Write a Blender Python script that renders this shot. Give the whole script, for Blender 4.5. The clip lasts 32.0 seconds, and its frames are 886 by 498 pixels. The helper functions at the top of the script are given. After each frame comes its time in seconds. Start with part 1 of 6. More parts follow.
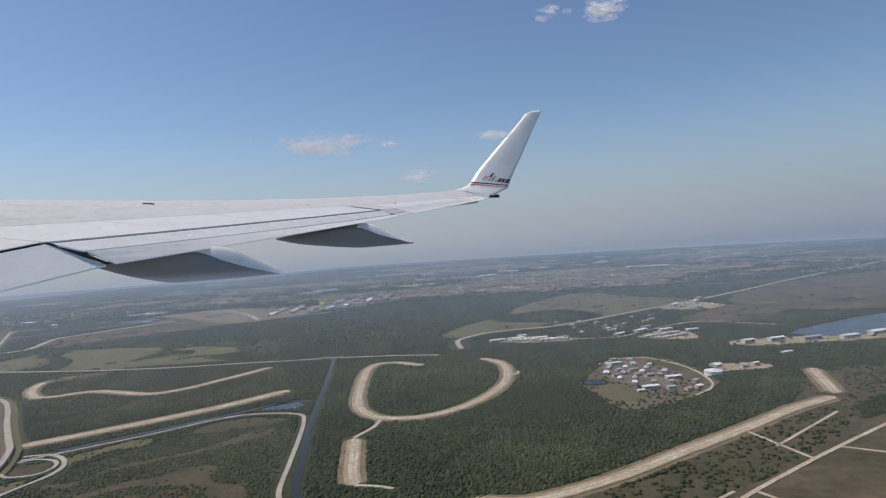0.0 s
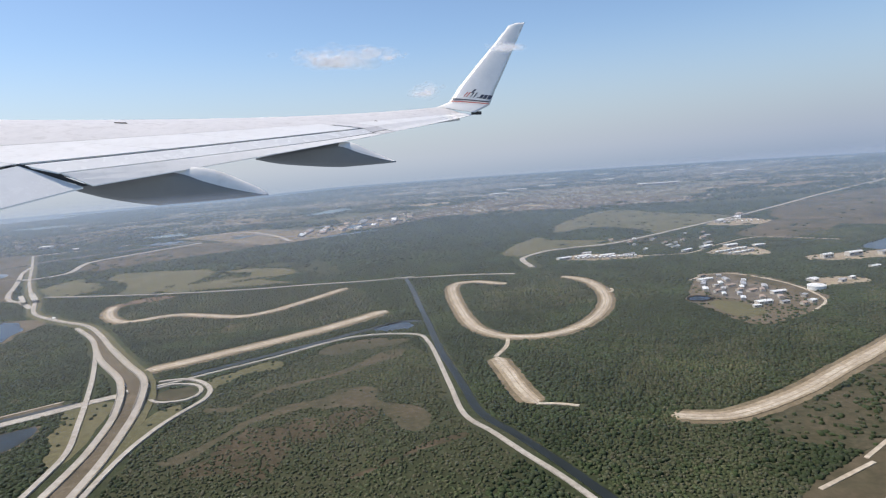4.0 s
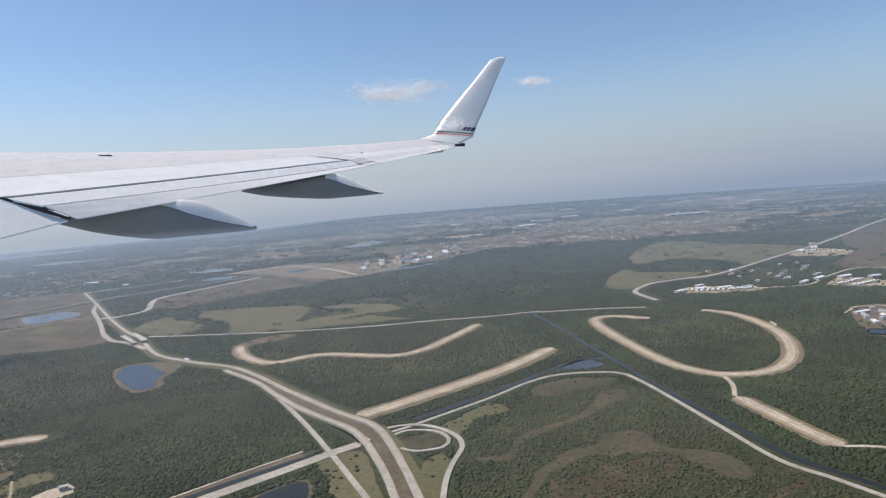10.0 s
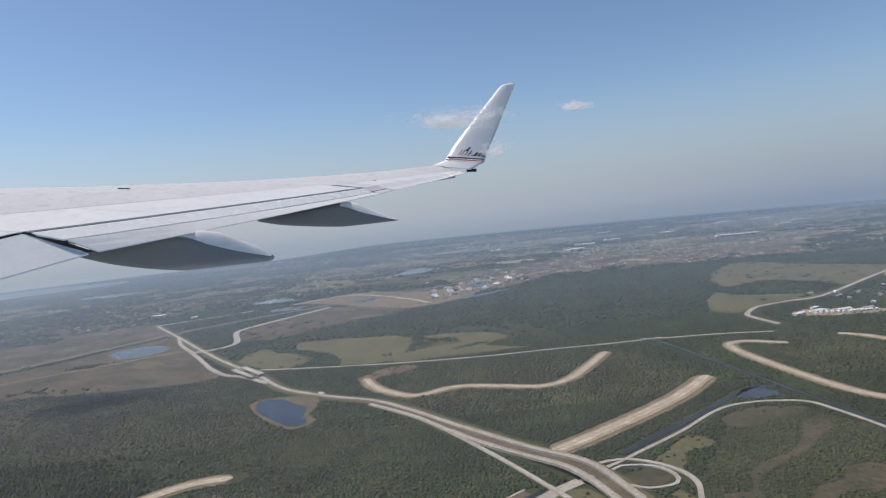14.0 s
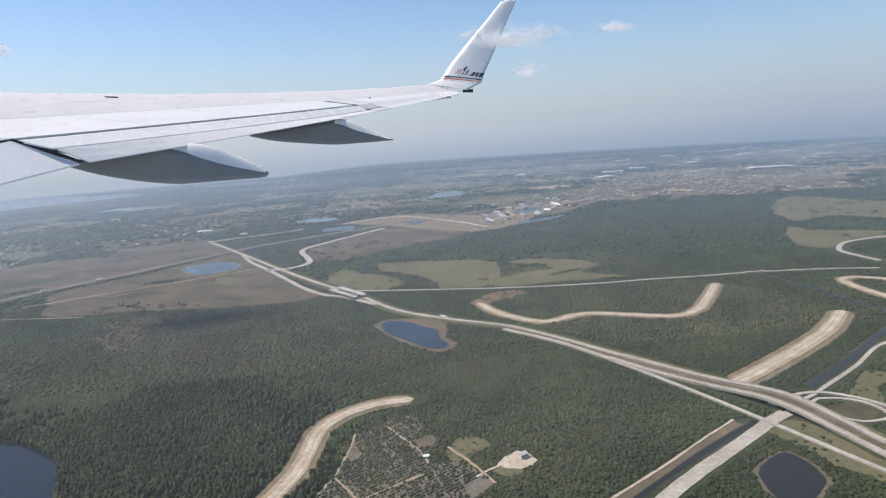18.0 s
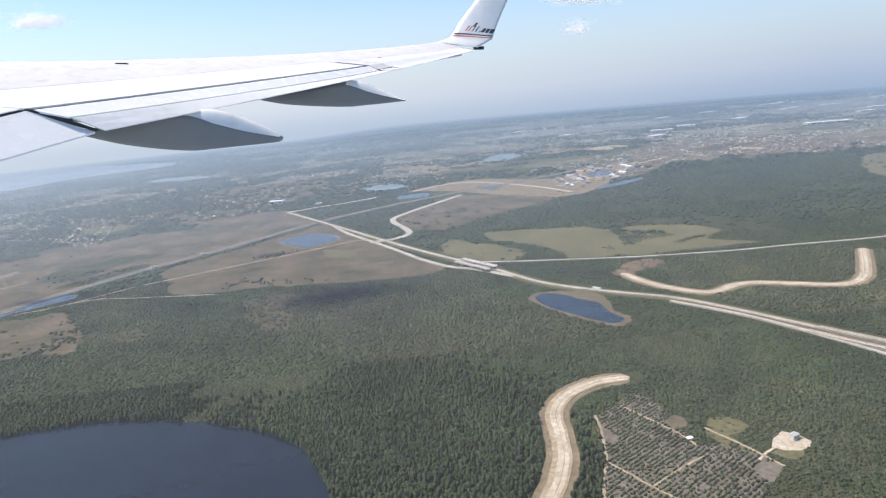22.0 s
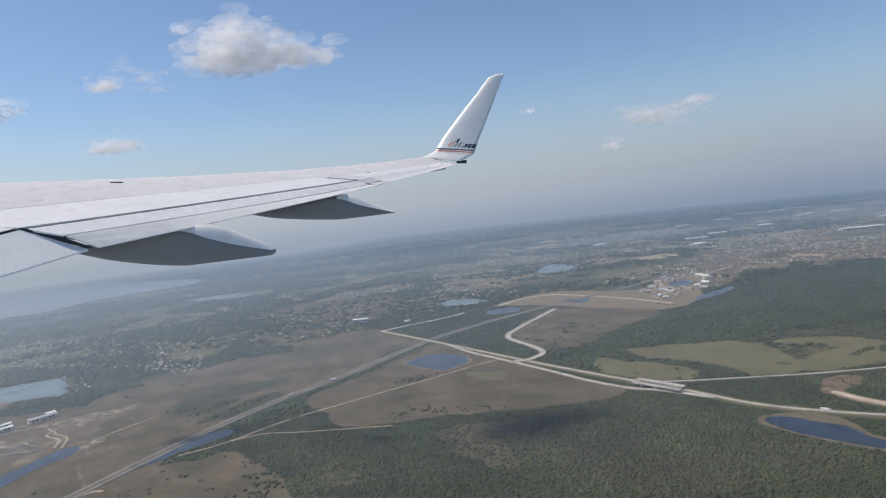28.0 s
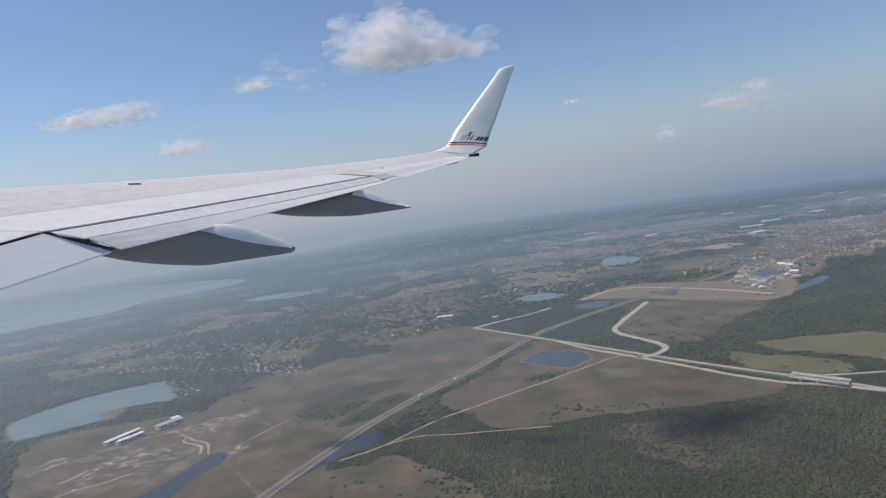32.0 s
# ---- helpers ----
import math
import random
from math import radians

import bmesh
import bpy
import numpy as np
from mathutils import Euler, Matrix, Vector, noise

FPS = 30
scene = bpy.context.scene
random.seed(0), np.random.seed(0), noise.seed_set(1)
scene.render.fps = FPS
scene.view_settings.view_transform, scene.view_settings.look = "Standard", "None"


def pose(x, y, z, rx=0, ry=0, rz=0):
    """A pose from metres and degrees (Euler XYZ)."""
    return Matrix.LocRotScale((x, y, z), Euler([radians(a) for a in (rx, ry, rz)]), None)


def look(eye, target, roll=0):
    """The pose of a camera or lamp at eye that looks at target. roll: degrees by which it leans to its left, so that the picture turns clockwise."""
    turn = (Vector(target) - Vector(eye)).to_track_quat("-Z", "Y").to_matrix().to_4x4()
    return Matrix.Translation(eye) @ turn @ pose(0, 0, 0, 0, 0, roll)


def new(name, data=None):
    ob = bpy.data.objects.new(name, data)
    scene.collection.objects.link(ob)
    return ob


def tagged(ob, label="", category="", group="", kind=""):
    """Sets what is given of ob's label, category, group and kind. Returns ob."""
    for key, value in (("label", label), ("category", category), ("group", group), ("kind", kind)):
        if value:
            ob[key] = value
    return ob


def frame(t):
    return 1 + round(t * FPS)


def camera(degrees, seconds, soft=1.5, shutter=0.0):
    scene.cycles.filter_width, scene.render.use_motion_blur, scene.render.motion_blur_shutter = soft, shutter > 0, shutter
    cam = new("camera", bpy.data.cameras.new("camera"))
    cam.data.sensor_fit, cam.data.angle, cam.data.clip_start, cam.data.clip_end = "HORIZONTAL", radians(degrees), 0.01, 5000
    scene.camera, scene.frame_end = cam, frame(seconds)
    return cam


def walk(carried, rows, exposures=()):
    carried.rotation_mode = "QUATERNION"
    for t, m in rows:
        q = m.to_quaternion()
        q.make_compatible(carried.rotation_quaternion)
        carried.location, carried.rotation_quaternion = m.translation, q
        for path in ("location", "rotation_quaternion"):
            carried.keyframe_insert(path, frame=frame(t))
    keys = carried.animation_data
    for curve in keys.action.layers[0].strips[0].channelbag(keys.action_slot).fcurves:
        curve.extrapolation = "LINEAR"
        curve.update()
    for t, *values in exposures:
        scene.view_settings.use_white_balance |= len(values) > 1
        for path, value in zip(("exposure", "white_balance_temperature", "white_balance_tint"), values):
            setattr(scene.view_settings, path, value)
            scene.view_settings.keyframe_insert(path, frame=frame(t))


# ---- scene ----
cam = camera(70.9, 32.0, 1.2)
PATH = [
    (0, (-0.366, 0.578, 14.966), (-0.344, 2.577, 14.944), -3.8),
    (0.5, (-2.29, 1.115, 14.676), (-2.253, 3.113, 14.6), -4.0),
    (1, (-3.665, 1.187, 14.849), (-3.633, 3.183, 14.717), -4.1),
    (1.5, (-5.273, 1.555, 14.992), (-5.251, 3.548, 14.828), -4.0),
    (2, (-6.859, 1.738, 15.174), (-6.816, 3.727, 14.975), -4.1),
    (2.5, (-8.362, 1.891, 15.339), (-8.316, 3.879, 15.124), -4.0),
    (3, (-9.966, 2.122, 15.466), (-9.904, 4.105, 15.208), -4.2),
    (3.5, (-11.492, 2.341, 15.559), (-11.426, 4.32, 15.272), -4.2),
    (5.5, (-17.534, 2.928, 16.134), (-17.437, 4.909, 15.877), -4.4),
    (6, (-19.157, 3.159, 16.297), (-19.053, 5.142, 16.054), -4.2),
    (6.5, (-20.803, 3.355, 16.446), (-20.688, 5.338, 16.215), -4.5),
    (7, (-22.354, 3.597, 16.5), (-22.237, 5.58, 16.271), -4.5),
    (7.5, (-23.973, 3.909, 16.581), (-23.854, 5.89, 16.338), -4.8),
    (8, (-25.625, 4.212, 16.699), (-25.503, 6.193, 16.449), -4.5),
    (8.5, (-27.153, 4.542, 16.838), (-27.03, 6.522, 16.586), -4.6),
    (9, (-28.9, 4.731, 17.022), (-28.771, 6.712, 16.78), -4.7),
    (9.5, (-30.579, 4.975, 17.268), (-30.445, 6.958, 17.048), -4.5),
    (10, (-32.387, 5.186, 17.459), (-32.244, 7.171, 17.267), -4.5),
    (10.5, (-34.128, 5.47, 17.594), (-33.982, 7.458, 17.434), -4.8),
    (11, (-35.787, 5.677, 17.734), (-35.637, 7.667, 17.603), -4.9),
    (11.5, (-37.583, 5.81, 17.923), (-37.427, 7.801, 17.812), -4.8),
    (12, (-39.345, 6.09, 18.08), (-39.214, 8.083, 17.976), -4.9),
    (12.5, (-41.041, 6.382, 18.23), (-40.917, 8.375, 18.114), -4.8),
    (13, (-42.718, 6.85, 18.285), (-42.593, 8.842, 18.165), -5.1),
    (13.5, (-44.571, 7.0, 18.641), (-44.453, 8.993, 18.518), -5.5),
    (14, (-46.484, 7.206, 18.925), (-46.365, 9.199, 18.817), -5.7),
    (14.5, (-48.981, 7.153, 19.117), (-48.854, 9.147, 19.044), -5.6),
    (16.5, (-56.006, 8.826, 19.841), (-55.887, 10.82, 19.736), -4.7),
    (17, (-57.955, 9.232, 19.941), (-57.819, 11.218, 19.75), -4.6),
    (17.5, (-60.004, 9.422, 20.202), (-59.858, 11.398, 19.934), -5.0),
    (18, (-61.879, 9.707, 20.354), (-61.744, 11.67, 19.996), -3.8),
    (18.5, (-63.825, 10.116, 20.648), (-63.706, 12.065, 20.216), -4.3),
    (19, (-65.71, 10.407, 20.922), (-65.645, 12.356, 20.478), -5.8),
    (19.5, (-67.604, 10.788, 21.191), (-67.583, 12.742, 20.765), -6.0),
    (20, (-69.649, 10.952, 21.503), (-69.671, 12.899, 21.047), -6.0),
    (20.5, (-71.627, 11.309, 21.768), (-71.637, 13.258, 21.316), -5.9),
    (21, (-73.666, 11.536, 22.045), (-73.627, 13.482, 21.587), -5.4),
    (21.5, (-75.56, 11.956, 22.355), (-75.497, 13.897, 21.876), -5.0),
    (22, (-77.507, 12.384, 22.592), (-77.414, 14.324, 22.114), -5.2),
    (22.5, (-79.556, 12.768, 22.917), (-79.458, 14.715, 22.468), -5.4),
    (23, (-81.586, 13.042, 23.327), (-81.499, 14.993, 22.898), -5.5),
    (23.5, (-83.44, 13.31, 23.634), (-83.325, 15.261, 23.207), -4.9),
    (24, (-85.459, 13.684, 23.941), (-85.323, 15.635, 23.526), -5.1),
    (24.5, (-87.607, 14.104, 24.293), (-87.481, 16.061, 23.902), -4.5),
    (25, (-89.568, 14.472, 24.601), (-89.434, 16.434, 24.237), -5.1),
    (25.5, (-91.596, 14.771, 24.96), (-91.437, 16.732, 24.603), -5.3),
    (26, (-93.788, 15.275, 25.413), (-93.609, 17.25, 25.149), -4.6),
    (26.5, (-95.822, 15.595, 25.572), (-95.623, 17.577, 25.396), -5.5),
    (28.5, (-104.91, 17.001, 26.703), (-104.718, 18.986, 26.56), -6.2),
    (29, (-106.976, 17.401, 26.927), (-106.779, 19.386, 26.78), -6.3),
    (29.5, (-109.078, 17.695, 27.29), (-108.882, 19.679, 27.132), -6.6),
    (30, (-111.128, 18.193, 27.625), (-110.956, 20.179, 27.46), -6.8),
    (30.5, (-113.373, 18.653, 27.957), (-113.206, 20.64, 27.8), -6.7),
    (31, (-115.525, 19.01, 28.329), (-115.349, 20.997, 28.185), -7.0),
    (31.5, (-117.665, 19.547, 28.536), (-117.494, 21.535, 28.397), -6.6),
    (32, (-119.953, 20.206, 28.737), (-119.796, 22.194, 28.578), -7.5),
]
# the clip's camera brightens and darkens its picture
EXPOSURES = [(0.0, -0.16), (2.0, 0.2), (6.0, 0.35), (9.0, 0.25), (12.0, 0.04), (14.5, 0.0), (17.0, 0.0), (18.0, 0.34), (18.7, 0.6), (19.5, 0.7), (23.0, 0.7), (25.0, 0.53), (26.0, 0.43), (27.0, 0.13), (32.0, -0.05)]
walk(cam, [(t, look(eye, target, roll)) for t, eye, target, roll in PATH], [(t, stops, 6680.0, 12.0) for t, stops in EXPOSURES])

# ---- light ----
SUN_AZ, SUN_EL = -74.0, 57.0          # degrees clockwise from +y, and above the horizon
world = bpy.data.worlds.new("sky")
scene.world = world
world.use_nodes = True
wn = world.node_tree
sky = wn.nodes.new("ShaderNodeTexSky")
sky.sky_type, sky.sun_disc = "NISHITA", False
sky.sun_elevation, sky.sun_rotation = radians(SUN_EL), radians(SUN_AZ)
sky.air_density, sky.dust_density, sky.ozone_density = 1.0, 0.4, 1.7
wn.nodes["Background"].inputs[1].default_value = 0.105
air = wn.nodes.new("ShaderNodeMix")
air.data_type, air.blend_type = "RGBA", "MULTIPLY"
air.inputs[0].default_value, air.inputs[7].default_value = 1.0, (0.885, 0.975, 1.075, 1)
wn.links.new(sky.outputs[0], air.inputs[6])
wn.links.new(air.outputs[2], wn.nodes["Background"].inputs[0])
sun = new("sun", bpy.data.lights.new("sun", "SUN"))
sun.data.energy, sun.data.angle, sun.data.color = 3.8, radians(0.53), (1.0, 0.94, 0.85)
sun.matrix_world = look((0, 0, 0), (-math.sin(radians(SUN_AZ)) * math.cos(radians(SUN_EL)), -math.cos(radians(SUN_AZ)) * math.cos(radians(SUN_EL)), -math.sin(radians(SUN_EL))))
scene.cycles.transparent_max_bounces = 128

# ---- helpers for building ----


def link_mesh(name, bm, material, parent=None, label="", smooth=False):
    me = bpy.data.meshes.new(name)
    bm.to_mesh(me)
    bm.free()
    if smooth:
        me.polygons.foreach_set("use_smooth", [True] * len(me.polygons))
    me.materials.append(material)
    ob = new(name, me)
    ob.parent = parent
    if label:
        ob["label"] = label
    return ob


def part(name, bm, material, parent, label=""):
    return link_mesh(name, bm, material, parent, label)


def array_mesh(name, verts, faces, material, smooth=False):
    """A mesh from numpy arrays: verts (n, 3), triangles (m, 3)."""
    me = bpy.data.meshes.new(name)
    me.vertices.add(len(verts))
    me.vertices.foreach_set("co", verts.astype(np.float32).ravel())
    me.loops.add(faces.size)
    me.loops.foreach_set("vertex_index", faces.astype(np.int32).ravel())
    me.polygons.add(len(faces))
    me.polygons.foreach_set("loop_start", np.arange(0, faces.size, 3, dtype=np.int32))
    if smooth:
        me.polygons.foreach_set("use_smooth", np.ones(len(faces), bool))
    me.update()
    me.validate()
    me.materials.append(material)
    return new(name, me)


def add_box(bm, x0, x1, y0, y1, z0, z1, turn=0.0, at=(0, 0, 0)):
    m = Matrix.Translation(at) @ Matrix.Rotation(turn, 4, "Z")
    v = [bm.verts.new(m @ Vector((x, y, z))) for z in (z0, z1) for x, y in ((x0, y0), (x1, y0), (x1, y1), (x0, y1))]
    for f in ((3, 2, 1, 0), (4, 5, 6, 7), (0, 1, 5, 4), (1, 2, 6, 5), (2, 3, 7, 6), (3, 0, 4, 7)):
        bm.faces.new([v[i] for i in f])
    return v


def spline(points, step=0.8, closed=False):
    """A smooth curve (Catmull-Rom) through control points, sampled about every step."""
    p = [np.array(q, float) for q in points]
    n = len(p)
    out = []
    for i in range(n if closed else n - 1):
        if closed:
            a, b, c, d = p[i - 1], p[i], p[(i + 1) % n], p[(i + 2) % n]
        else:
            b, c = p[i], p[i + 1]
            a = p[i - 1] if i else 2 * b - c
            d = p[i + 2] if i + 2 < n else 2 * c - b
        k = max(2, int(np.linalg.norm(c - b) / step))
        for j in range(k):
            t = j / k
            out.append(0.5 * (2 * b + (c - a) * t + (2 * a - 5 * b + 4 * c - d) * t * t + (3 * b - a - 3 * c + d) * t ** 3))
    if not closed:
        out.append(p[-1])
    return np.array(out)


CLEAR = []          # (curve, half width) along which no tree stands
AREAS = []          # (polygon, share of trees left)


def ribbon(name, points, width, material, z=0.05, thick=0.05, clear=0.25, bump=None, rough=0.0, step=0.6, label="", category="road", kind="structure", lift=0.0, parent=None, cap=False):
    """A slab along a curve: a road, a strip or a canal. bump: (x, y, height, reach) raises it over a crossing."""
    c = spline(points, step)
    d = np.gradient(c, axis=0)
    d /= np.linalg.norm(d, axis=1)[:, None] + 1e-9
    nrm = np.c_[-d[:, 1], d[:, 0]]
    bm = bmesh.new()
    rows = []
    run = np.r_[0, np.cumsum(np.linalg.norm(np.diff(c, axis=0), axis=1))]
    for i, (q, k) in enumerate(zip(c, nrm)):
        zz = z
        end = min(run[i], run[-1] - run[i]) / (width / 2)
        full = math.sqrt(max(0.02, 1 - (1 - end) ** 2)) if cap and end < 1 else 1.0
        if bump:
            zz += bump[2] * math.exp(-((q[0] - bump[0]) ** 2 + (q[1] - bump[1]) ** 2) / bump[3] ** 2)
        wl = full * width / 2 * (1 + rough * noise.noise((q[0] * 0.9, q[1] * 0.9, 3.0)))
        wr = full * width / 2 * (1 + rough * noise.noise((q[0] * 0.9, q[1] * 0.9, 9.0)))
        a, b = q + k * (wl + lift), q - k * (wr - lift)
        rows.append([bm.verts.new((*a, zz - thick)), bm.verts.new((*a, zz)), bm.verts.new((*b, zz)), bm.verts.new((*b, zz - thick))])
    for r, s in zip(rows, rows[1:]):
        for j in range(3):
            bm.faces.new((r[j], r[j + 1], s[j + 1], s[j]))
    for r in (rows[0], rows[-1]):
        bm.faces.new(r)
    bmesh.ops.recalc_face_normals(bm, faces=bm.faces)
    ob = link_mesh(name, bm, material, parent)
    if parent is None:
        tagged(ob, label, category, "", kind)
    if clear >= 0:
        CLEAR.append((c[::6] if cap else c[::2], width / 2 + clear))
    return ob


def patch(name, points, material, z=0.012, trees=0.0, rough=0.5, label="", category="field", kind="structure", step=1.0, grow=0.0, cuts=0):
    """A flat sheet with an uneven outline: a field, a clearing or a pond."""
    c = spline(points, step, True)
    mid = c.mean(0)
    bm = bmesh.new()
    ring = []
    for q in c:
        v = (q - mid) / (np.linalg.norm(q - mid) + 1e-9)
        q = q + v * (grow + rough * noise.noise((q[0] * 0.35, q[1] * 0.35, 1.0)) + rough * 0.5 * noise.noise((q[0] * 1.3, q[1] * 1.3, 4.0)))
        ring.append(q)
    face = bm.faces.new([bm.verts.new((*q, z)) for q in ring])
    face.normal_update()
    if face.normal.z < 0:
        face.normal_flip()
    bmesh.ops.triangulate(bm, faces=bm.faces)
    if cuts:
        bmesh.ops.subdivide_edges(bm, edges=bm.edges[:], cuts=cuts, use_grid_fill=True)
    ob = link_mesh(name, bm, material)
    tagged(ob, label, category, "", kind)
    if trees < 1:
        AREAS.append((np.array(ring), trees))
    return ob


# ---- materials ----


def nodes_of(name, rough=0.9, metal=0.0, spec=0.3):
    m = bpy.data.materials.new(name)
    m.use_nodes = True
    b = m.node_tree.nodes["Principled BSDF"]
    b.inputs["Roughness"].default_value = rough
    b.inputs["Metallic"].default_value = metal
    b.inputs["Specular IOR Level"].default_value = spec
    return m, m.node_tree, b


def noise_ramp(nt, coord, scale, stops, detail=6.0, rough=0.6):
    """Noise at a scale through a colour ramp; stops: (place, colour)."""
    n = nt.nodes.new("ShaderNodeTexNoise")
    n.inputs["Scale"].default_value = scale
    n.inputs["Detail"].default_value = detail
    n.inputs["Roughness"].default_value = rough
    nt.links.new(coord, n.inputs["Vector"])
    r = nt.nodes.new("ShaderNodeValToRGB")
    while len(r.color_ramp.elements) < len(stops):
        r.color_ramp.elements.new(0.5)
    for e, (p, c) in zip(r.color_ramp.elements, stops):
        e.position, e.color = p, (*c, 1) if len(c) == 3 else c
    nt.links.new(n.outputs["Fac"], r.inputs["Fac"])
    return r.outputs["Color"], n.outputs["Fac"]


def blend(nt, fac, a, b, mode="MIX"):
    x = nt.nodes.new("ShaderNodeMix")
    x.data_type, x.blend_type = "RGBA", mode
    for s, v in ((x.inputs[0], fac), (x.inputs[6], a), (x.inputs[7], b)):
        if isinstance(v, bpy.types.NodeSocket):
            nt.links.new(v, s)
        else:
            s.default_value = v if isinstance(v, float) else (*v, 1)
    return x.outputs[2]


def place(nt):
    return nt.nodes.new("ShaderNodeNewGeometry").outputs["Position"]


def surface(name, base, alt, scale, fine, rough=0.9, bump=0.02, spec=0.2, third=None):
    """Two or three tones by noise at a broad scale, grain at a fine one, with relief."""
    m, nt, b = nodes_of(name, rough, 0, spec)
    p = place(nt)
    stops = [(0.36, base), (0.64, alt)] if third is None else [(0.3, base), (0.5, alt), (0.68, third)]
    broad, _ = noise_ramp(nt, p, scale, stops)
    grain, g = noise_ramp(nt, p, fine, [(0.3, (0.72, 0.72, 0.72)), (0.72, (1.2, 1.2, 1.2))])
    nt.links.new(blend(nt, 1.0, broad, grain, "MULTIPLY"), b.inputs["Base Color"])
    if bump:
        u = nt.nodes.new("ShaderNodeBump")
        u.inputs["Strength"].default_value, u.inputs["Distance"].default_value = 0.6, bump
        nt.links.new(g, u.inputs["Height"])
        nt.links.new(u.outputs[0], b.inputs["Normal"])
    return m


def plain(name, colour, rough=0.6, metal=0.0, vary=0.12, scale=3.0, spec=0.4):
    m, nt, b = nodes_of(name, rough, metal, spec)
    c = np.array(colour)
    col, _ = noise_ramp(nt, place(nt), scale, [(0.3, tuple(c * (1 - vary))), (0.7, tuple(np.minimum(c * (1 + vary), 1)))])
    nt.links.new(col, b.inputs["Base Color"])
    return m


def make_ground():
    m, nt, b = nodes_of("ground_cover", 0.95, 0, 0.1)
    p = place(nt)
    woods, _ = noise_ramp(nt, p, 0.11, [(0.34, (0.036, 0.045, 0.022)), (0.5, (0.047, 0.055, 0.028)), (0.66, (0.070, 0.068, 0.041))])
    grain, g = noise_ramp(nt, p, 1.6, [(0.3, (0.6, 0.6, 0.6)), (0.7, (1.35, 1.35, 1.3))])
    cover = blend(nt, 1.0, woods, grain, "MULTIPLY")
    v = nt.nodes.new("ShaderNodeTexVoronoi")
    v.inputs["Scale"].default_value = 0.085
    nt.links.new(p, v.inputs["Vector"])
    r = nt.nodes.new("ShaderNodeValToRGB")
    for e, (q, c) in zip([r.color_ramp.elements[0], r.color_ramp.elements[1]] + [r.color_ramp.elements.new(0.5) for _ in range(3)],
                         [(0.0, (0.05, 0.062, 0.032)), (0.35, (0.075, 0.085, 0.045)), (0.55, (0.105, 0.10, 0.060)), (0.75, (0.18, 0.15, 0.105)), (1.0, (0.07, 0.078, 0.042))]):
        e.position, e.color = q, (*c, 1)
    nt.links.new(v.outputs["Color"], r.inputs["Fac"])
    farm = blend(nt, 1.0, r.outputs["Color"], grain, "MULTIPLY")
    # the plain north of the woods is a patchwork of plots
    s = nt.nodes.new("ShaderNodeSeparateXYZ")
    nt.links.new(p, s.inputs[0])
    k = nt.nodes.new("ShaderNodeMapRange")
    k.inputs["From Min"].default_value, k.inputs["From Max"].default_value = 150, 185
    nt.links.new(s.outputs["Y"], k.inputs["Value"])
    nt.links.new(blend(nt, k.outputs[0], cover, farm), b.inputs["Base Color"])
    u = nt.nodes.new("ShaderNodeBump")
    u.inputs["Strength"].default_value, u.inputs["Distance"].default_value = 0.7, 0.12
    nt.links.new(g, u.inputs["Height"])
    nt.links.new(u.outputs[0], b.inputs["Normal"])
    return m


def make_leaves(name, tones):
    m, nt, b = nodes_of(name, 0.8, 0, 0.15)
    geo = nt.nodes.new("ShaderNodeNewGeometry")
    r = nt.nodes.new("ShaderNodeValToRGB")
    while len(r.color_ramp.elements) < len(tones):
        r.color_ramp.elements.new(0.5)
    for i, (e, c) in enumerate(zip(r.color_ramp.elements, tones)):
        e.position, e.color = i / (len(tones) - 1), (*c, 1)
    nt.links.new(geo.outputs["Random Per Island"], r.inputs["Fac"])
    stand, _ = noise_ramp(nt, geo.outputs["Position"], 0.13, [(0.33, (0.74, 0.80, 0.72)), (0.5, (1.0, 1.0, 1.0)), (0.6, (1.15, 1.22, 1.05)), (0.7, (1.55, 1.36, 1.28))])
    speck, _ = noise_ramp(nt, geo.outputs["Position"], 9.0, [(0.35, (0.90, 0.90, 0.90)), (0.7, (1.10, 1.10, 1.08))])
    nt.links.new(blend(nt, 1.0, blend(nt, 1.0, r.outputs["Color"], stand, "MULTIPLY"), speck, "MULTIPLY"), b.inputs["Base Color"])
    return m


def make_water(name, colour, rough, spec=0.5):
    m, nt, b = nodes_of(name, rough, 0, spec)
    col, f = noise_ramp(nt, place(nt), 0.2, [(0.3, colour), (0.7, tuple(1.35 * c for c in colour))])
    nt.links.new(col, b.inputs["Base Color"])
    n = nt.nodes.new("ShaderNodeTexNoise")
    n.inputs["Scale"].default_value = 3.0
    u = nt.nodes.new("ShaderNodeBump")
    u.inputs["Strength"].default_value, u.inputs["Distance"].default_value = 0.08, 0.02
    nt.links.new(n.outputs["Fac"], u.inputs["Height"])
    nt.links.new(u.outputs[0], b.inputs["Normal"])
    return m


def make_veil(name, share, floor=2.5, thin=5.0, top=9.5, through_share=0.2, tint=(0.64, 0.71, 0.83)):
    """Thin haze: mostly clear, the rest scatters the light that falls on it; it thins out near the ground and above the haze's top."""
    m = bpy.data.materials.new(name)
    m.use_nodes = True
    nt = m.node_tree
    nt.nodes.clear()
    out = nt.nodes.new("ShaderNodeOutputMaterial")
    clear = nt.nodes.new("ShaderNodeBsdfTransparent")
    d, tl = nt.nodes.new("ShaderNodeBsdfDiffuse"), nt.nodes.new("ShaderNodeBsdfTranslucent")
    for x in (d, tl):
        x.inputs["Color"].default_value = (*tint, 1)
    both = nt.nodes.new("ShaderNodeMixShader")
    both.inputs[0].default_value = through_share
    nt.links.new(d.outputs[0], both.inputs[1])
    nt.links.new(tl.outputs[0], both.inputs[2])
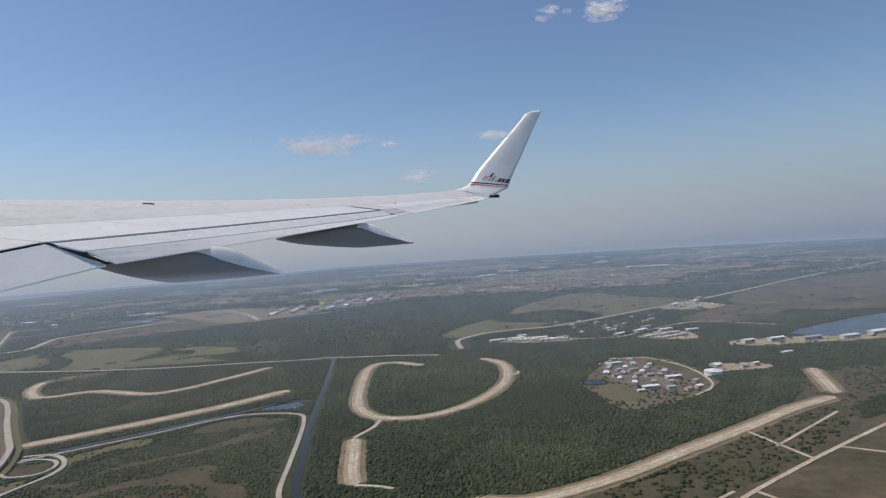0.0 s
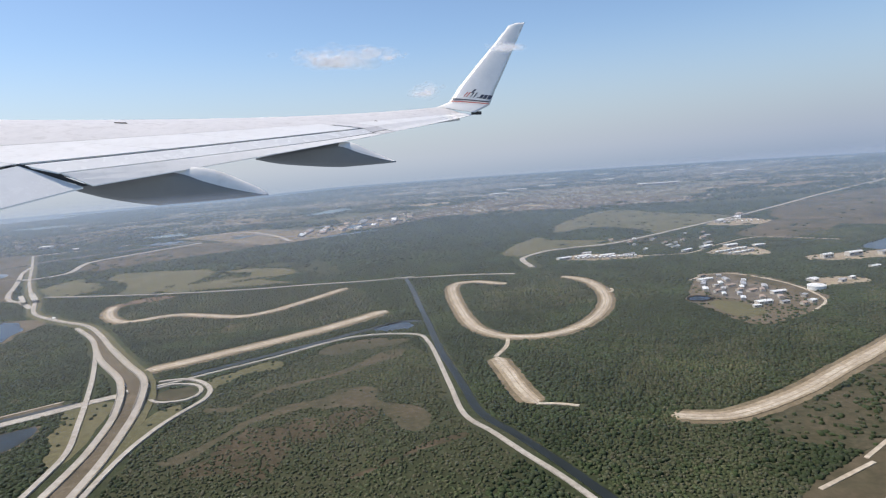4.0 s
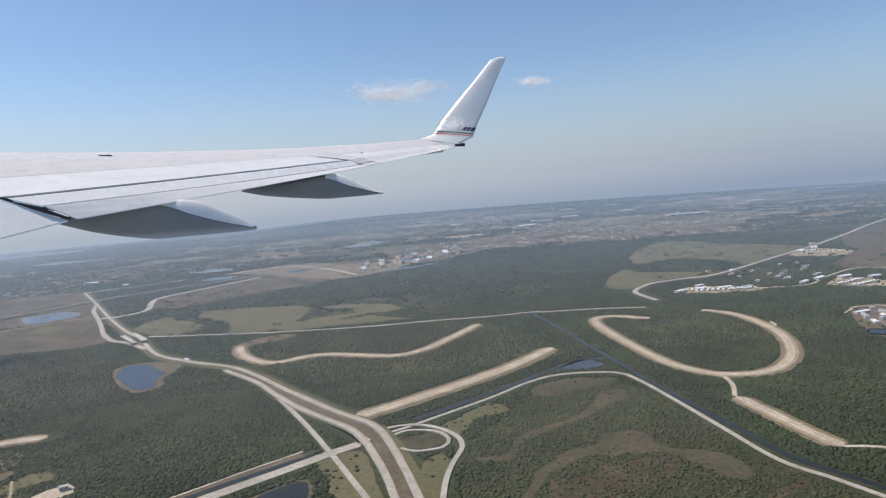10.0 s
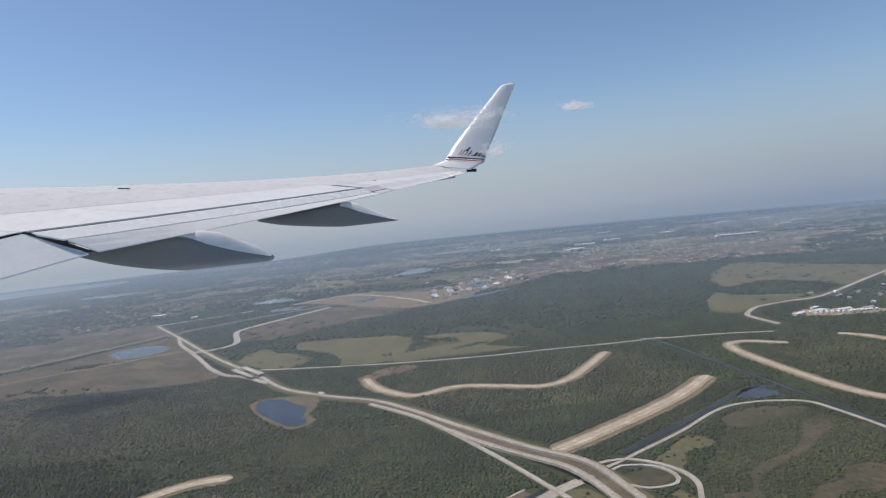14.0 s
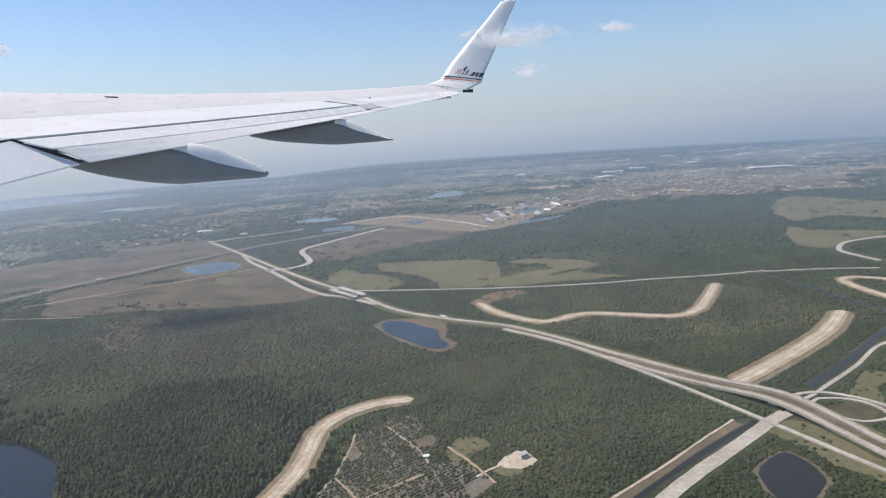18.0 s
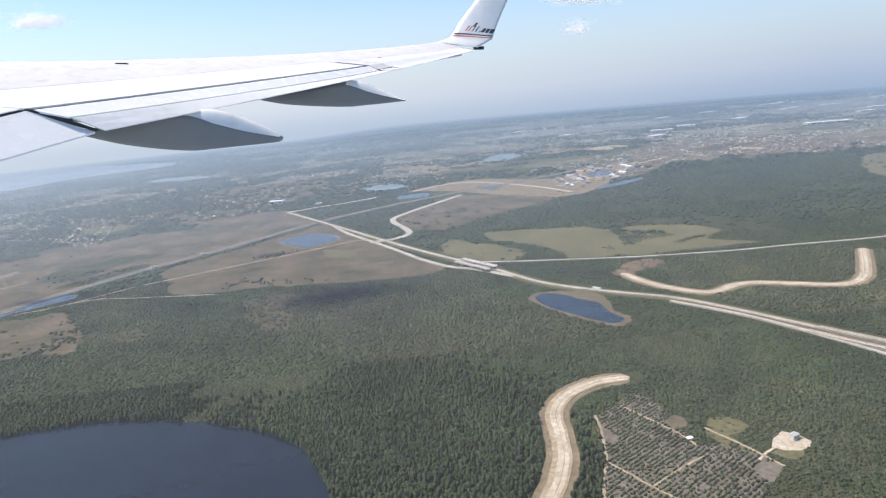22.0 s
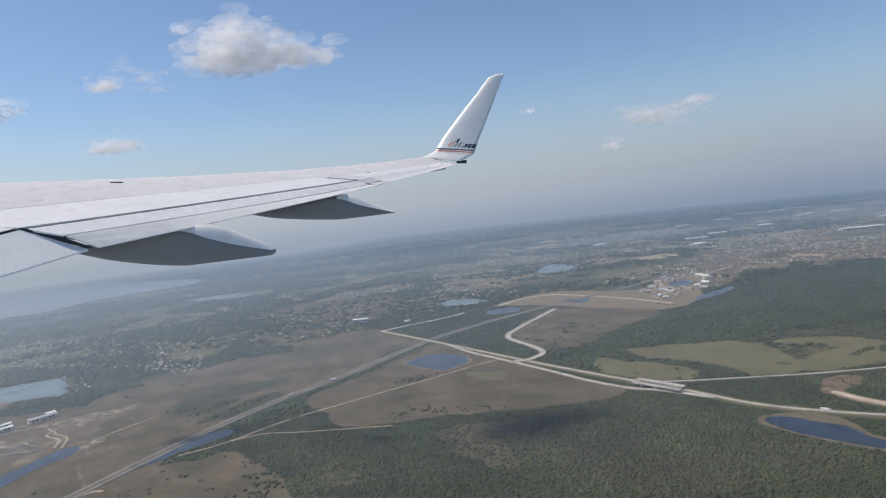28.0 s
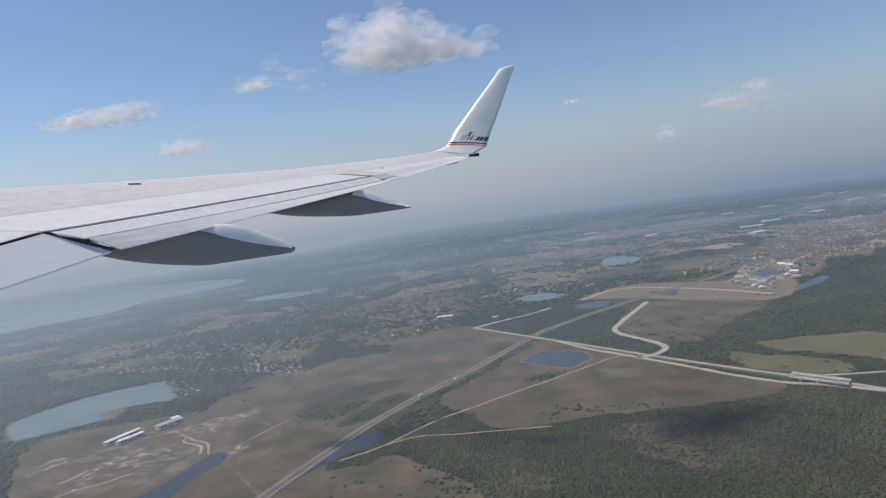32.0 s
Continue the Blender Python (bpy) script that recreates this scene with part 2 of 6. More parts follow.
    s = nt.nodes.new("ShaderNodeSeparateXYZ")
    nt.links.new(place(nt), s.inputs[0])
    low, high = nt.nodes.new("ShaderNodeMapRange"), nt.nodes.new("ShaderNodeMapRange")
    low.interpolation_type = high.interpolation_type = "SMOOTHSTEP"
    for k, a, b2, c, e in ((low, 0.0, floor, 0.0, share), (high, thin, top, 1.0, 0.0)):
        k.inputs["From Min"].default_value, k.inputs["From Max"].default_value = a, b2
        k.inputs["To Min"].default_value, k.inputs["To Max"].default_value = c, e
        nt.links.new(s.outputs["Z"], k.inputs["Value"])
    mul = nt.nodes.new("ShaderNodeMath")
    mul.operation = "MULTIPLY"
    nt.links.new(low.outputs[0], mul.inputs[0])
    nt.links.new(high.outputs[0], mul.inputs[1])
    # thicker toward the west, where the lake and the sun lie
    side, west, more = nt.nodes.new("ShaderNodeMath"), nt.nodes.new("ShaderNodeMapRange"), nt.nodes.new("ShaderNodeMath")
    side.operation, more.operation, more.use_clamp = "DIVIDE", "MULTIPLY", True
    nt.links.new(s.outputs["X"], side.inputs[0])
    nt.links.new(s.outputs["Y"], side.inputs[1])
    west.inputs["From Min"].default_value, west.inputs["From Max"].default_value = -1.0, -0.1
    west.inputs["To Min"].default_value, west.inputs["To Max"].default_value = 1.5, 1.0
    nt.links.new(side.outputs[0], west.inputs["Value"])
    nt.links.new(mul.outputs[0], more.inputs[0])
    nt.links.new(west.outputs[0], more.inputs[1])
    mix = nt.nodes.new("ShaderNodeMixShader")
    nt.links.new(more.outputs[0], mix.inputs[0])
    nt.links.new(clear.outputs[0], mix.inputs[1])
    nt.links.new(both.outputs[0], mix.inputs[2])
    nt.links.new(mix.outputs[0], out.inputs[0])
    return m


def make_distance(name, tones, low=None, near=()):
    """Far haze imitated by a glowing see-through sheet with its light painted in: pale in the west, greyer to the east.
    Over the plain it thickens with distance, or, with low = (from, to), it thins with height; near: its bluer tones
    close by and low down."""
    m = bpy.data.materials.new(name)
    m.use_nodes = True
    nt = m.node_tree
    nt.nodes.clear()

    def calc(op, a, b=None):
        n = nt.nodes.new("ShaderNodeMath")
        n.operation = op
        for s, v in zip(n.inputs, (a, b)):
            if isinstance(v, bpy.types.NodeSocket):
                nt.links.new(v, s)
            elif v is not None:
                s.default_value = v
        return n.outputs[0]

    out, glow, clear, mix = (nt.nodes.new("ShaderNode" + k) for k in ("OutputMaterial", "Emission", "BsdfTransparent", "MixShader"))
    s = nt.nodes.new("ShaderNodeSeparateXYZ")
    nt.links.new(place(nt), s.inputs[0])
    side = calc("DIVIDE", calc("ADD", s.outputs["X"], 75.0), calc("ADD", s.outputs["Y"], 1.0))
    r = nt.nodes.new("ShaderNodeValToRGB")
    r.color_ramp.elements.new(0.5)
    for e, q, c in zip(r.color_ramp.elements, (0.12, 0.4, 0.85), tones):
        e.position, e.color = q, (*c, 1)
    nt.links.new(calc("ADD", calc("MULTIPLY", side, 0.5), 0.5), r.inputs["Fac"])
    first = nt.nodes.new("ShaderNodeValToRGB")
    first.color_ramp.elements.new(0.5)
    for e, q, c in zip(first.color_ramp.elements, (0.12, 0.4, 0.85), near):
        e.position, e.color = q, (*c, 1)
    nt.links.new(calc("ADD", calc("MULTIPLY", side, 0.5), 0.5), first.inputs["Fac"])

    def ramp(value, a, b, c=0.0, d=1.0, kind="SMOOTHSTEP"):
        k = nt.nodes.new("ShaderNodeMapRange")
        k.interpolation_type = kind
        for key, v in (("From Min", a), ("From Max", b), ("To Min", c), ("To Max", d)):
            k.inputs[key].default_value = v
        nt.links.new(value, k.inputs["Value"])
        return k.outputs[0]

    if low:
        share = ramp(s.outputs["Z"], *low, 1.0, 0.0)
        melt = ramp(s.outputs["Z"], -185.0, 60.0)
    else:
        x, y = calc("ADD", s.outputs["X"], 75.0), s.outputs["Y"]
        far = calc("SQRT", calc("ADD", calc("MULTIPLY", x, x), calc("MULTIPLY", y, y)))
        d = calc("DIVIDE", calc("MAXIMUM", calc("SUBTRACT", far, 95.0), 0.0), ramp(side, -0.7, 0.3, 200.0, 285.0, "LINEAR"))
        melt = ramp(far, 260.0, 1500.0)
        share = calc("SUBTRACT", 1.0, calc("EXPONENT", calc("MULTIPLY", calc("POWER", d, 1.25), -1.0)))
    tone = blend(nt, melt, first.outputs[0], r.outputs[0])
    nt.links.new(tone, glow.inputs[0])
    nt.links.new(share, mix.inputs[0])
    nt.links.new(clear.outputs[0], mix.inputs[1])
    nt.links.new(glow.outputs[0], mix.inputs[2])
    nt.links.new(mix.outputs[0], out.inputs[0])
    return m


def make_cloud(name, most):
    m = bpy.data.materials.new(name)
    m.use_nodes = True
    nt = m.node_tree
    nt.nodes.clear()
    out = nt.nodes.new("ShaderNodeOutputMaterial")
    clear = nt.nodes.new("ShaderNodeBsdfTransparent")
    d, tl = nt.nodes.new("ShaderNodeBsdfDiffuse"), nt.nodes.new("ShaderNodeBsdfTranslucent")
    both, mix = nt.nodes.new("ShaderNodeMixShader"), nt.nodes.new("ShaderNodeMixShader")
    for x in (d, tl):
        x.inputs["Color"].default_value = (0.97, 0.97, 0.98, 1)
    both.inputs[0].default_value = 0.8
    _, f = noise_ramp(nt, place(nt), 0.4, [(0, (0, 0, 0)), (1, (1, 1, 1))], 2.5)
    k = nt.nodes.new("ShaderNodeMapRange")
    k.inputs["From Min"].default_value, k.inputs["From Max"].default_value = 0.30, 0.66
    k.inputs["To Min"].default_value, k.inputs["To Max"].default_value = most * 0.1, most
    nt.links.new(f, k.inputs["Value"])
    nt.links.new(d.outputs[0], both.inputs[1])
    nt.links.new(tl.outputs[0], both.inputs[2])
    nt.links.new(k.outputs[0], mix.inputs[0])
    nt.links.new(clear.outputs[0], mix.inputs[1])
    nt.links.new(both.outputs[0], mix.inputs[2])
    nt.links.new(mix.outputs[0], out.inputs[0])
    return m


GROUND = make_ground()
SCRAPED = surface("scraped_earth", (0.085, 0.072, 0.048), (0.125, 0.100, 0.070), 0.35, 2.6, 0.95, 0.02, 0.1, (0.21, 0.165, 0.12))
GRASS = surface("dry_grass", (0.058, 0.056, 0.032), (0.100, 0.083, 0.053), 0.17, 1.4, 0.95, 0.03, 0.1, (0.142, 0.110, 0.074))
OLIVE = surface("olive_grass", (0.034, 0.041, 0.019), (0.056, 0.058, 0.030), 0.3, 2.4, 0.95, 0.03)
MEADOW = surface("green_meadow", (0.098, 0.095, 0.046), (0.132, 0.118, 0.062), 0.15, 2.4, 0.95, 0.03)
MARSH = surface("brown_marsh", (0.058, 0.058, 0.034), (0.078, 0.070, 0.044), 0.3, 2.4, 0.95, 0.05, 0.1, (0.100, 0.082, 0.055))
EARTH = surface("bare_earth", (0.155, 0.122, 0.076), (0.215, 0.168, 0.108), 0.5, 3.0, 0.95, 0.03)
SAND = surface("pale_sand", (0.36, 0.295, 0.215), (0.45, 0.38, 0.29), 0.45, 3.5, 0.9, 0.02, 0.2, (0.54, 0.47, 0.375))
TAN = surface("tan_sand", (0.255, 0.20, 0.132), (0.325, 0.26, 0.175), 0.6, 3.5, 0.9, 0.02, 0.2, (0.39, 0.325, 0.235))
CONCRETE = surface("pale_concrete", (0.34, 0.305, 0.255), (0.43, 0.39, 0.335), 0.4, 4.0, 0.8, 0.004)
PALE_CONCRETE = surface("new_concrete", (0.40, 0.37, 0.32), (0.48, 0.45, 0.40), 0.6, 5.0, 0.8, 0.003)
ASPHALT = surface("grey_asphalt", (0.14, 0.135, 0.125), (0.19, 0.18, 0.165), 0.4, 4.0, 0.85, 0.004)
MEDIAN = surface("brown_median", (0.105, 0.085, 0.055), (0.15, 0.12, 0.082), 0.4, 3.0, 0.95, 0.02)
RUSSET = surface("russet_scrub_soil", (0.050, 0.047, 0.028), (0.070, 0.056, 0.036), 0.5, 2.6, 0.95, 0.03, 0.1, (0.105, 0.080, 0.054))
CHURNED = surface("churned_sand", (0.080, 0.068, 0.048), (0.15, 0.122, 0.09), 0.9, 3.2, 0.95, 0.03, 0.1, (0.40, 0.345, 0.275))
MUD = surface("grey_mud", (0.078, 0.07, 0.055), (0.11, 0.098, 0.08), 0.8, 3.2, 0.95, 0.03, 0.1, (0.24, 0.215, 0.18))
CLAY = surface("reddish_earth", (0.105, 0.076, 0.050), (0.150, 0.108, 0.073), 0.6, 3.0, 0.95, 0.03, 0.1, (0.20, 0.155, 0.11))
SOIL = surface("grove_soil", (0.115, 0.096, 0.074), (0.175, 0.150, 0.122), 0.5, 3.0, 0.95, 0.02)
CANAL_WATER = make_water("canal_water", (0.017, 0.020, 0.018), 0.3, 0.12)
DARK_WATER = make_water("dark_water", (0.006, 0.011, 0.019), 0.25, 0.13)
NAVY_WATER = make_water("navy_water", (0.014, 0.026, 0.044), 0.25, 0.12)
BLUE_WATER = make_water("blue_water", (0.030, 0.038, 0.048), 0.2, 0.16)
SILT_WATER = make_water("silty_water", (0.105, 0.140, 0.130), 0.2, 0.25)
# the lake's pale base colour adds painted sky reflection to its gloss
LAKE_WATER = make_water("sky_sheen_lake_water", (0.20, 0.235, 0.25), 0.15, 0.5)
WOODS = make_leaves("woodland_leaves", [(0.029, 0.040, 0.018), (0.034, 0.047, 0.021), (0.040, 0.054, 0.024), (0.038, 0.047, 0.026), (0.052, 0.057, 0.033)])
BARE_WOODS = make_leaves("thin_brown_leaves", [(0.044, 0.043, 0.028), (0.058, 0.054, 0.037), (0.050, 0.054, 0.030), (0.072, 0.064, 0.046)])
SCRUB = make_leaves("scrub_leaves", [(0.048, 0.061, 0.030), (0.062, 0.070, 0.037), (0.086, 0.080, 0.052)])
ORCHARD = make_leaves("orchard_leaves", [(0.052, 0.060, 0.034), (0.074, 0.080, 0.050)])
WHITE_ROOF = plain("white_roof_sheet", (0.72, 0.72, 0.70), 0.5)
GREY_ROOF = plain("grey_roof_sheet", (0.36, 0.36, 0.36), 0.6)
TAN_ROOF = plain("tan_roof_tiles", (0.36, 0.27, 0.21), 0.8)
WALLS = plain("cream_walls", (0.55, 0.51, 0.44), 0.8)
GLASS = plain("dark_window_glass", (0.03, 0.035, 0.04), 0.15, 0.0, 0.1)
CLOUD = make_cloud("cloud_vapour", 0.17)
THIN_CLOUD = make_cloud("thin_cloud_vapour", 0.075)

# ---- ground, water and fields ----
def fall(x, y):
    """How far the plain has sunk at (x, y): level in the middle, then falling gently away to the horizon, a little more in the west."""
    x, y = np.asarray(x, float) + 60.0, np.asarray(y, float) - 10.0
    west = np.clip(-np.degrees(np.arctan2(x, np.maximum(y, 1e-3))) / 12.0, 0.0, 1.0)
    west = west * west * (3 - 2 * west)
    run = np.maximum(np.hypot(x, y) - (350.0 - 60.0 * west), 0.0)
    return -(0.034 + 0.010 * west) * np.where(run < 160.0, run * run / 320.0, run - 80.0)


bm = bmesh.new()
ROUND = 120
hub = bm.verts.new((-60, 10, 0))
rings = []
for reach in (40, 90, 150, 210, 260, 300, 340, 380, 420, 470, 530, 600, 700, 850, 1050, 1350, 1800, 2400, 3200, 4000, 4700):
    ring = []
    for i in range(ROUND):
        x, y = -60 + reach * math.sin(2 * math.pi * i / ROUND), 10 + reach * math.cos(2 * math.pi * i / ROUND)
        ring.append(bm.verts.new((x, y, float(fall(x, y)))))
    rings.append(ring)
for i in range(ROUND):
    bm.faces.new((hub, rings[0][(i + 1) % ROUND], rings[0][i]))
    for p, q in zip(rings, rings[1:]):
        bm.faces.new((p[i], p[(i + 1) % ROUND], q[(i + 1) % ROUND], q[i]))
bmesh.ops.recalc_face_normals(bm, faces=bm.faces)
if bm.faces[0].normal.z < 0:
    bmesh.ops.reverse_faces(bm, faces=bm.faces[:])
for f in bm.faces:
    f.smooth = True
tagged(link_mesh("ground", bm, GROUND), "flat wooded plain with dark green and brown plots", "ground", "", "structure")

# pale sand strips with a margin of bare earth
LOOP = [(-2.9, 76.9), (-6.9, 80.0), (-9.4, 78.2), (-9.6, 70.0), (-8.9, 60.6), (-7.5, 56.3), (-5.7, 54.5), (-2.8, 54.1), (-0.1, 55.4), (2.9, 58.7), (5.6, 64.2), (6.7, 70.0), (6.4, 75.4), (4.4, 78.8)]
STUB = [(-7.8, 49.4), (-7.4, 46.0), (-7.0, 42.1), (-6.5, 39.7)]
EAST_A = [(36.1, 62.0), (32.5, 52.6)]
EAST_B = [(31.8, 51.8), (26.5, 49.0), (21.8, 45.8), (14.6, 41.2), (9.2, 37.8), (4.0, 35.6), (0.7, 36.3)]
CURL = [(-53.0, 82.7), (-51.6, 78.3), (-49.1, 74.5), (-47.0, 73.0), (-45.4, 73.4), (-43.5, 74.4), (-41.0, 74.4), (-37.5, 72.7), (-33.6, 71.1), (-30.4, 72.6), (-26.6, 77.4), (-23.0, 82.6)]
STRAIGHT = [(-36.8, 53.5), (-33.7, 55.3), (-27.1, 59.6), (-22.2, 63.2), (-17.2, 68.1)]
HOOK = [(-61.8, 56.2), (-64.8, 55.9), (-67.4, 54.3), (-68.8, 52.0), (-69.1, 49.6), (-69.6, 46.6), (-70.5, 44.2), (-71.6, 42.0), (-73.0, 38.0)]
for pts, w in ((LOOP, 1.1), (STUB, 1.1), (EAST_A, 1.2), (EAST_B, 1.15), (CURL, 1.15), (STRAIGHT, 1.5), (HOOK, 1.25)):
    ribbon("earth_bank", pts, w * 1.7, EARTH, 0.02, 0.02, 0.1, rough=0.14, step=0.35, cap=True, label="brown grassy earth bank beside a sand strip", category="bank")
    ribbon("sand_strip", pts, w, TAN, 0.06, 0.06, -1, rough=0.1, step=0.35, cap=True, label="tan graded sand strip cut through the woods", category="sand strip")
    ribbon("graded_lane", pts, w * 0.56, SAND, 0.066, 0.01, -1, rough=0.2, step=0.35, cap=True, lift=0.06 * w, label="paler graded lane along the sand strip", category="sand strip")
    ribbon("wheel_track", pts, w * 0.05, TAN, 0.07, 0.01, -1, rough=0.9, lift=0.1 * w, label="faint wheel track worn into pale sand", category="track")
ribbon("sand_path", [(-6.1, 54.3), (-6.6, 52.0), (-7.8, 49.6)], 0.35, SAND, label="narrow pale sand path between two strips", category="path")
ribbon("sand_path", [(-6.5, 39.7), (-5.2, 39.4), (-4.0, 38.8)], 0.3, SAND, label="narrow pale sand path into the woods", category="path")
ribbon("sand_path", [(6.6, 68.2), (7.6, 68.6), (7.9, 70.0)], 0.3, SAND, label="short pale sand spur beside the loop", category="path")

# highway with two carriageways, ramps and the road that passes under it
BRIDGE = (-35.9, 49.3, 0.42, 3.6)
NORTH_LANE = [(-105.0, 153.1), (-92.7, 132.1), (-82.6, 114.4), (-75.0, 101.8), (-68.1, 91.4), (-62.7, 82.2), (-56.7, 76.6), (-51.3, 72.6), (-47.5, 67.9), (-43.0, 61.2), (-39.3, 56.0), (-36.4, 51.9), (-34.6, 48.5), (-33.4, 44.3), (-32.5, 39.7), (-31.9, 35.5), (-31.5, 30.0)]
SOUTH_LANE = [(-51.8, 71.6), (-47.4, 66.1), (-44.3, 60.8), (-42.2, 57.4), (-38.4, 52.2), (-36.0, 47.8), (-34.6, 43.6), (-33.8, 39.6), (-33.4, 36.2), (-33.2, 30.0)]
ribbon("median", [(-49.5, 69.8), (-45.4, 64.0), (-42.4, 59.6), (-38.8, 54.0), (-35.5, 48.6), (-34.1, 44.2), (-33.1, 39.6), (-32.6, 35.8), (-32.3, 30.0)], 1.3, MEDIAN, 0.05, 0.05, 0.3, bump=(*BRIDGE[:2], 0.3, 3.4), rough=0.1, label="brown grassy median between the carriageways", category="median")
ribbon("highway_bank", NORTH_LANE, 1.7, MEADOW, 0.03, 0.03, 0.5, bump=(*BRIDGE[:2], 0.28, 3.0), label="grassy bank beside the highway", category="bank", rough=0.2)
for pts, w in ((NORTH_LANE, 0.52), (SOUTH_LANE, 0.50)):
    ribbon("carriageway", pts, w, CONCRETE, 0.14, 0.14, 0.5, bump=BRIDGE, label="pale concrete highway carriageway", category="road")
    ribbon("road_shoulder", pts, w * 0.10, TAN, 0.144, 0.004, -1, bump=BRIDGE, lift=w * 0.42, label="tan shoulder along the carriageway", category="road")
    for off in (-0.5, 0.5):
        ribbon("barrier", pts[-8:-3], 0.035, CONCRETE, 0.20, 0.06, -1, bump=BRIDGE, lift=w * off, label="low concrete barrier on the highway bridge", category="barrier")
RAMPS = (([(-44.6, 61.3), (-41.0, 53.6), (-38.3, 47.2), (-36.4, 42.4), (-35.0, 38.6), (-34.6, 35.5), (-34.3, 30.0)], 0.38),
         ([(-34.3, 50.4), (-32.6, 50.6), (-30.9, 49.7), (-29.5, 47.8), (-29.2, 45.7), (-30.1, 43.2), (-30.8, 40.6), (-31.2, 36.6), (-31.0, 30.0)], 0.36),
         ([(-34.3, 48.4), (-33.0, 49.5), (-30.9, 48.9), (-30.0, 47.3), (-30.5, 45.9), (-32.4, 45.7), (-33.5, 46.6)], 0.28),
         ([(-92.7, 132.1), (-89.1, 123.0), (-84.5, 114.5), (-79.6, 105.1), (-76.3, 98.5), (-72.8, 93.4), (-69.7, 91.0), (-65.5, 86.0)], 0.7),
         ([(-84.6, 113.6), (-80.7, 114.3), (-78.0, 118.6), (-81.0, 131.2), (-77.6, 138.2), (-70.7, 147.1), (-65.6, 153.8)], 1.1),
         ([(-105.0, 153.1), (-98.8, 156.1), (-91.5, 158.8), (-85.0, 163.0)], 0.9))
for pts, w in RAMPS:
    ribbon("ramp", pts, w, CONCRETE, 0.1, 0.1, 0.3, label="pale concrete slip road by the highway", category="road")
for pts, w in (([(-71.0, 95.6), (-69.8, 93.8), (-68.4, 91.8), (-67.2, 90.0)], 0.8), ([(-72.0, 94.6), (-70.8, 92.8), (-69.4, 90.8), (-68.2, 89.0)], 0.6)):
    deck = ribbon("overpass_deck", pts, w, PALE_CONCRETE, 0.46, 0.10, 0.4, label="pale new concrete overpass deck", category="bridge")
    for off in (-0.5, 0.5):
        ribbon("parapet", pts, 0.06, PALE_CONCRETE, 0.56, 0.098, -1, lift=w * off * 0.94, label="concrete parapet", category="bridge", parent=deck)
    for k in (0.2, 0.5, 0.8):
        x, y = pts[0][0] + (pts[-1][0] - pts[0][0]) * k, pts[0][1] + (pts[-1][1] - pts[0][1]) * k
        for s in (-0.3, 0.3):
            bm = bmesh.new()
            add_box(bm, -0.07, 0.07, -0.07, 0.07, 0.0, 0.37, 0.5, (x + s * w * 0.8, y + s * w * 0.55, 0))
            part("pier", bm, PALE_CONCRETE, deck)
for x, y in ((-35.4, 50.6), (-36.4, 49.4), (-34.5, 49.0), (-35.6, 47.9)):
    bm = bmesh.new()
    add_box(bm, -0.05, 0.05, -0.3, 0.3, 0.0, 0.40, 0.55, (x, y, 0))
    tagged(link_mesh("bridge_pier", bm, PALE_CONCRETE), "concrete pier under the highway bridge", "pier", "", "structure")
LEVEE = [(-36.3, 48.0), (-34.4, 49.4), (-32.7, 50.3), (-30.7, 51.6), (-26.2, 54.5), (-21.4, 58.1), (-18.0, 59.0), (-14.0, 57.9), (-13.0, 55.3), (-12.4, 51.0), (-11.7, 44.2), (-11.1, 39.0), (-9.7, 36.2), (-8.4, 33.4), (-7.0, 30.6), (-5.5, 27.0)]
LEVEE_WEST = [(-56.5, 33.4), (-53.4, 35.8), (-50.4, 38.2), (-48.4, 39.9), (-45.7, 41.9), (-42.8, 43.8), (-40.7, 45.2), (-37.9, 47.1), (-36.3, 48.0)]
ribbon("canal_verge", [(-54.4, 36.2), (-51.1, 38.5), (-48.3, 40.8), (-45.2, 42.8), (-42.2, 44.7), (-38.4, 47.0)], 0.5, OLIVE, 0.035, 0.03, 0.1, rough=0.2, label="grassy verge between canal and service road", category="verge")
ribbon("levee_road", LEVEE_WEST, 0.95, CONCRETE, 0.056, 0.05, 0.3, rough=0.08, label="broad pale gravel service road along a canal", category="road")
ribbon("levee_road", LEVEE, 0.34, CONCRETE, 0.06, 0.06, 0.4, label="pale gravel service road along a canal", category="road")
ribbon("canal_bank", [(-57.0, 36.0), (-52.7, 38.75), (-50.0, 40.6), (-47.0, 42.6), (-44.3, 44.4), (-40.0, 47.2)], 1.25, MEDIAN, 0.02, 0.02, 0.1, rough=0.12, label="bare brown bank along the dark canal", category="bank")
ribbon("canal", [(-56.0, 35.6), (-51.8, 38.7), (-50.0, 40.0), (-47.4, 41.8), (-44.8, 43.6), (-41.8, 45.5), (-38.9, 47.2)], 0.62, CANAL_WATER, 0.03, 0.03, 0.1, rough=0.12, label="dark drainage canal beside the service road", category="canal")
ribbon("bank_path", [(-57.4, 36.4), (-53.6, 38.8), (-51.4, 40.3), (-49.2, 41.7), (-46.6, 43.4), (-43.8, 45.4), (-40.2, 47.8)], 0.16, SAND, 0.05, 0.04, 0.1, rough=0.5, label="pale sandy path on the canal bank", category="path")
ribbon("canal", [(-32.2, 51.6), (-28.0, 54.4), (-24.3, 56.9), (-18.8, 60.9), (-15.4, 62.9), (-13.4, 62.4)], 0.7, CANAL_WATER, 0.03, 0.03, 0.3, rough=0.15, label="dark straight drainage canal", category="canal")
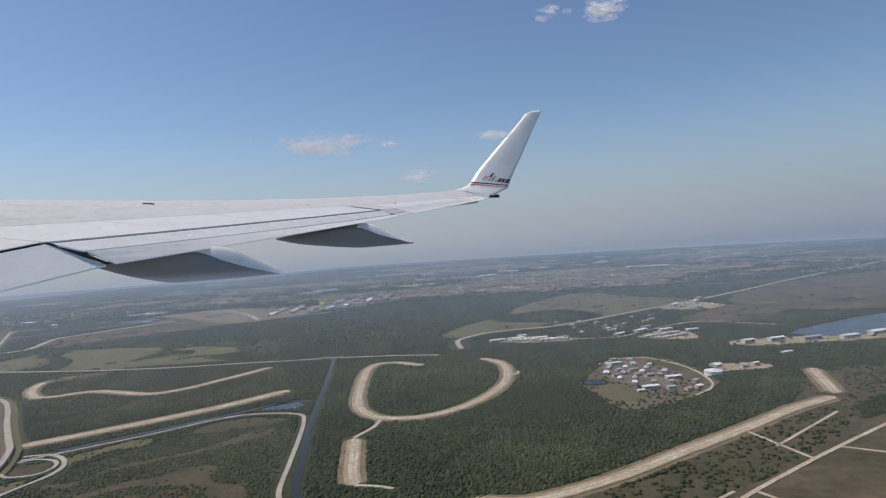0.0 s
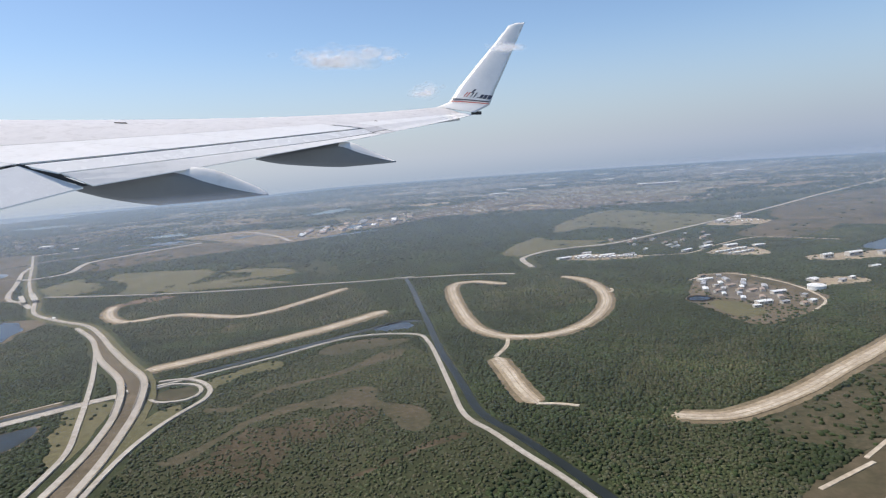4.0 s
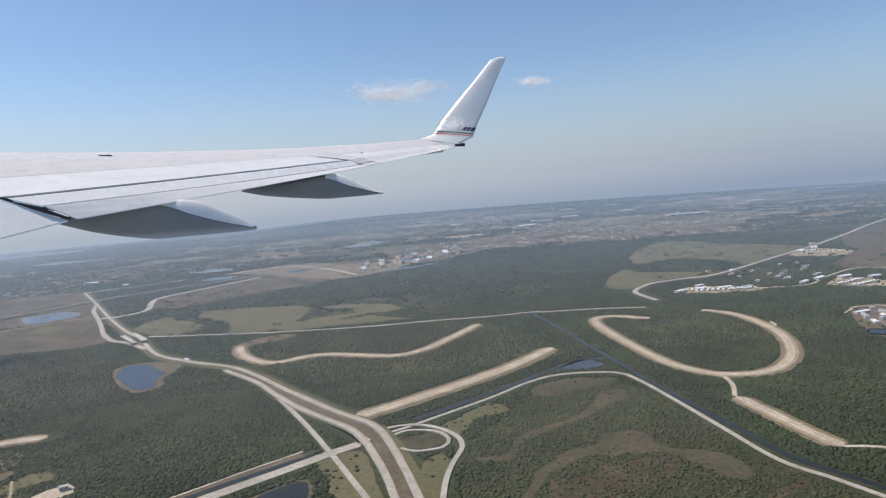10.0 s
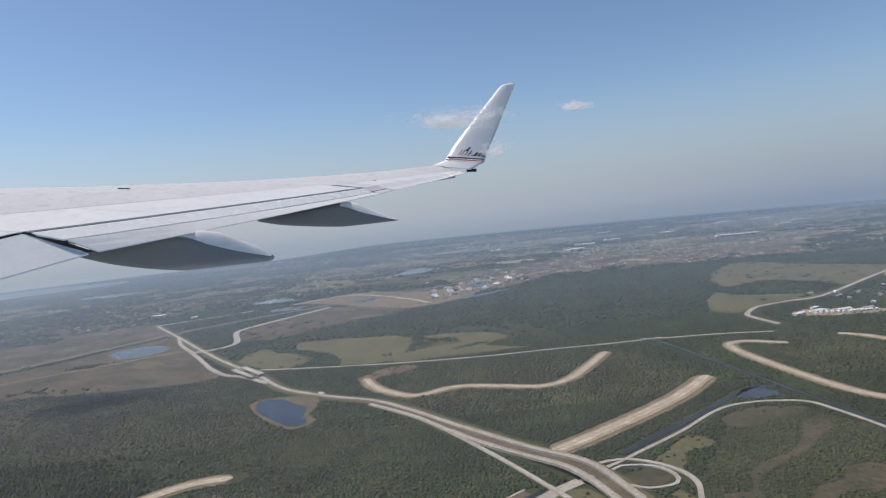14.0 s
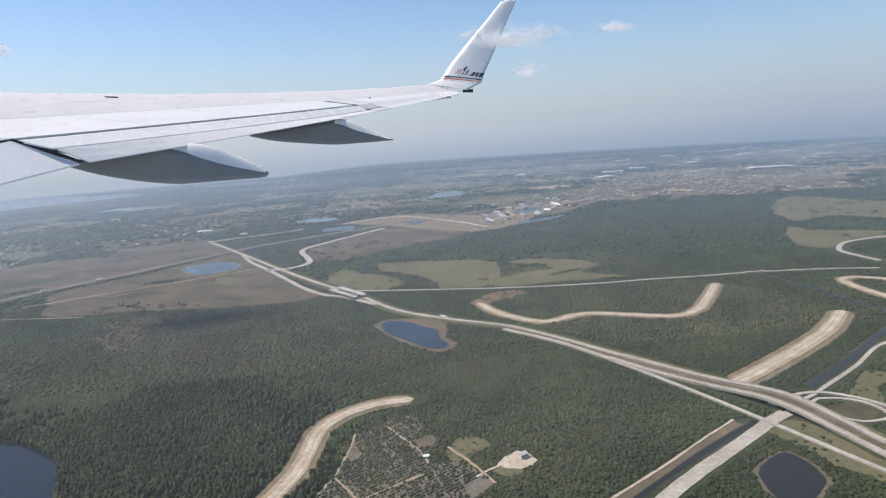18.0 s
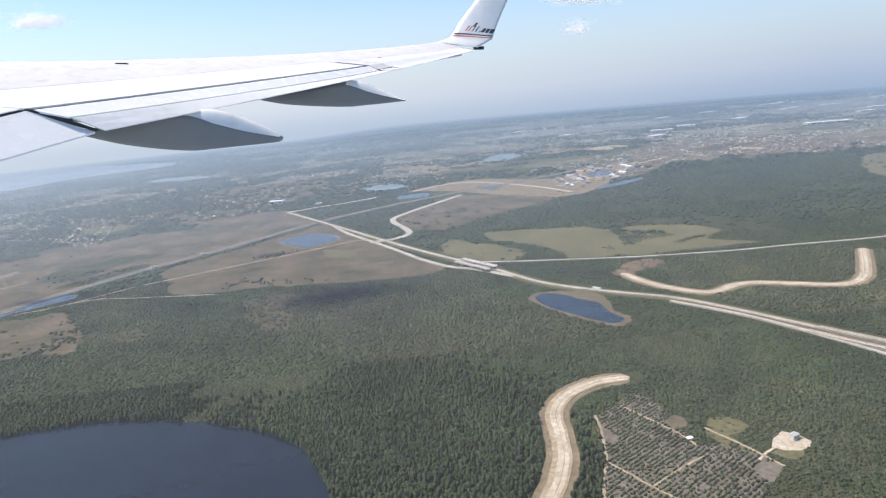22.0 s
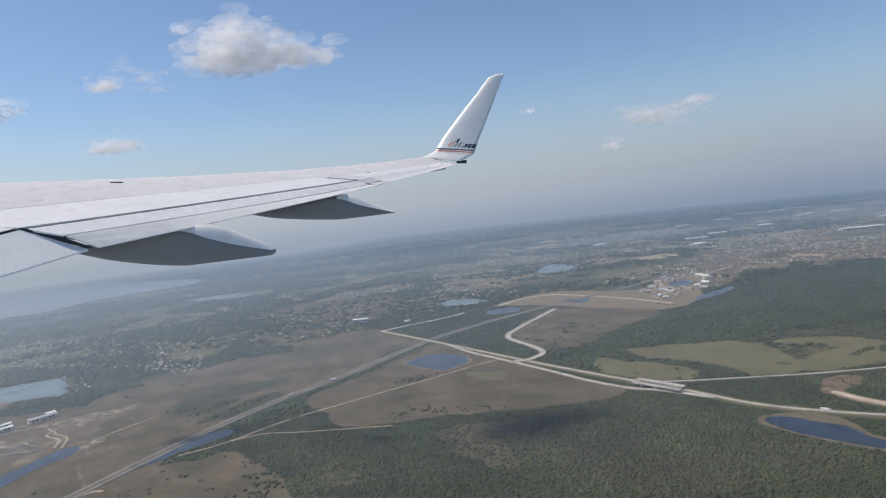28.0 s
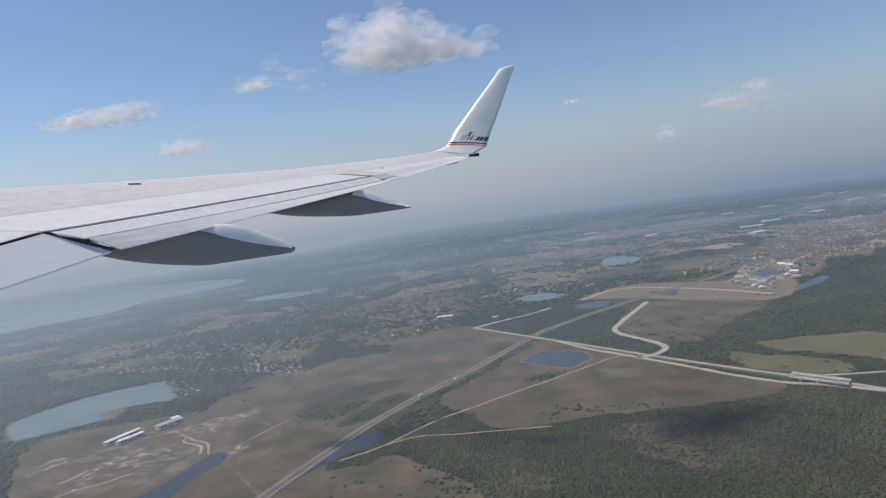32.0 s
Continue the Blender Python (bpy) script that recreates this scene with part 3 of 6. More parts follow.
ribbon("canal", [(-15.4, 86.0), (-14.6, 80.0), (-13.5, 68.2), (-12.7, 60.0), (-12.0, 52.4), (-10.9, 44.8), (-10.1, 39.2), (-8.4, 35.6), (-6.6, 31.6), (-4.8, 27.0)], 0.56, CANAL_WATER, 0.03, 0.03, 0.2, rough=0.12, label="dark narrow drainage canal through the woods", category="canal")
ribbon("canal_culvert", [(-17.0, 86.5), (-14.2, 86.3)], 0.5, CONCRETE, 0.13, 0.13, 0.3, label="pale concrete canal crossing on the farm road", category="bridge")
ribbon("farm_road", [(-68.4, 94.4), (-64.2, 93.0), (-55.5, 90.7), (-48.3, 89.0), (-36.9, 87.4), (-29.3, 87.2), (-22.0, 86.6), (-16.1, 86.4), (-7.3, 85.1), (-0.9, 83.2)], 0.42, CONCRETE, 0.06, 0.06, 0.75, label="pale gravel farm road across the woods", category="road")
ribbon("divided_road", [(-145.0, 71.0), (-139.6, 81.0), (-134.6, 89.6), (-127.2, 101.2), (-119.6, 110.8), (-111.6, 119.0), (-98.6, 134.2), (-90.4, 142.6), (-70.0, 156.0), (-43.0, 170.0), (-13.0, 189.7), (30.0, 215.0)], 1.7, ASPHALT, 0.08, 0.08, 0.6, rough=0.1, label="grey straight divided road on a low bed", category="road")
ribbon("road_median", [(-145.0, 71.0), (-139.6, 81.0), (-134.6, 89.6), (-127.2, 101.2), (-119.6, 110.8), (-111.6, 119.0), (-98.6, 134.2), (-90.4, 142.6), (-70.0, 156.0), (-43.0, 170.0), (-13.0, 189.7), (30.0, 215.0)], 0.62, MEDIAN, 0.084, 0.01, -1, rough=0.2, label="dry brown strip between the lanes", category="median")
ribbon("farm_track", [(-85.0, 116.4), (-88.5, 115.4), (-97.5, 110.6), (-105.8, 106.4), (-111.9, 103.1), (-117.4, 100.2), (-124.7, 94.2), (-129.6, 92.0)], 0.3, TAN, 0.04, 0.03, 0.2, rough=0.3, label="pale dirt track across the pasture", category="track")
ribbon("farm_track", [(-124.7, 94.2), (-120.4, 95.6), (-115.3, 94.3), (-110.0, 93.2), (-104.0, 92.0)], 0.24, TAN, 0.04, 0.03, 0.2, rough=0.3, label="thin dirt track along the edge of the woods", category="track")
ribbon("county_road", [(2.2, 87.0), (1.9, 91.7), (2.2, 94.6), (4.5, 97.7), (7.7, 100.1), (13.4, 101.5), (17.4, 101.9), (23.5, 105.4), (35.9, 114.3), (51.1, 125.0), (71.4, 141.0), (89.4, 156.0), (124.8, 182.8), (170.0, 220.0)], 0.75, CONCRETE, 0.06, 0.06, 1.3, label="pale country road running to the town", category="road")
ribbon("town_road", [(-76.2, 167.0), (-66.0, 174.0), (-58.0, 171.0), (-48.0, 156.0), (-42.3, 143.5)], 0.9, CONCRETE, 0.05, 0.05, 0.4, label="pale new road across bare plots", category="road")
ribbon("field_road", [(3.0, 23.6), (5.0, 25.4), (7.0, 27.1), (8.6, 28.4), (9.9, 29.6), (12.7, 31.7), (15.5, 34.1), (19.3, 36.8), (25.3, 40.8), (33.0, 45.6), (41.0, 50.0), (52.0, 58.0)], 0.3, SAND, 0.05, 0.05, 0.2, label="pale dirt road along the dry fields", category="road")
for a, b in (((16.5, 34.7), (18.4, 31.0)), ((25.0, 40.5), (29.0, 37.5)), ((9.9, 29.5), (11.2, 26.4)), ((7.5, 29.7), (15.3, 34.9)), ((3.8, 27.5), (7.6, 29.3)), ((21.0, 44.6), (22.2, 38.9)), ((21.3, 41.4), (29.5, 47.8))):
    ribbon("field_road", [a, ((a[0] + b[0]) / 2, (a[1] + b[1]) / 2), b], 0.22, SAND, 0.045, 0.04, 0.1, label="narrow dirt spur between dry fields", category="road")

# lakes and ponds, each in a ring of shore
def pond(points, water, shore, label, grow=1.0, rough=0.4):
    if shore:
        patch("shore", points, shore, 0.012, 0.0, rough, "brown trampled shore round the water", "shore", grow=grow)
    patch("pond", points, water, 0.03, 0.0, rough * 0.5, label, "water", step=0.8)


patch("shore", [(-65.5, 77.2), (-64.1, 79.0), (-61.2, 78.5), (-58.3, 77.0), (-57.4, 74.3), (-58.0, 71.8), (-57.5, 69.8), (-56.9, 68.6), (-57.8, 67.0), (-59.0, 66.6), (-60.6, 67.8), (-62.4, 70.4), (-64.2, 73.4), (-65.2, 75.8)], MEDIAN, 0.012, 0.0, 0.25, "trampled tan shore, widest toward the highway", "shore")
pond([(-64.6, 77.5), (-63.5, 78.2), (-61.6, 77.3), (-60.2, 75.2), (-58.9, 73.5), (-58.6, 70.5), (-57.9, 68.5), (-58.4, 67.6), (-59.6, 67.7), (-61.8, 70.5), (-63.6, 73.1), (-64.5, 75.6)], NAVY_WATER, None, "deep blue pond with a bare tan shore", 0.3)
patch("lake", [(-113.0, 48.0), (-112.6, 54.6), (-111.9, 57.2), (-109.6, 58.3), (-105.4, 58.8), (-100.5, 58.4), (-96.0, 57.0), (-92.0, 55.4), (-88.4, 53.2), (-86.0, 50.4), (-84.6, 47.0), (-84.0, 42.0), (-88.0, 36.0), (-98.0, 33.0), (-108.0, 37.0)], DARK_WATER, 0.03, 0.0, 0.3, "dark lake ringed by tall swamp trees", "water")
pond([(-101.0, 121.6), (-98.6, 124.6), (-96.2, 126.0), (-91.2, 122.4), (-90.6, 118.0), (-92.4, 116.0), (-95.6, 114.6)], BLUE_WATER, EARTH, "blue pond in dry pasture", 0.35, 0.4)
pond([(-90.0, 182.7), (-80.8, 184.4), (-77.0, 175.8), (-86.9, 174.0)], SILT_WATER, None, "pale silty pond by the town", 1.0)
patch("lake", [(-560, 940), (-430, 730), (-312, 540), (-206, 376), (-218, 326), (-234, 315), (-240, 285), (-263, 271), (-283, 255), (-340, 262), (-480, 400), (-700, 700)], LAKE_WATER, 0.3, 0.0, 4.0, "broad lake in the haze, painted pale as sky reflection", "water", step=8, cuts=7)
pond([(-189.0, 131.0), (-185.7, 138.2), (-180.5, 143.1), (-169.8, 145.9), (-164.1, 138.4), (-162.0, 131.6), (-166.4, 131.6), (-170.4, 130.4), (-171.2, 125.6), (-176.8, 123.0), (-183.0, 121.4)], SILT_WATER, MARSH, "pale green pit pond with a bent shore", 1.0)
patch("borrow_canal", [(-154.6, 86.4), (-153.3, 89.0), (-150.6, 93.4), (-148.4, 97.8), (-146.7, 100.8), (-144.8, 100.4), (-144.7, 97.1), (-146.9, 93.8), (-148.7, 88.4), (-151.0, 84.0)], BLUE_WATER, 0.03, 0.0, 0.25, "broad slate-blue borrow canal in dry grass", "canal")
pond([(-134.4, 90.4), (-131.0, 95.2), (-128.3, 98.6), (-125.3, 99.3), (-124.7, 97.0), (-129.3, 93.4), (-133.4, 89.6)], BLUE_WATER, OLIVE, "narrow slate-blue roadside pond", 0.4, 0.2)
pond([(-39.6, 43.2), (-39.0, 42.0), (-39.1, 40.2), (-39.8, 39.3), (-41.7, 37.8), (-42.5, 37.7), (-42.8, 38.6), (-42.4, 41.2), (-41.1, 42.4)], CANAL_WATER, MEDIAN, "dark pond among scrub by the highway", 0.3, 0.15)
pond([(-47.8, 38.6), (-46.9, 38.0), (-46.8, 36.6), (-48.5, 35.8), (-49.2, 36.6), (-48.7, 38.0)], CANAL_WATER, MEDIAN, "small dark pond below the levee", 0.25, 0.12)
pond([(45.4, 81.9), (56.1, 88.9), (66.5, 92.6), (60.0, 80.0), (50.0, 77.6)], BLUE_WATER, None, "blue lake behind the warehouses", 1.0)
pond([(-18.0, 61.3), (-15.8, 63.0), (-14.2, 61.4), (-14.9, 60.0), (-17.6, 60.0)], BLUE_WATER, None, "small blue pool at the canal fork", 0.5, 0.2)
pond([(-79.6, 162.2), (-72.4, 162.5), (-73.4, 155.7), (-80.0, 156.0)], BLUE_WATER, None, "blue pond beside the new road", 0.5, 0.4)
pond([(-61.0, 163.5), (-54.7, 163.1), (-58.0, 156.6)], BLUE_WATER, None, "small blue pond on bare plots", 0.5, 0.3)
pond([(-36.3, 143.2), (-34.2, 147.7), (-26.0, 153.0), (-21.9, 155.0), (-25.0, 149.8)], BLUE_WATER, None, "long blue pond at the edge of the woods", 0.5, 0.4)
pond([(-31.0, 169.0), (-24.4, 171.0), (-29.0, 162.0), (-32.0, 163.0)], BLUE_WATER, None, "blue pond inside a housing estate", 0.5, 0.4)
pond([(-51.0, 226.2), (-40.3, 241.3), (-37.2, 223.8), (-49.4, 215.0)], SILT_WATER, None, "pale blue pond in the far town", 0.5, 1.0)
pond([(-180.0, 262.0), (-170.0, 272.0), (-154.9, 262.6), (-155.6, 252.0), (-168.0, 254.0)], SILT_WATER, None, "pale lake among the suburbs", 0.5, 1.5)
pond([(13.3, 62.3), (14.6, 63.4), (15.6, 62.2), (14.4, 61.3)], DARK_WATER, EARTH, "round dark treatment pond", 0.4, 0.1)

# open land, each sheet a little above the one before
TOWN_BAND = [(-29.8, 166.0), (-18.1, 171.9), (-5.5, 206.7), (12.6, 223.6), (30.3, 216.4), (45.1, 197.8), (58.4, 183.4), (68.4, 171.2), (61.8, 161.1), (48.2, 165.0), (29.8, 166.0), (20.7, 171.8), (8.0, 178.2), (-0.5, 181.8), (-12.2, 169.0), (-24.5, 156.0)]
FIELD_Z = 0.004
for pts, mat, keep, label in (
        ([(-45.6, 109.9), (-40.5, 110.7), (-35.6, 110.5), (-29.4, 107.9), (-26.7, 101.8), (-25.4, 93.4), (-30.1, 91.0), (-36.3, 95.2), (-33.2, 102.0), (-37.7, 105.6), (-42.6, 106.4)], OLIVE, 0.12, "olive rough grass along the meadow's edge"),
        ([(-65.5, 112.3), (-59.6, 111.9), (-54.1, 110.3), (-49.6, 109.3), (-47.1, 106.0), (-42.8, 106.3), (-38.1, 105.3), (-33.6, 102.2), (-32.4, 98.5), (-36.3, 95.2), (-34.2, 92.5), (-30.9, 89.9), (-35.5, 89.9), (-40.6, 90.0), (-48.0, 89.9), (-52.7, 91.1), (-56.9, 91.7), (-57.1, 93.9), (-59.7, 99.4), (-63.2, 103.1), (-65.3, 107.4)], MEADOW, 0.0, "open green meadow framed by woods"),
        ([(-73.4, 106.7), (-71.2, 109.5), (-67.7, 105.2), (-64.3, 102.5), (-62.0, 99.5), (-61.6, 96.4), (-63.9, 93.8), (-69.3, 95.7), (-73.1, 102.4)], MEADOW, 0.02, "small green meadow beside the highway"),
        ([(-153.5, 121.0), (-146.6, 136.2), (-135.0, 145.0), (-123.5, 152.3), (-106.4, 157.0), (-98.0, 140.0), (-96.9, 136.0), (-110.3, 118.0), (-121.0, 108.0), (-126.4, 102.6), (-131.0, 97.0), (-140.0, 104.0)], GRASS, 0.002, "wide dry brown pasture"),
        ([(-116.6, 108.6), (-113.0, 100.5), (-110.4, 94.0), (-104.3, 92.8), (-95.6, 92.5), (-87.4, 91.2), (-80.0, 90.6), (-73.0, 93.0), (-77.0, 101.0), (-84.0, 114.0), (-91.0, 128.0), (-96.4, 133.6), (-103.0, 124.4), (-110.0, 116.4)], GRASS, 0.0, "dry brown pasture between road and woods"),
        ([(-92.0, 112.0), (-86.6, 108.0), (-87.6, 104.5), (-91.0, 107.4)], MEADOW, 0.0, "small greener plot in the pasture"),
        ([(-99.2, 87.6), (-95.9, 88.6), (-89.6, 89.2), (-88.8, 84.7), (-92.2, 82.4), (-91.4, 76.1), (-93.0, 75.5), (-96.6, 78.8)], MARSH, 0.35, "thin brown clearing in the woods"),
        ([(-112.0, 82.5), (-110.0, 83.1), (-107.5, 78.8), (-107.6, 75.7), (-110.1, 78.0)], MARSH, 0.5, "small reddish clearing in the woods"),
        ([(-132.1, 189.5), (-121.3, 207.8), (-104.0, 196.0), (-101.2, 182.0), (-110.4, 166.3), (-122.3, 170.2)], GRASS, 0.25, "dry plots with scattered trees"),
        ([(-178.0, 117.0), (-161.8, 121.4), (-146.9, 119.8), (-134.3, 103.2), (-131.0, 90.0), (-138.5, 78.1), (-150.8, 70.4), (-164.2, 87.5)], GRASS, 0.003, "dry scraped pasture by the pit pond"),
        ([(-134.3, 88.1), (-130.5, 89.5), (-126.2, 90.1), (-123.5, 91.3), (-117.8, 84.3), (-114.9, 78.9), (-114.6, 75.3), (-118.4, 75.9), (-122.4, 75.0), (-129.0, 73.0), (-137.0, 74.0)], GRASS, 0.012, "dry brown pasture at the edge of the woods"),
        ([(1.6, 25.6), (3.2, 27.6), (5.1, 28.8), (7.6, 30.1), (11.0, 32.2), (15.0, 34.8), (18.7, 37.1), (22.4, 39.7), (27.2, 43.3), (41.7, 52.7), (60.0, 62.0), (66.0, 48.0), (44.9, 32.0), (24.0, 22.0), (8.0, 22.0)], GRASS, 0.0, "flat dry brown farm field"),
        ([(5.0, 34.2), (11.4, 37.6), (15.1, 40.0), (19.7, 42.9), (23.7, 45.5), (28.6, 48.6), (31.4, 49.6), (29.1, 44.6), (26.4, 42.4), (21.2, 38.7), (17.6, 36.3), (12.8, 32.9), (8.0, 30.6)], MARSH, 0.14, "brown grassland with shrubs beside the sand strip"),
        ([(27.0, 50.5), (33.0, 58.0), (40.0, 62.0), (46.0, 60.0), (38.0, 53.0), (26.0, 45.5), (16.0, 39.8), (15.0, 41.0)], MARSH, 0.12, "rough grassland with scattered shrubs"),
        ([(-29, 46), (-22, 55), (-15, 57), (-12.5, 50), (-11, 40), (-8, 34), (-12, 28), (-29, 28), (-30, 40)], OLIVE, 0.74, "olive scrubland between the levee and the highway"),
        ([(-26.5, 34.6), (-25.9, 36.5), (-24.1, 38.7), (-21.7, 40.1), (-18.3, 41.8), (-16.7, 40.8), (-17.4, 38.8), (-19.8, 37.0), (-21.6, 34.6), (-23.4, 32.7)], RUSSET, 0.5, "reddish sandy scrubland"),
        ([(-17.4, 32.6), (-15.9, 33.8), (-14.3, 35.0), (-12.5, 35.7), (-12.4, 35.4), (-14.2, 34.6), (-15.8, 33.4), (-17.2, 32.3)], RUSSET, 0.25, "faint reddish trail through scrub"),
        ([(-22.4, 56.1), (-20.5, 57.4), (-18.3, 58.0), (-15.9, 57.1), (-14.6, 56.7), (-16.5, 55.2), (-18.6, 54.8), (-20.7, 53.6), (-22.3, 54.1)], MARSH, 0.02, "brown marsh grass beside the levee"),
        ([(-17.2, 53.1), (-15.6, 53.8), (-15.2, 52.2), (-16.4, 51.2), (-18.3, 49.8), (-19.4, 48.9), (-21.4, 47.6), (-23.7, 46.4), (-25.7, 44.9), (-26.6, 42.7), (-28.3, 43.1), (-28.4, 43.9), (-27.1, 43.5), (-26.2, 44.4), (-25.5, 45.9), (-23.7, 47.5), (-21.3, 48.5), (-18.8, 50.6)], MARSH, 0.06, "narrow winding band of brown marsh grass"),
        ([(-28.8, 36.0), (-27.6, 37.3), (-25.8, 39.6), (-23.9, 42.4), (-22.3, 43.3), (-20.5, 43.7), (-19.5, 45.2), (-17.9, 45.3), (-17.0, 44.5), (-16.8, 42.7), (-14.6, 41.6), (-13.6, 40.5), (-13.3, 38.4), (-13.5, 37.3), (-14.7, 37.3), (-15.6, 39.0), (-16.5, 41.3), (-18.1, 42.0), (-19.9, 42.2), (-21.8, 42.3), (-23.4, 41.4), (-25.1, 39.5), (-26.3, 37.7), (-27.3, 35.7)], MARSH, 0.02, "broad winding band of brown marsh grass"),
        ([(-21.9, 39.4), (-20.2, 41.0), (-18.3, 41.6), (-18.5, 40.1), (-20.0, 39.4), (-21.1, 38.9)], RUSSET, 0.3, "sandy clearing with thin scrub"),
        ([(-25.5, 37.5), (-24.0, 38.2), (-24.4, 36.0), (-25.6, 36.3)], RUSSET, 0.3, "small sandy clearing with thin scrub"),
                ([(-84.0, 222.0), (-72.1, 226.0), (-64.0, 212.0), (-66.4, 202.0), (-75.0, 210.4)], EARTH, 0.05, "pale sand pit by the town"),
        ([(-114.0, 178.0), (-98.0, 196.0), (-84.0, 188.0), (-92.0, 176.0)], GRASS, 0.2, "dry plots among trees"),
        ([(-160.0, 200.0), (-130.0, 215.0), (-110.0, 205.0), (-126.0, 190.0)], GRASS, 0.25, "dry plots in the suburb"),
        ([(-30.3, 49.6), (-28.2, 51.8), (-26.3, 53.4), (-25.1, 51.5), (-27.7, 50.0), (-29.0, 48.1)], MEADOW, 0.04, "olive grass below the levee road"),
        ([(-33.0, 48.6), (-31.2, 48.6), (-30.6, 47.2), (-31.4, 46.2), (-33.0, 46.6)], GRASS, 0.0, "brown grass inside the ramp loop"),
        ([(-39.0, 46.0), (-36.0, 46.6), (-34.8, 42.0), (-34.4, 37.0), (-36.0, 38.0), (-37.8, 42.6)], MEADOW, 0.05, "grass verge beside the slip road"),
        ([(-32.0, 44.0), (-30.6, 45.0), (-30.2, 42.6), (-31.4, 38.6), (-32.2, 38.6)], MEADOW, 0.05, "green verge between highway and ramp"),
        ([(1.9, 106.5), (8.6, 116.5), (10.2, 112.0), (13.8, 109.4), (17.7, 106.5), (19.6, 103.6), (14.9, 100.5), (10.5, 102.2), (5.4, 99.1), (1.0, 96.5), (-0.3, 99.5)], MEADOW, 0.03, "green pasture by the country road"),
        ([(18.7, 137.9), (31.3, 154.2), (38.8, 153.3), (41.4, 142.8), (48.1, 132.2), (50.2, 125.6), (37.3, 115.1), (29.1, 110.3), (27.4, 117.5), (22.0, 124.2), (13.1, 121.3)], MEADOW, 0.03, "broad green pasture before the town"),
        ([(20.0, 104.5), (24.0, 107.0), (30.0, 103.0), (34.0, 98.0), (28.0, 94.0), (22.0, 97.0)], MARSH, 0.35, "rough plots among trees by the country road"),
        ([(37.9, 100.0), (46.0, 109.0), (56.0, 116.9), (66.0, 119.0), (58.0, 104.0), (45.0, 94.4)], GRASS, 0.03, "brown pasture behind the storage yards"),
        ([(54.0, 112.0), (64.0, 134.0), (86.0, 150.0), (120.0, 160.0), (110.0, 120.0), (70.0, 98.0)], GRASS, 0.01, "brown pasture beside the country road"),
        ([(-50.7, 86.6), (-48.0, 87.6), (-46.2, 85.9), (-48.8, 83.6), (-51.4, 82.4), (-53.6, 82.0), (-54.0, 83.5)], CLAY, 0.12, "bare reddish earth at a track junction"),
        ([(-59.2, 49.2), (-57.7, 49.0), (-57.4, 47.8), (-58.7, 47.4), (-59.4, 48.2)], MEADOW, 0.1, "green lawn by the grove"),
        ([(-59.5, 47.8), (-58.6, 46.0), (-58.2, 45.0), (-58.7, 44.7), (-59.5, 46.1), (-59.9, 47.2)], MEADOW, 0.15, "narrow strip of grass beside the grove"),
        ([(-77.0, 168.0), (-66.0, 160.0), (-50.0, 140.0), (-38.0, 142.0), (-30.0, 158.0), (-46.0, 168.0), (-60.0, 178.0)], EARTH, 0.02, "bare cleared plots at the edge of the town"),
        (TOWN_BAND, SCRAPED, 0.16, "tan ground of a dense housing tract"),
        ([(-80.0, 132.0), (-72.0, 148.0), (-62.0, 152.0), (-48.0, 138.0), (-60.0, 128.0), (-74.0, 118.0)], GRASS, 0.05, "dry cleared land beside the new road"),
        ([(-171.6, 103.3), (-170.6, 105.9), (-163.7, 109.0), (-155.4, 114.6), (-144.8, 117.4), (-143.6, 113.8), (-146.2, 109.9), (-142.4, 102.2), (-144.5, 97.0), (-149.2, 93.0), (-154.6, 92.4), (-160.6, 94.0)], SCRAPED, 0.0, "scraped brown earth round the white sheds"),
        ([(-139.0, 121.0), (-133.0, 124.0), (-126.0, 121.6), (-129.6, 117.4), (-136.0, 116.0)], MARSH, 0.0, "dark brown streak in the pasture"),
        ([(-136.3, 111.8), (-131.6, 114.0), (-127.0, 113.6), (-130.1, 108.5), (-134.9, 108.4)], OLIVE, 0.0, "dark green streak in the pasture"),
        ([(-131.0, 103.6), (-129.4, 107.0), (-122.4, 115.0), (-120.8, 111.2), (-126.4, 104.6)], OLIVE, 0.0, "green verge along the divided road"),
        ([(-124.0, 141.0), (-116.0, 144.0), (-112.0, 138.0), (-118.0, 135.0)], MARSH, 0.0, "dark streak in the far pasture"),
        ([(-162.0, 104.0), (-157.0, 107.6), (-152.0, 104.4), (-155.0, 100.0)], CHURNED, 0.0, "pale bare patch on the scraped site"),
        ([(-105.0, 130.0), (-100.6, 135.0), (-97.0, 131.6), (-101.0, 126.6)], OLIVE, 0.0, "greener corner of the pasture"),
        ([(-204.8, 173.3), (-194.1, 172.5), (-185.1, 175.7), (-177.6, 177.0), (-173.1, 168.3), (-181.4, 166.7), (-189.8, 163.5), (-197.5, 162.2)], MEADOW, 0.06, "pale green field among suburban plots"),
        ([(-135.0, 167.9), (-124.2, 167.1), (-116.2, 162.7), (-117.6, 153.0), (-126.1, 151.2), (-132.2, 153.0)], GRASS, 0.12, "dry field with a few trees"),
        ([(-125.8, 213.2), (-115.1, 213.2), (-100.6, 207.9), (-102.2, 192.0), (-115.5, 193.7)], GRASS, 0.15, "dry open plots before the far trees"),
        ([(-157.0, 161.3), (-152.7, 170.2), (-139.9, 164.9), (-140.4, 151.2), (-147.2, 150.4)], MEADOW, 0.2, "green plots among suburban trees"),
        ([(-137.1, 114.5), (-133.4, 118.4), (-126.5, 122.8), (-120.8, 121.5), (-122.6, 118.5), (-129.4, 114.2), (-133.9, 110.5)], OLIVE, 0.03, "dark green swath across the pasture"),
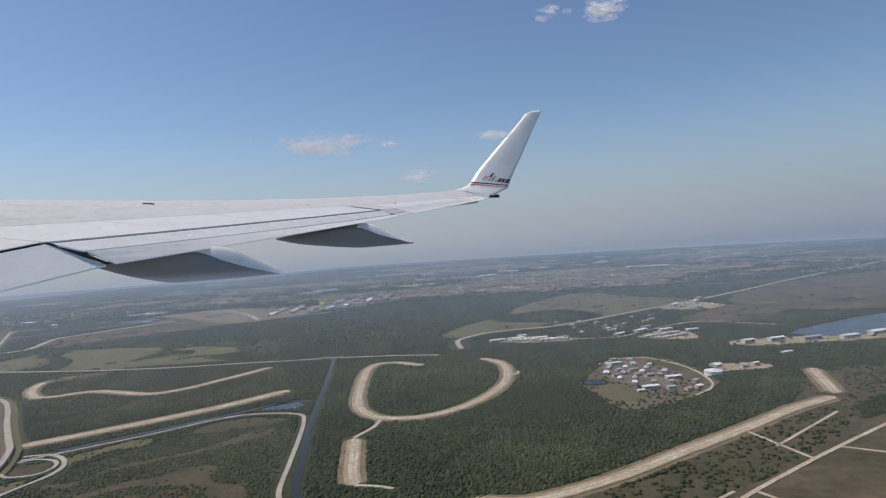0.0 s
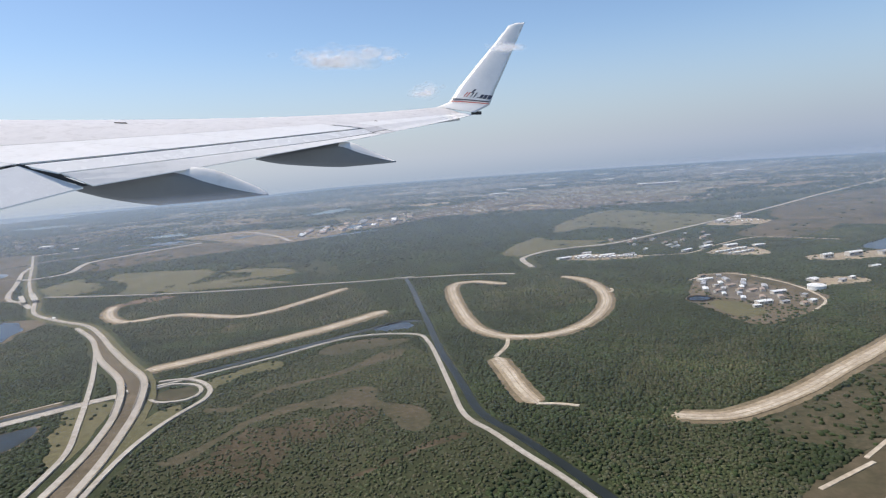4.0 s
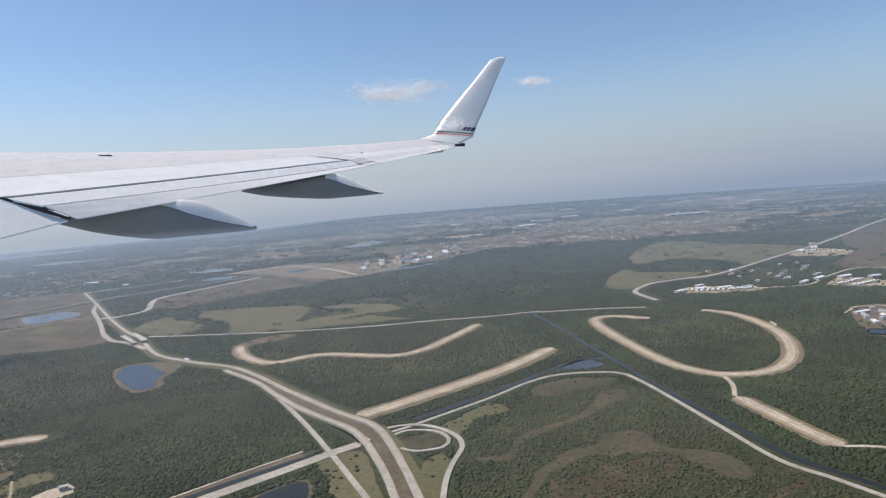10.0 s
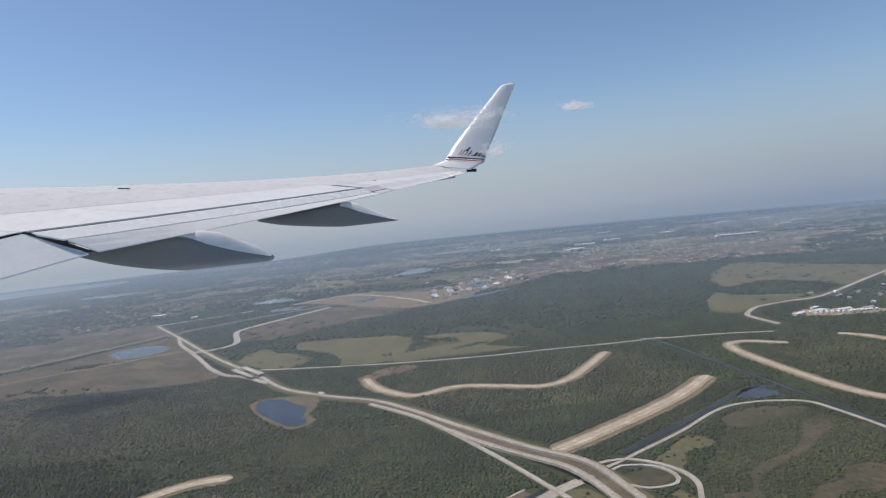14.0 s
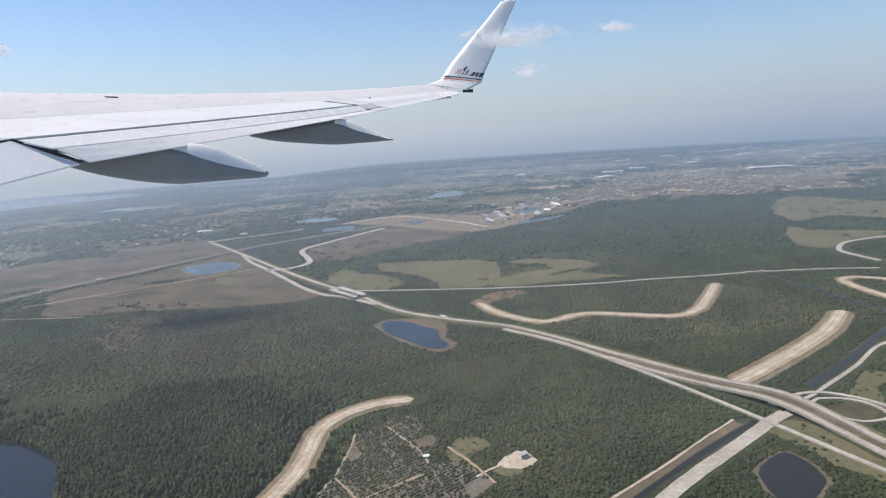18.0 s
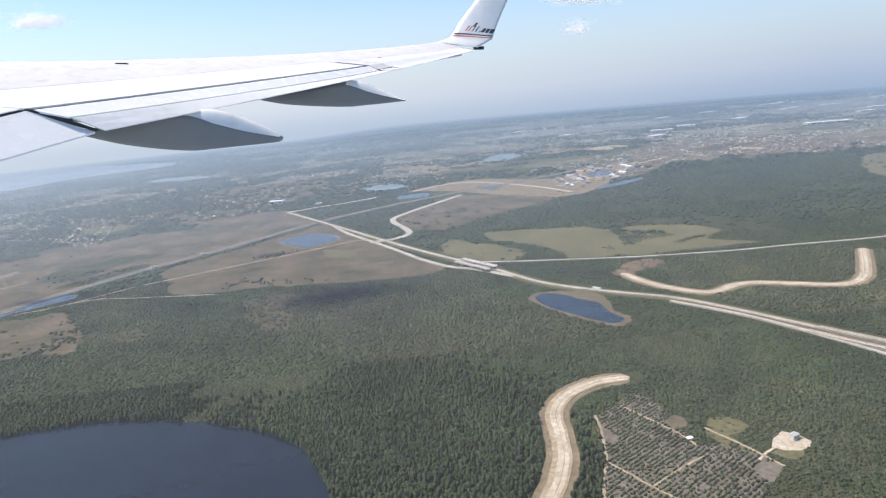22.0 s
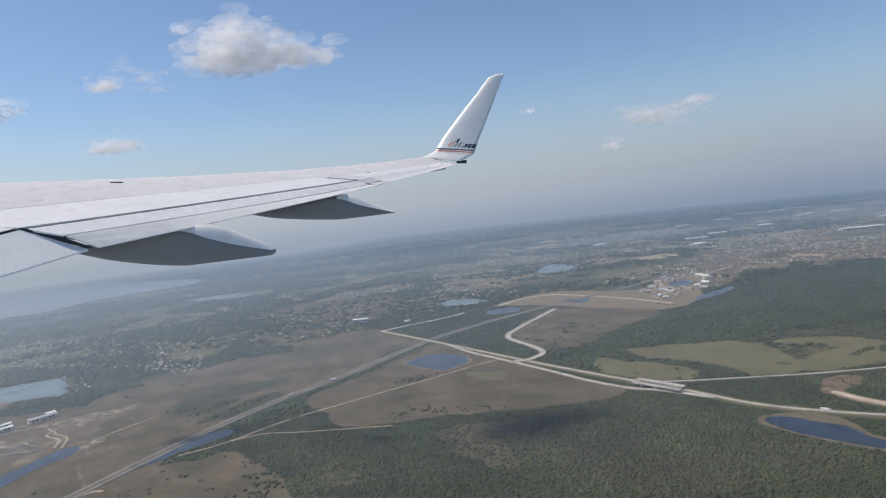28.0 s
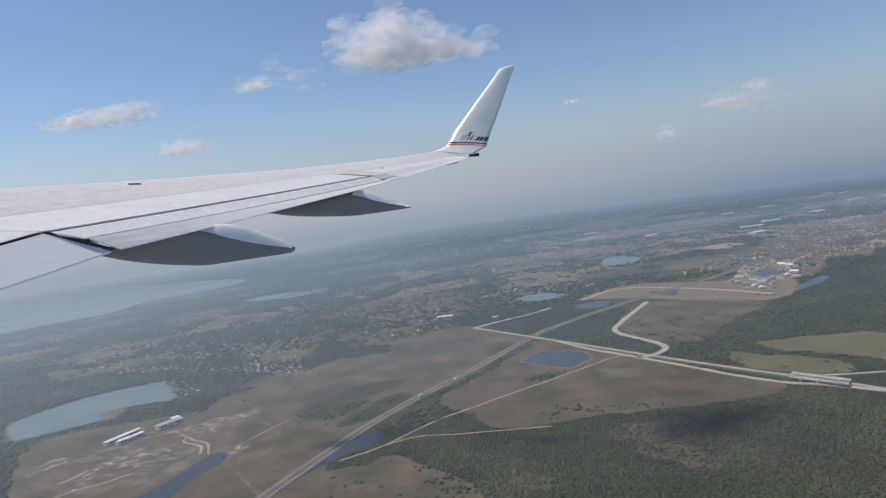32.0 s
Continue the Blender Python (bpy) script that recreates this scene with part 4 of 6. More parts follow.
        ([(-156.2, 102.7), (-153.7, 105.6), (-151.6, 106.4), (-150.9, 102.2), (-152.6, 99.3), (-155.4, 99.2)], MUD, 0.0, "grey muddy ground on the scraped site"),
        ([(-164.3, 109.5), (-162.8, 112.5), (-160.2, 114.8), (-158.8, 112.4), (-160.3, 108.7), (-162.2, 106.6)], MUD, 0.0, "grey trampled ground round the sheds"),
        ([(-155.1, 113.4), (-152.3, 114.8), (-148.7, 116.5), (-144.6, 118.1), (-144.2, 115.7), (-147.6, 113.0), (-150.1, 110.5), (-153.2, 110.7)], CHURNED, 0.0, "pale sandy smear on the scraped site"),
        ([(-173.0, 128.4), (-172.2, 131.0), (-170.3, 131.3), (-168.8, 127.6), (-170.3, 124.9)], CLAY, 0.0, "reddish spoil on the shore of the pit pond"),
        ([(-170.5, 105.6), (-170.1, 108.6), (-167.6, 108.2), (-167.7, 106.3), (-169.0, 104.1)], CHURNED, 0.0, "pale sand patch by the sheds"),
        ([(-163.7, 99.6), (-162.7, 100.8), (-162.7, 104.4), (-160.4, 104.4), (-161.0, 102.5), (-160.8, 99.3), (-161.8, 97.3)], CHURNED, 0.0, "pale scraped sand by the canal")):
    FIELD_Z += 0.0006
    churned = mat in (CHURNED, MUD, RUSSET)
    patch("field", pts, mat, FIELD_Z, keep, 2.4 if churned else 0.8, label, "field", step=0.4 if churned else 1.0)

# scraped ground and tracks on the western site
for pts, w in (([(-156.4, 112.8), (-153.9, 113.9), (-149.1, 115.4), (-144.9, 117.3)], 0.9), ([(-154.0, 111.3), (-152.6, 109.4), (-152.4, 107.5), (-149.4, 104.9), (-148.5, 101.7)], 0.5), ([(-153.4, 112.0), (-151.5, 108.1), (-148.6, 105.4), (-147.3, 101.2)], 0.45),
               ([(-148.7, 110.0), (-149.4, 111.4), (-148.0, 112.8)], 0.5), ([(-165.0, 99.0), (-163.7, 100.4), (-162.2, 103.1), (-160.2, 103.6)], 0.6), ([(-163.4, 94.6), (-161.1, 96.1), (-158.1, 97.2), (-155.3, 99.2), (-152.6, 102.0)], 0.45),
               ([(-143.0, 104.0), (-139.6, 108.4), (-138.0, 110.0)], 0.3), ([(-158.0, 104.8), (-155.0, 105.8), (-153.2, 104.6)], 0.7), ([(-137.5, 83.6), (-136.2, 84.6), (-135.0, 84.4)], 0.6)):
    ribbon("scrape", pts, w * 0.7, TAN, 0.03, 0.03, 0.2, rough=0.5, label="pale scraped sand on dry ground", category="track")
for pts, w in (([(-166.0, 101.0), (-162.0, 106.4), (-157.0, 110.0)], 0.5), ([(-156.0, 96.0), (-152.6, 100.4), (-150.0, 106.0)], 0.6), ([(-141.0, 95.4), (-138.6, 101.0), (-139.6, 107.0), (-143.0, 112.0)], 0.4), ([(-164.0, 97.6), (-158.0, 98.6), (-153.0, 96.6)], 0.5), ([(-137.6, 86.0), (-141.0, 92.0), (-143.4, 97.0)], 0.35)):
    ribbon("earth_track", pts, w, SCRAPED, 0.024, 0.02, 0.2, rough=0.7, label="brown rutted track on scraped ground", category="track")
patch("sand_heap", [(-144.6, 100.9), (-143.5, 103.9), (-141.6, 101.1), (-143.7, 99.8)], CHURNED, 0.032, 0.0, 1.0, "pale sandy spoil by the canal", "sand")
# fruit grove: sandy ground, rows of small trees
GROVE = [(-69.0, 38.6), (-68.6, 41.4), (-67.7, 44.3), (-67.1, 45.7), (-66.2, 49.3), (-66.0, 51.1), (-64.2, 52.4), (-62.6, 53.4), (-61.5, 52.3), (-61.4, 50.4), (-62.0, 49.2), (-61.2, 47.8), (-61.0, 46.2), (-59.8, 46.2), (-58.8, 45.9), (-57.4, 43.2), (-59.2, 41.6), (-60.5, 40.1), (-62.0, 37.6), (-66.0, 36.4)]
patch("grove_ground", GROVE, SOIL, 0.014, 0.0, 0.1, "sandy brown soil between rows of fruit trees", "soil")
for pts, w in (([(-68.6, 41.4), (-67.7, 44.3), (-67.1, 45.6), (-66.3, 49.3), (-66.1, 51.1)], 0.2), ([(-67.1, 45.6), (-66.1, 43.9), (-65.4, 42.7), (-64.0, 40.7), (-62.6, 38.4)], 0.16), ([(-65.4, 42.7), (-63.4, 43.9), (-61.3, 45.0)], 0.16), ([(-61.2, 46.2), (-61.7, 47.9), (-63.1, 50.4), (-64.1, 52.3)], 0.14), ([(-59.8, 48.0), (-58.5, 45.6), (-57.4, 43.1)], 0.18)):
    ribbon("grove_track", pts, w, TAN, 0.04, 0.03, 0.02, rough=0.4, label="pale sandy track through the fruit grove", category="track")
patch("bare_plot", [(-62.3, 49.0), (-61.0, 50.0), (-60.5, 49.4), (-60.8, 48.4), (-61.8, 48.3)], MEDIAN, 0.02, 0.0, 0.1, "bare brown plot beside the grove", "soil")
patch("yard_lawn", [(-57.4, 44.5), (-56.2, 44.9), (-55.4, 44.4), (-56.4, 43.6)], MEADOW, 0.016, 0.0, 0.1, "small lawn beside the gravel yard", "lawn")
patch("yard", [(-57.0, 45.1), (-55.4, 46.6), (-54.4, 45.2), (-55.6, 44.4)], SAND, 0.02, 0.0, 0.05, "pale gravel yard in the woods", "yard")
ribbon("yard_drive", [(-58.4, 44.0), (-57.6, 44.6), (-56.6, 45.1)], 0.16, SAND, 0.03, 0.02, 0.1, label="narrow pale drive to the yard", category="path")
PLANT = [(13.4, 62.3), (16.5, 69.0), (19.8, 73.0), (24.0, 72.5), (26.0, 66.0), (25.4, 58.6), (21.9, 55.0), (18.0, 52.6), (14.6, 52.0), (13.6, 57.0)]
patch("plant_ground", PLANT, MEDIAN, 0.012, 0.10, 0.5, "trodden tan ground round the plant buildings", "yard")
patch("plant_lawn", [(14.4, 60.6), (17.0, 60.0), (17.6, 55.6), (14.6, 54.8)], MEADOW, 0.018, 0.0, 0.2, "green lawn beside the plant", "lawn")
patch("plant_apron", [(16.4, 66.4), (18.8, 71.4), (21.4, 70.6), (22.6, 62.0), (20.6, 59.0), (17.0, 61.4)], SOIL, 0.022, 0.0, 0.2, "pale paved apron between plant buildings", "yard")
patch("plant_field", [(23.4, 71.0), (25.4, 65.3), (24.6, 59.3), (23.2, 60.0), (23.4, 66.0), (22.4, 70.6)], GRASS, 0.02, 0.0, 0.2, "dry grass strip behind the plant", "field")
ribbon("plant_road", [(17.0, 70.6), (20.6, 73.0), (23.6, 71.6), (25.4, 65.3), (24.6, 58.3), (21.0, 54.4)], 0.24, SAND, 0.05, 0.05, 0.1, label="pale road round the plant", category="road")
for pts, label in (([(7.2, 91.5), (10.6, 94.2), (18.2, 89.8), (17.5, 87.0), (9.3, 88.6)], "pale gravel lorry park by the country road"), ([(26.6, 86.8), (31.4, 90.5), (34.6, 87.9), (33.4, 82.2), (29.7, 83.2)], "pale storage yard in the woods"), ([(41.2, 117.0), (48.7, 122.0), (52.5, 115.9), (47.4, 110.5), (41.0, 113.0)], "pale yard by the country road"), ([(36.0, 79.0), (44.0, 79.4), (56.0, 79.0), (56.0, 74.6), (44.0, 74.4), (36.0, 75.4)], "pale paved ground of the warehouses"), ([(26.6, 63.6), (29.0, 66.6), (33.0, 66.0), (33.0, 63.4), (29.0, 63.0)], "pale yard beside the storage tank")):
    patch("yard", pts, TAN, 0.012, 0.03, 0.4, label, "yard")
ribbon("yard_road", [(18.4, 88.6), (24.7, 87.9), (31.0, 92.6), (39.0, 96.9), (44.0, 93.0), (48.4, 88.4)], 0.34, SAND, 0.05, 0.05, 0.3, label="pale road past the storage yards", category="road")

# clearings and paddocks among the trees of the western suburb
rc = random.Random(27)
for i in range(64):
    x, y = rc.uniform(-300, -84), rc.uniform(142, 300)
    if y < 300 + 1.0 * x or y < 118 - 0.42 * (x + 84) or (x > -140 and y < 162) or (x + 222) ** 2 + (y - 290) ** 2 < 900:
        continue
    a, n, m = rc.choice([0.5, 2.1, 0.8, 2.4]), rc.uniform(2.5, 8.5), rc.uniform(1.5, 3.6)
    pts = [(x + u * n * math.cos(a) - v * m * math.sin(a), y + u * n * math.sin(a) + v * m * math.cos(a)) for u, v in ((-1, -1), (0, -1.2), (1, -0.9), (1.2, 0), (0.9, 1), (0, 1.1), (-1, 1), (-1.2, 0))]
    kind = rc.choice([MARSH, GRASS, OLIVE, GRASS, EARTH])
    patch("clearing", pts, kind, 0.02 + 0.0005 * i, 0.12, 1.0, {"dry_grass": "dry brown paddock among suburban trees", "olive_grass": "green paddock among suburban trees", "bare_earth": "pale bare clearing among suburban trees"}.get(kind.name, "brown clearing among suburban trees"), "field", step=1.5)

# streets of the western suburb and of the housing estate
STREETS = []
for i in range(9):
    k = i / 8 + 0.05 * math.sin(i * 2.3)
    a, c = (-214 + 62 * k, 214 - 42 * k), (-190 + 50 * k, 166 - 30 * k)
    STREETS.append([a, ((a[0] + c[0]) / 2 + 1.5, (a[1] + c[1]) / 2), c])
for k in (0.12, 0.5, 0.88):
    a, c = (-216 + 26 * k, 214 - 50 * k), (-150 + 12 * k, 172 - 38 * k)
    STREETS.append([a, ((a[0] + c[0]) / 2, (a[1] + c[1]) / 2 - 1.0), c])
STREETS += [[(-167.7, 147.6), (-165.4, 143.2), (-162.4, 137.9), (-159.3, 133.8)], [(-153.3, 154.0), (-147.9, 145.7), (-143.0, 137.9), (-140.7, 136.6)], [(-108.3, 279.2), (-109.0, 310.0), (-107.6, 357.7)], [(-102.2, 233.2), (-99.5, 273.7), (-108.0, 284.0)], [(-131.0, 166.0), (-120.0, 158.0), (-108.0, 160.0)]]
for pts in STREETS:
    ribbon("street", pts, 0.26, EARTH, 0.03, 0.03, 0.2, rough=0.3, step=2.0, label="pale street among suburban plots", category="road")
ESTATE = [(-45.0, 157.6), (-36.0, 169.0), (-26.9, 179.6), (-10.0, 181.0), (-20.6, 165.7), (-28.0, 156.0), (-42.7, 148.5)]
patch("estate_ground", ESTATE, EARTH, 0.02, 0.02, 0.6, "bare pale ground of a new housing estate", "yard")
for pts in ([(-43.0, 153.0), (-34.0, 159.6), (-33.6, 168.0), (-27.0, 175.4), (-20.0, 173.0), (-25.6, 163.6), (-34.0, 159.6)], [(-20.0, 173.0), (-12.0, 180.0), (-3.0, 186.0)]):
    ribbon("street", pts, 0.6, CONCRETE, 0.04, 0.04, 0.3, label="pale street through the housing estate", category="road")
patch("sand_heap", [(17.3, 33.3), (17.8, 33.2), (18.3, 32.3), (18.0, 32.2)], SAND, 0.05, 0.0, 0.02, "pale sand heaps beside the dirt spur", "sand")
# bare and built plots of the far town
rb = random.Random(18)
for i in range(46):
    r0, turn = rb.uniform(190, 400), radians(rb.uniform(-12, 42))
    x, y, a, n, m = -40 + r0 * math.sin(turn), 10 + r0 * math.cos(turn), rb.choice([0.5, 2.1, 0.3]), rb.uniform(4, 13), rb.uniform(2, 5)
    pts = [(x + u * n * math.cos(a) - v * m * math.sin(a), y + u * n * math.sin(a) + v * m * math.cos(a)) for u, v in ((-1, -1), (0, -1.1), (1, -1), (1.1, 0), (1, 1), (0, 1.1), (-1, 1), (-1.1, 0))]
    pale = rb.choice([EARTH, EARTH, TAN, GRASS])
    patch("plot", pts, pale, 0.02 + 0.0005 * i, 0.04, 0.8, "bare brown plot in the far town" if pale is GRASS else "pale bare plot in the far town", "yard", step=3.0)
# streets of the far town
rt = random.Random(8)
for i in range(16):
    x, y, a, n = rt.uniform(-50, 150), rt.uniform(185, 320), rt.choice([0.5, 2.1, 0.2, 1.8]), rt.uniform(14, 36)
    ribbon("street", [(x - n * math.cos(a), y - n * math.sin(a)), (x, y + rt.uniform(-2, 2)), (x + n * math.cos(a), y + n * math.sin(a))], 0.8, CONCRETE, 0.03, 0.03, 0.4, step=4.0, label="pale street of the far town", category="road")

# ---- woods ----


def inside(px, py, poly):
    res = np.zeros(len(px), bool)
    x0, y0 = poly[-1]
    for x1, y1 in poly:
        cross = (y0 > py) != (y1 > py)
        res ^= cross & (px < (x1 - x0) * (py - y0) / (y1 - y0 + 1e-12) + x0)
        x0, y0 = x1, y1
    return res


def near_line(px, py, c, reach):
    lo, hi = c.min(0) - reach, c.max(0) + reach
    hit = np.zeros(len(px), bool)
    idx = np.nonzero((px > lo[0]) & (px < hi[0]) & (py > lo[1]) & (py < hi[1]))[0]
    if len(idx):
        qx, qy = px[idx], py[idx]
        best = np.full(len(idx), 1e9)
        for a, b in zip(c, c[1:]):
            d = b - a
            t = np.clip(((qx - a[0]) * d[0] + (qy - a[1]) * d[1]) / (d @ d + 1e-9), 0, 1)
            best = np.minimum(best, (qx - a[0] - t * d[0]) ** 2 + (qy - a[1] - t * d[1]) ** 2)
        hit[idx] = best < reach * reach
    return hit


def waves(x, y, f, seed):
    """Smooth uneven values between about -1 and 1, from a few crossed waves."""
    r = np.random.RandomState(seed)
    s = 0
    for i in range(7):
        a, k, ph = r.uniform(0, 6.28), f * r.uniform(0.6, 1.9), r.uniform(0, 6.28)
        s = s + np.sin(k * (x * math.cos(a) + y * math.sin(a)) + ph)
    return s / 3.0


def scatter(x0, x1, y0, y1, gap, seed, spread=0.8):
    r = np.random.RandomState(seed)
    gx, gy = np.meshgrid(np.arange(x0, x1, gap), np.arange(y0, y1, gap))
    px = gx.ravel() + r.uniform(-0.5, 0.5, gx.size) * gap
    py = gy.ravel() + r.uniform(-0.5, 0.5, gx.size) * gap
    keep = (px > -125 - spread * py) & (px < 8 + spread * py)
    px, py = px[keep], py[keep]
    luck = r.uniform(0, 1, len(px))
    ok = np.ones(len(px), bool)
    for poly, share in AREAS:
        ok &= ~(inside(px, py, poly) & (luck > share))
    for poly in ISLANDS:
        ok |= inside(px, py, np.array(poly)) & (luck < 0.8)
    for c, reach in CLEAR:
        ok &= ~near_line(px, py, c, reach)
    return px[ok], py[ok]


# stands of trees left in the open land
ISLANDS = ([(-46.7, 105.4), (-44.9, 105.1), (-40.2, 100.9), (-39.6, 98.3), (-44.0, 97.2), (-46.9, 95.5), (-48.1, 95.5), (-47.4, 100.6)],
           [(-64.6, 105.9), (-61.7, 102.8), (-59.1, 99.8), (-57.2, 95.0), (-57.0, 92.1), (-60.4, 91.8), (-64.4, 93.5), (-61.6, 96.4), (-62.5, 99.7), (-64.3, 102.5)],
           [(-51.5, 95.3), (-50.0, 95.8), (-49.6, 94.4), (-50.7, 93.4)], [(-41.4, 94.6), (-38.0, 96.2), (-35.8, 96.8), (-36.2, 96.0), (-40.6, 93.9)],
           [(-35.4, 95.6), (-30.7, 98.3), (-28.7, 96.2), (-30.8, 92.5), (-34.9, 92.9)],
           [(-165.1, 137.5), (-155.8, 127.8), (-150.6, 129.4), (-143.7, 133.6), (-134.6, 143.0), (-123.4, 143.3), (-123.6, 149.6), (-135.6, 150.8), (-145.4, 141.7), (-152.6, 136.4), (-159.7, 136.5)],
           [(-102.9, 111.8), (-100.4, 112.9), (-98.5, 112.4), (-98.9, 110.4), (-101.9, 110.2)],
           [(-130.4, 104.6), (-129.6, 106.4), (-125.6, 110.2), (-125.0, 108.8), (-128.0, 105.2)])


def crowns(name, px, py, size, tall, material, seed, ring=5, label="", lean=0.35, rings=((0.66, 0.90), (1.0, 0.55), (0.8, 0.0))):
    """Many rough crowns in one mesh: a leafy dome of three uneven rings with a ragged skirt."""
    r = np.random.RandomState(seed)
    n = len(px)
    rad = size * r.uniform(0.6, 1.3, n)
    hgt = tall * r.uniform(0.6, 1.3, n)
    ang = np.arange(ring) * 2 * math.pi / ring
    turn = r.uniform(0, 6.28, n)
    vs = [np.c_[px + r.normal(0, 0.15, n) * rad, py + r.normal(0, 0.15, n) * rad, hgt]]
    for share, up in rings:
        for a in ang:
            k = rad * share * r.uniform(1 - lean, 1 + lean, n)
            vs.append(np.c_[px + k * np.cos(a + turn + share), py + k * np.sin(a + turn + share), np.maximum(hgt * (up + r.uniform(-0.1, 0.1, n)), 0.0 if up else -0.01)])
    v = np.stack(vs, 1).reshape(-1, 3)
    f = []
    for i in range(ring):
        j = (i + 1) % ring
        f.append((0, 1 + i, 1 + j))
        for lv in range(len(rings) - 1):
            a, b = 1 + lv * ring, 1 + (lv + 1) * ring
            f += [(a + i, b + i, b + j), (a + i, b + j, a + j)]
    f = np.array(f)
    faces = (f[None] + (np.arange(n) * (1 + len(rings) * ring))[:, None, None]).reshape(-1, 3)
    ob = array_mesh(name, v, faces, material)
    return tagged(ob, label, "trees", "", "stuff")


# dark ditches through the woods
for c in ([(-61.3, 63.2), (-63.2, 61.3), (-65.1, 59.3), (-67.9, 57.1), (-69.6, 56.8), (-70.9, 55.3), (-71.5, 53.0), (-72.6, 50.3)], [(-101.2, 80.0), (-100.9, 79.0), (-100.4, 75.6), (-99.4, 71.9), (-98.0, 67.0)]):
    CLEAR.append((np.array(c), 0.13))
LOW = np.array([(-29, 46), (-22, 55), (-15, 57), (-12.5, 50), (-11, 40), (-8, 34), (-12, 28), (-29, 28), (-30, 40)])
LOW_NORTH = np.array([(-50, 70), (-30, 58), (-16, 64), (-22, 84), (-30, 86), (-48, 86)])
TWO = ((0.85, 0.72), (0.9, 0.0))
SPIRE = ((0.82, 0.70), (0.95, 0.0))
# leafless brown swamp woods between the lake and the pond
BROWN = np.array([(-99.2, 88.2), (-94.7, 91.3), (-89.7, 90.3), (-80.8, 89.5), (-74.0, 83.0), (-71.0, 78.3), (-66.6, 74.8), (-64.0, 71.4), (-61.1, 67.4), (-60.6, 65.2), (-65.4, 64.6), (-71.0, 63.9), (-76.1, 63.1), (-83.0, 64.9), (-87.7, 70.8), (-91.6, 72.5), (-97.1, 79.0)])


def brownish(px, py, seed):
    """Which trees of a stand are brown: most inside the swamp woods, none far from them."""
    r = np.random.RandomState(seed)
    return inside(px + r.normal(0, 1.3, len(px)), py + r.normal(0, 1.0, len(px)), BROWN) & (r.uniform(0, 1, len(px)) < 0.82)


px, py = scatter(-190, 75, 27, 64, 0.222, 1)
low = inside(px, py, LOW) | (waves(px, py, 0.16, 8) + 0.25 * waves(px, py, 1.1, 28) + np.random.RandomState(29).normal(0, 0.22, len(px)) < -0.45)
lake_side = np.hypot(px + 98, (py - 47) * 1.5) + np.random.RandomState(49).normal(0, 2.5, len(px)) < 30
high = lake_side & ~low
crowns("scrub_near", px[low], py[low], 0.12, 0.10, SCRUB, 3, 4, "low olive scrub seen from the air", 0.4, TWO)
crowns("swamp_trees", px[high], py[high], 0.165, 0.46, WOODS, 13, 5, "tall narrow swamp trees round the lake", 0.35, ((0.62, 0.86), (0.95, 0.50), (0.85, 0.0)))
brown = brownish(px, py, 51) & ~low & ~high
crowns("bare_woods_near", px[brown], py[brown], 0.145, 0.16, BARE_WOODS, 52, 4, "thin brown leafless swamp woods", 0.45, SPIRE)
rest = ~low & ~high & ~brown
crowns("woods_near", px[rest], py[rest], 0.165, 0.14, WOODS, 2, 5, "dense green woods seen from the air", 0.4, TWO)
px, py = scatter(-200, 90, 64, 100, 0.34, 4)
low = inside(px, py, LOW_NORTH) | (waves(px, py, 0.12, 9) + 0.25 * waves(px, py, 0.9, 38) + np.random.RandomState(39).normal(0, 0.22, len(px)) < -0.62)
brown = brownish(px, py, 53) & ~low
crowns("bare_woods_middle", px[brown], py[brown], 0.23, 0.14, BARE_WOODS, 54, 4, "thin brown leafless woods behind the pond", 0.45, SPIRE)
rest = ~low & ~brown
crowns("woods_middle", px[rest], py[rest], 0.25, 0.15, WOODS, 5, 4, "dark green woods between the cleared strips", 0.45, SPIRE)
crowns("scrub_middle", px[low], py[low], 0.19, 0.18, SCRUB, 6, 4, "low grey-green scrub between the cleared strips", 0.4, TWO)
px, py = scatter(-260, 150, 100, 170, 0.72, 7)
thin = (waves(px, py, 0.09, 12) > -1.5) & ((px > -112) | (waves(px, py, 0.2, 14) > -0.8)) & (py < np.where(px < -72, 999, 164 - 0.004 * (px - 15) ** 2))
crowns("woods_far", px[thin], py[thin], 0.55, 0.20, WOODS, 8, 4, "broad dark woods before the town", 0.4, TWO)
px, py = scatter(-330, -85, 140, 300, 1.25, 19)
thin = (py > 272 + 1.0 * px) & (waves(px, py, 0.11, 17) > -0.35)
crowns("suburb_trees", px[thin], py[thin], 0.75, 0.4, WOODS, 18, 5, "dark trees among suburban plots", 0.4, TWO)
px, py = scatter(-430, 330, 160, 350, 1.6, 9)
thin = waves(px, py, 0.06, 15) + 0.35 * waves(px, py, 0.4, 16) > 0.15
crowns("woods_distant", px[thin], py[thin], 0.85, 0.45, WOODS, 10, 4, "scattered far woods on the plain", 0.4, TWO)
px, py = scatter(-560, 420, 350, 560, 3.0, 39)
thin = waves(px, py, 0.05, 15) > 0.0
crowns("woods_remote", px[thin], py[thin], 1.7, 0.7, WOODS, 40, 4, "scattered remote woods on the plain", 0.4, TWO)
px, py = scatter(-1100, 900, 520, 1300, 13, 11)
thin = waves(px, py, 0.02, 16) > 0.25
crowns("woods_horizon", px[thin], py[thin], 7.0, 1.2, WOODS, 12, 5, "woods along the horizon in haze", 0.4, TWO)
# scattered shrubs on the pasture
r = np.random.RandomState(31)
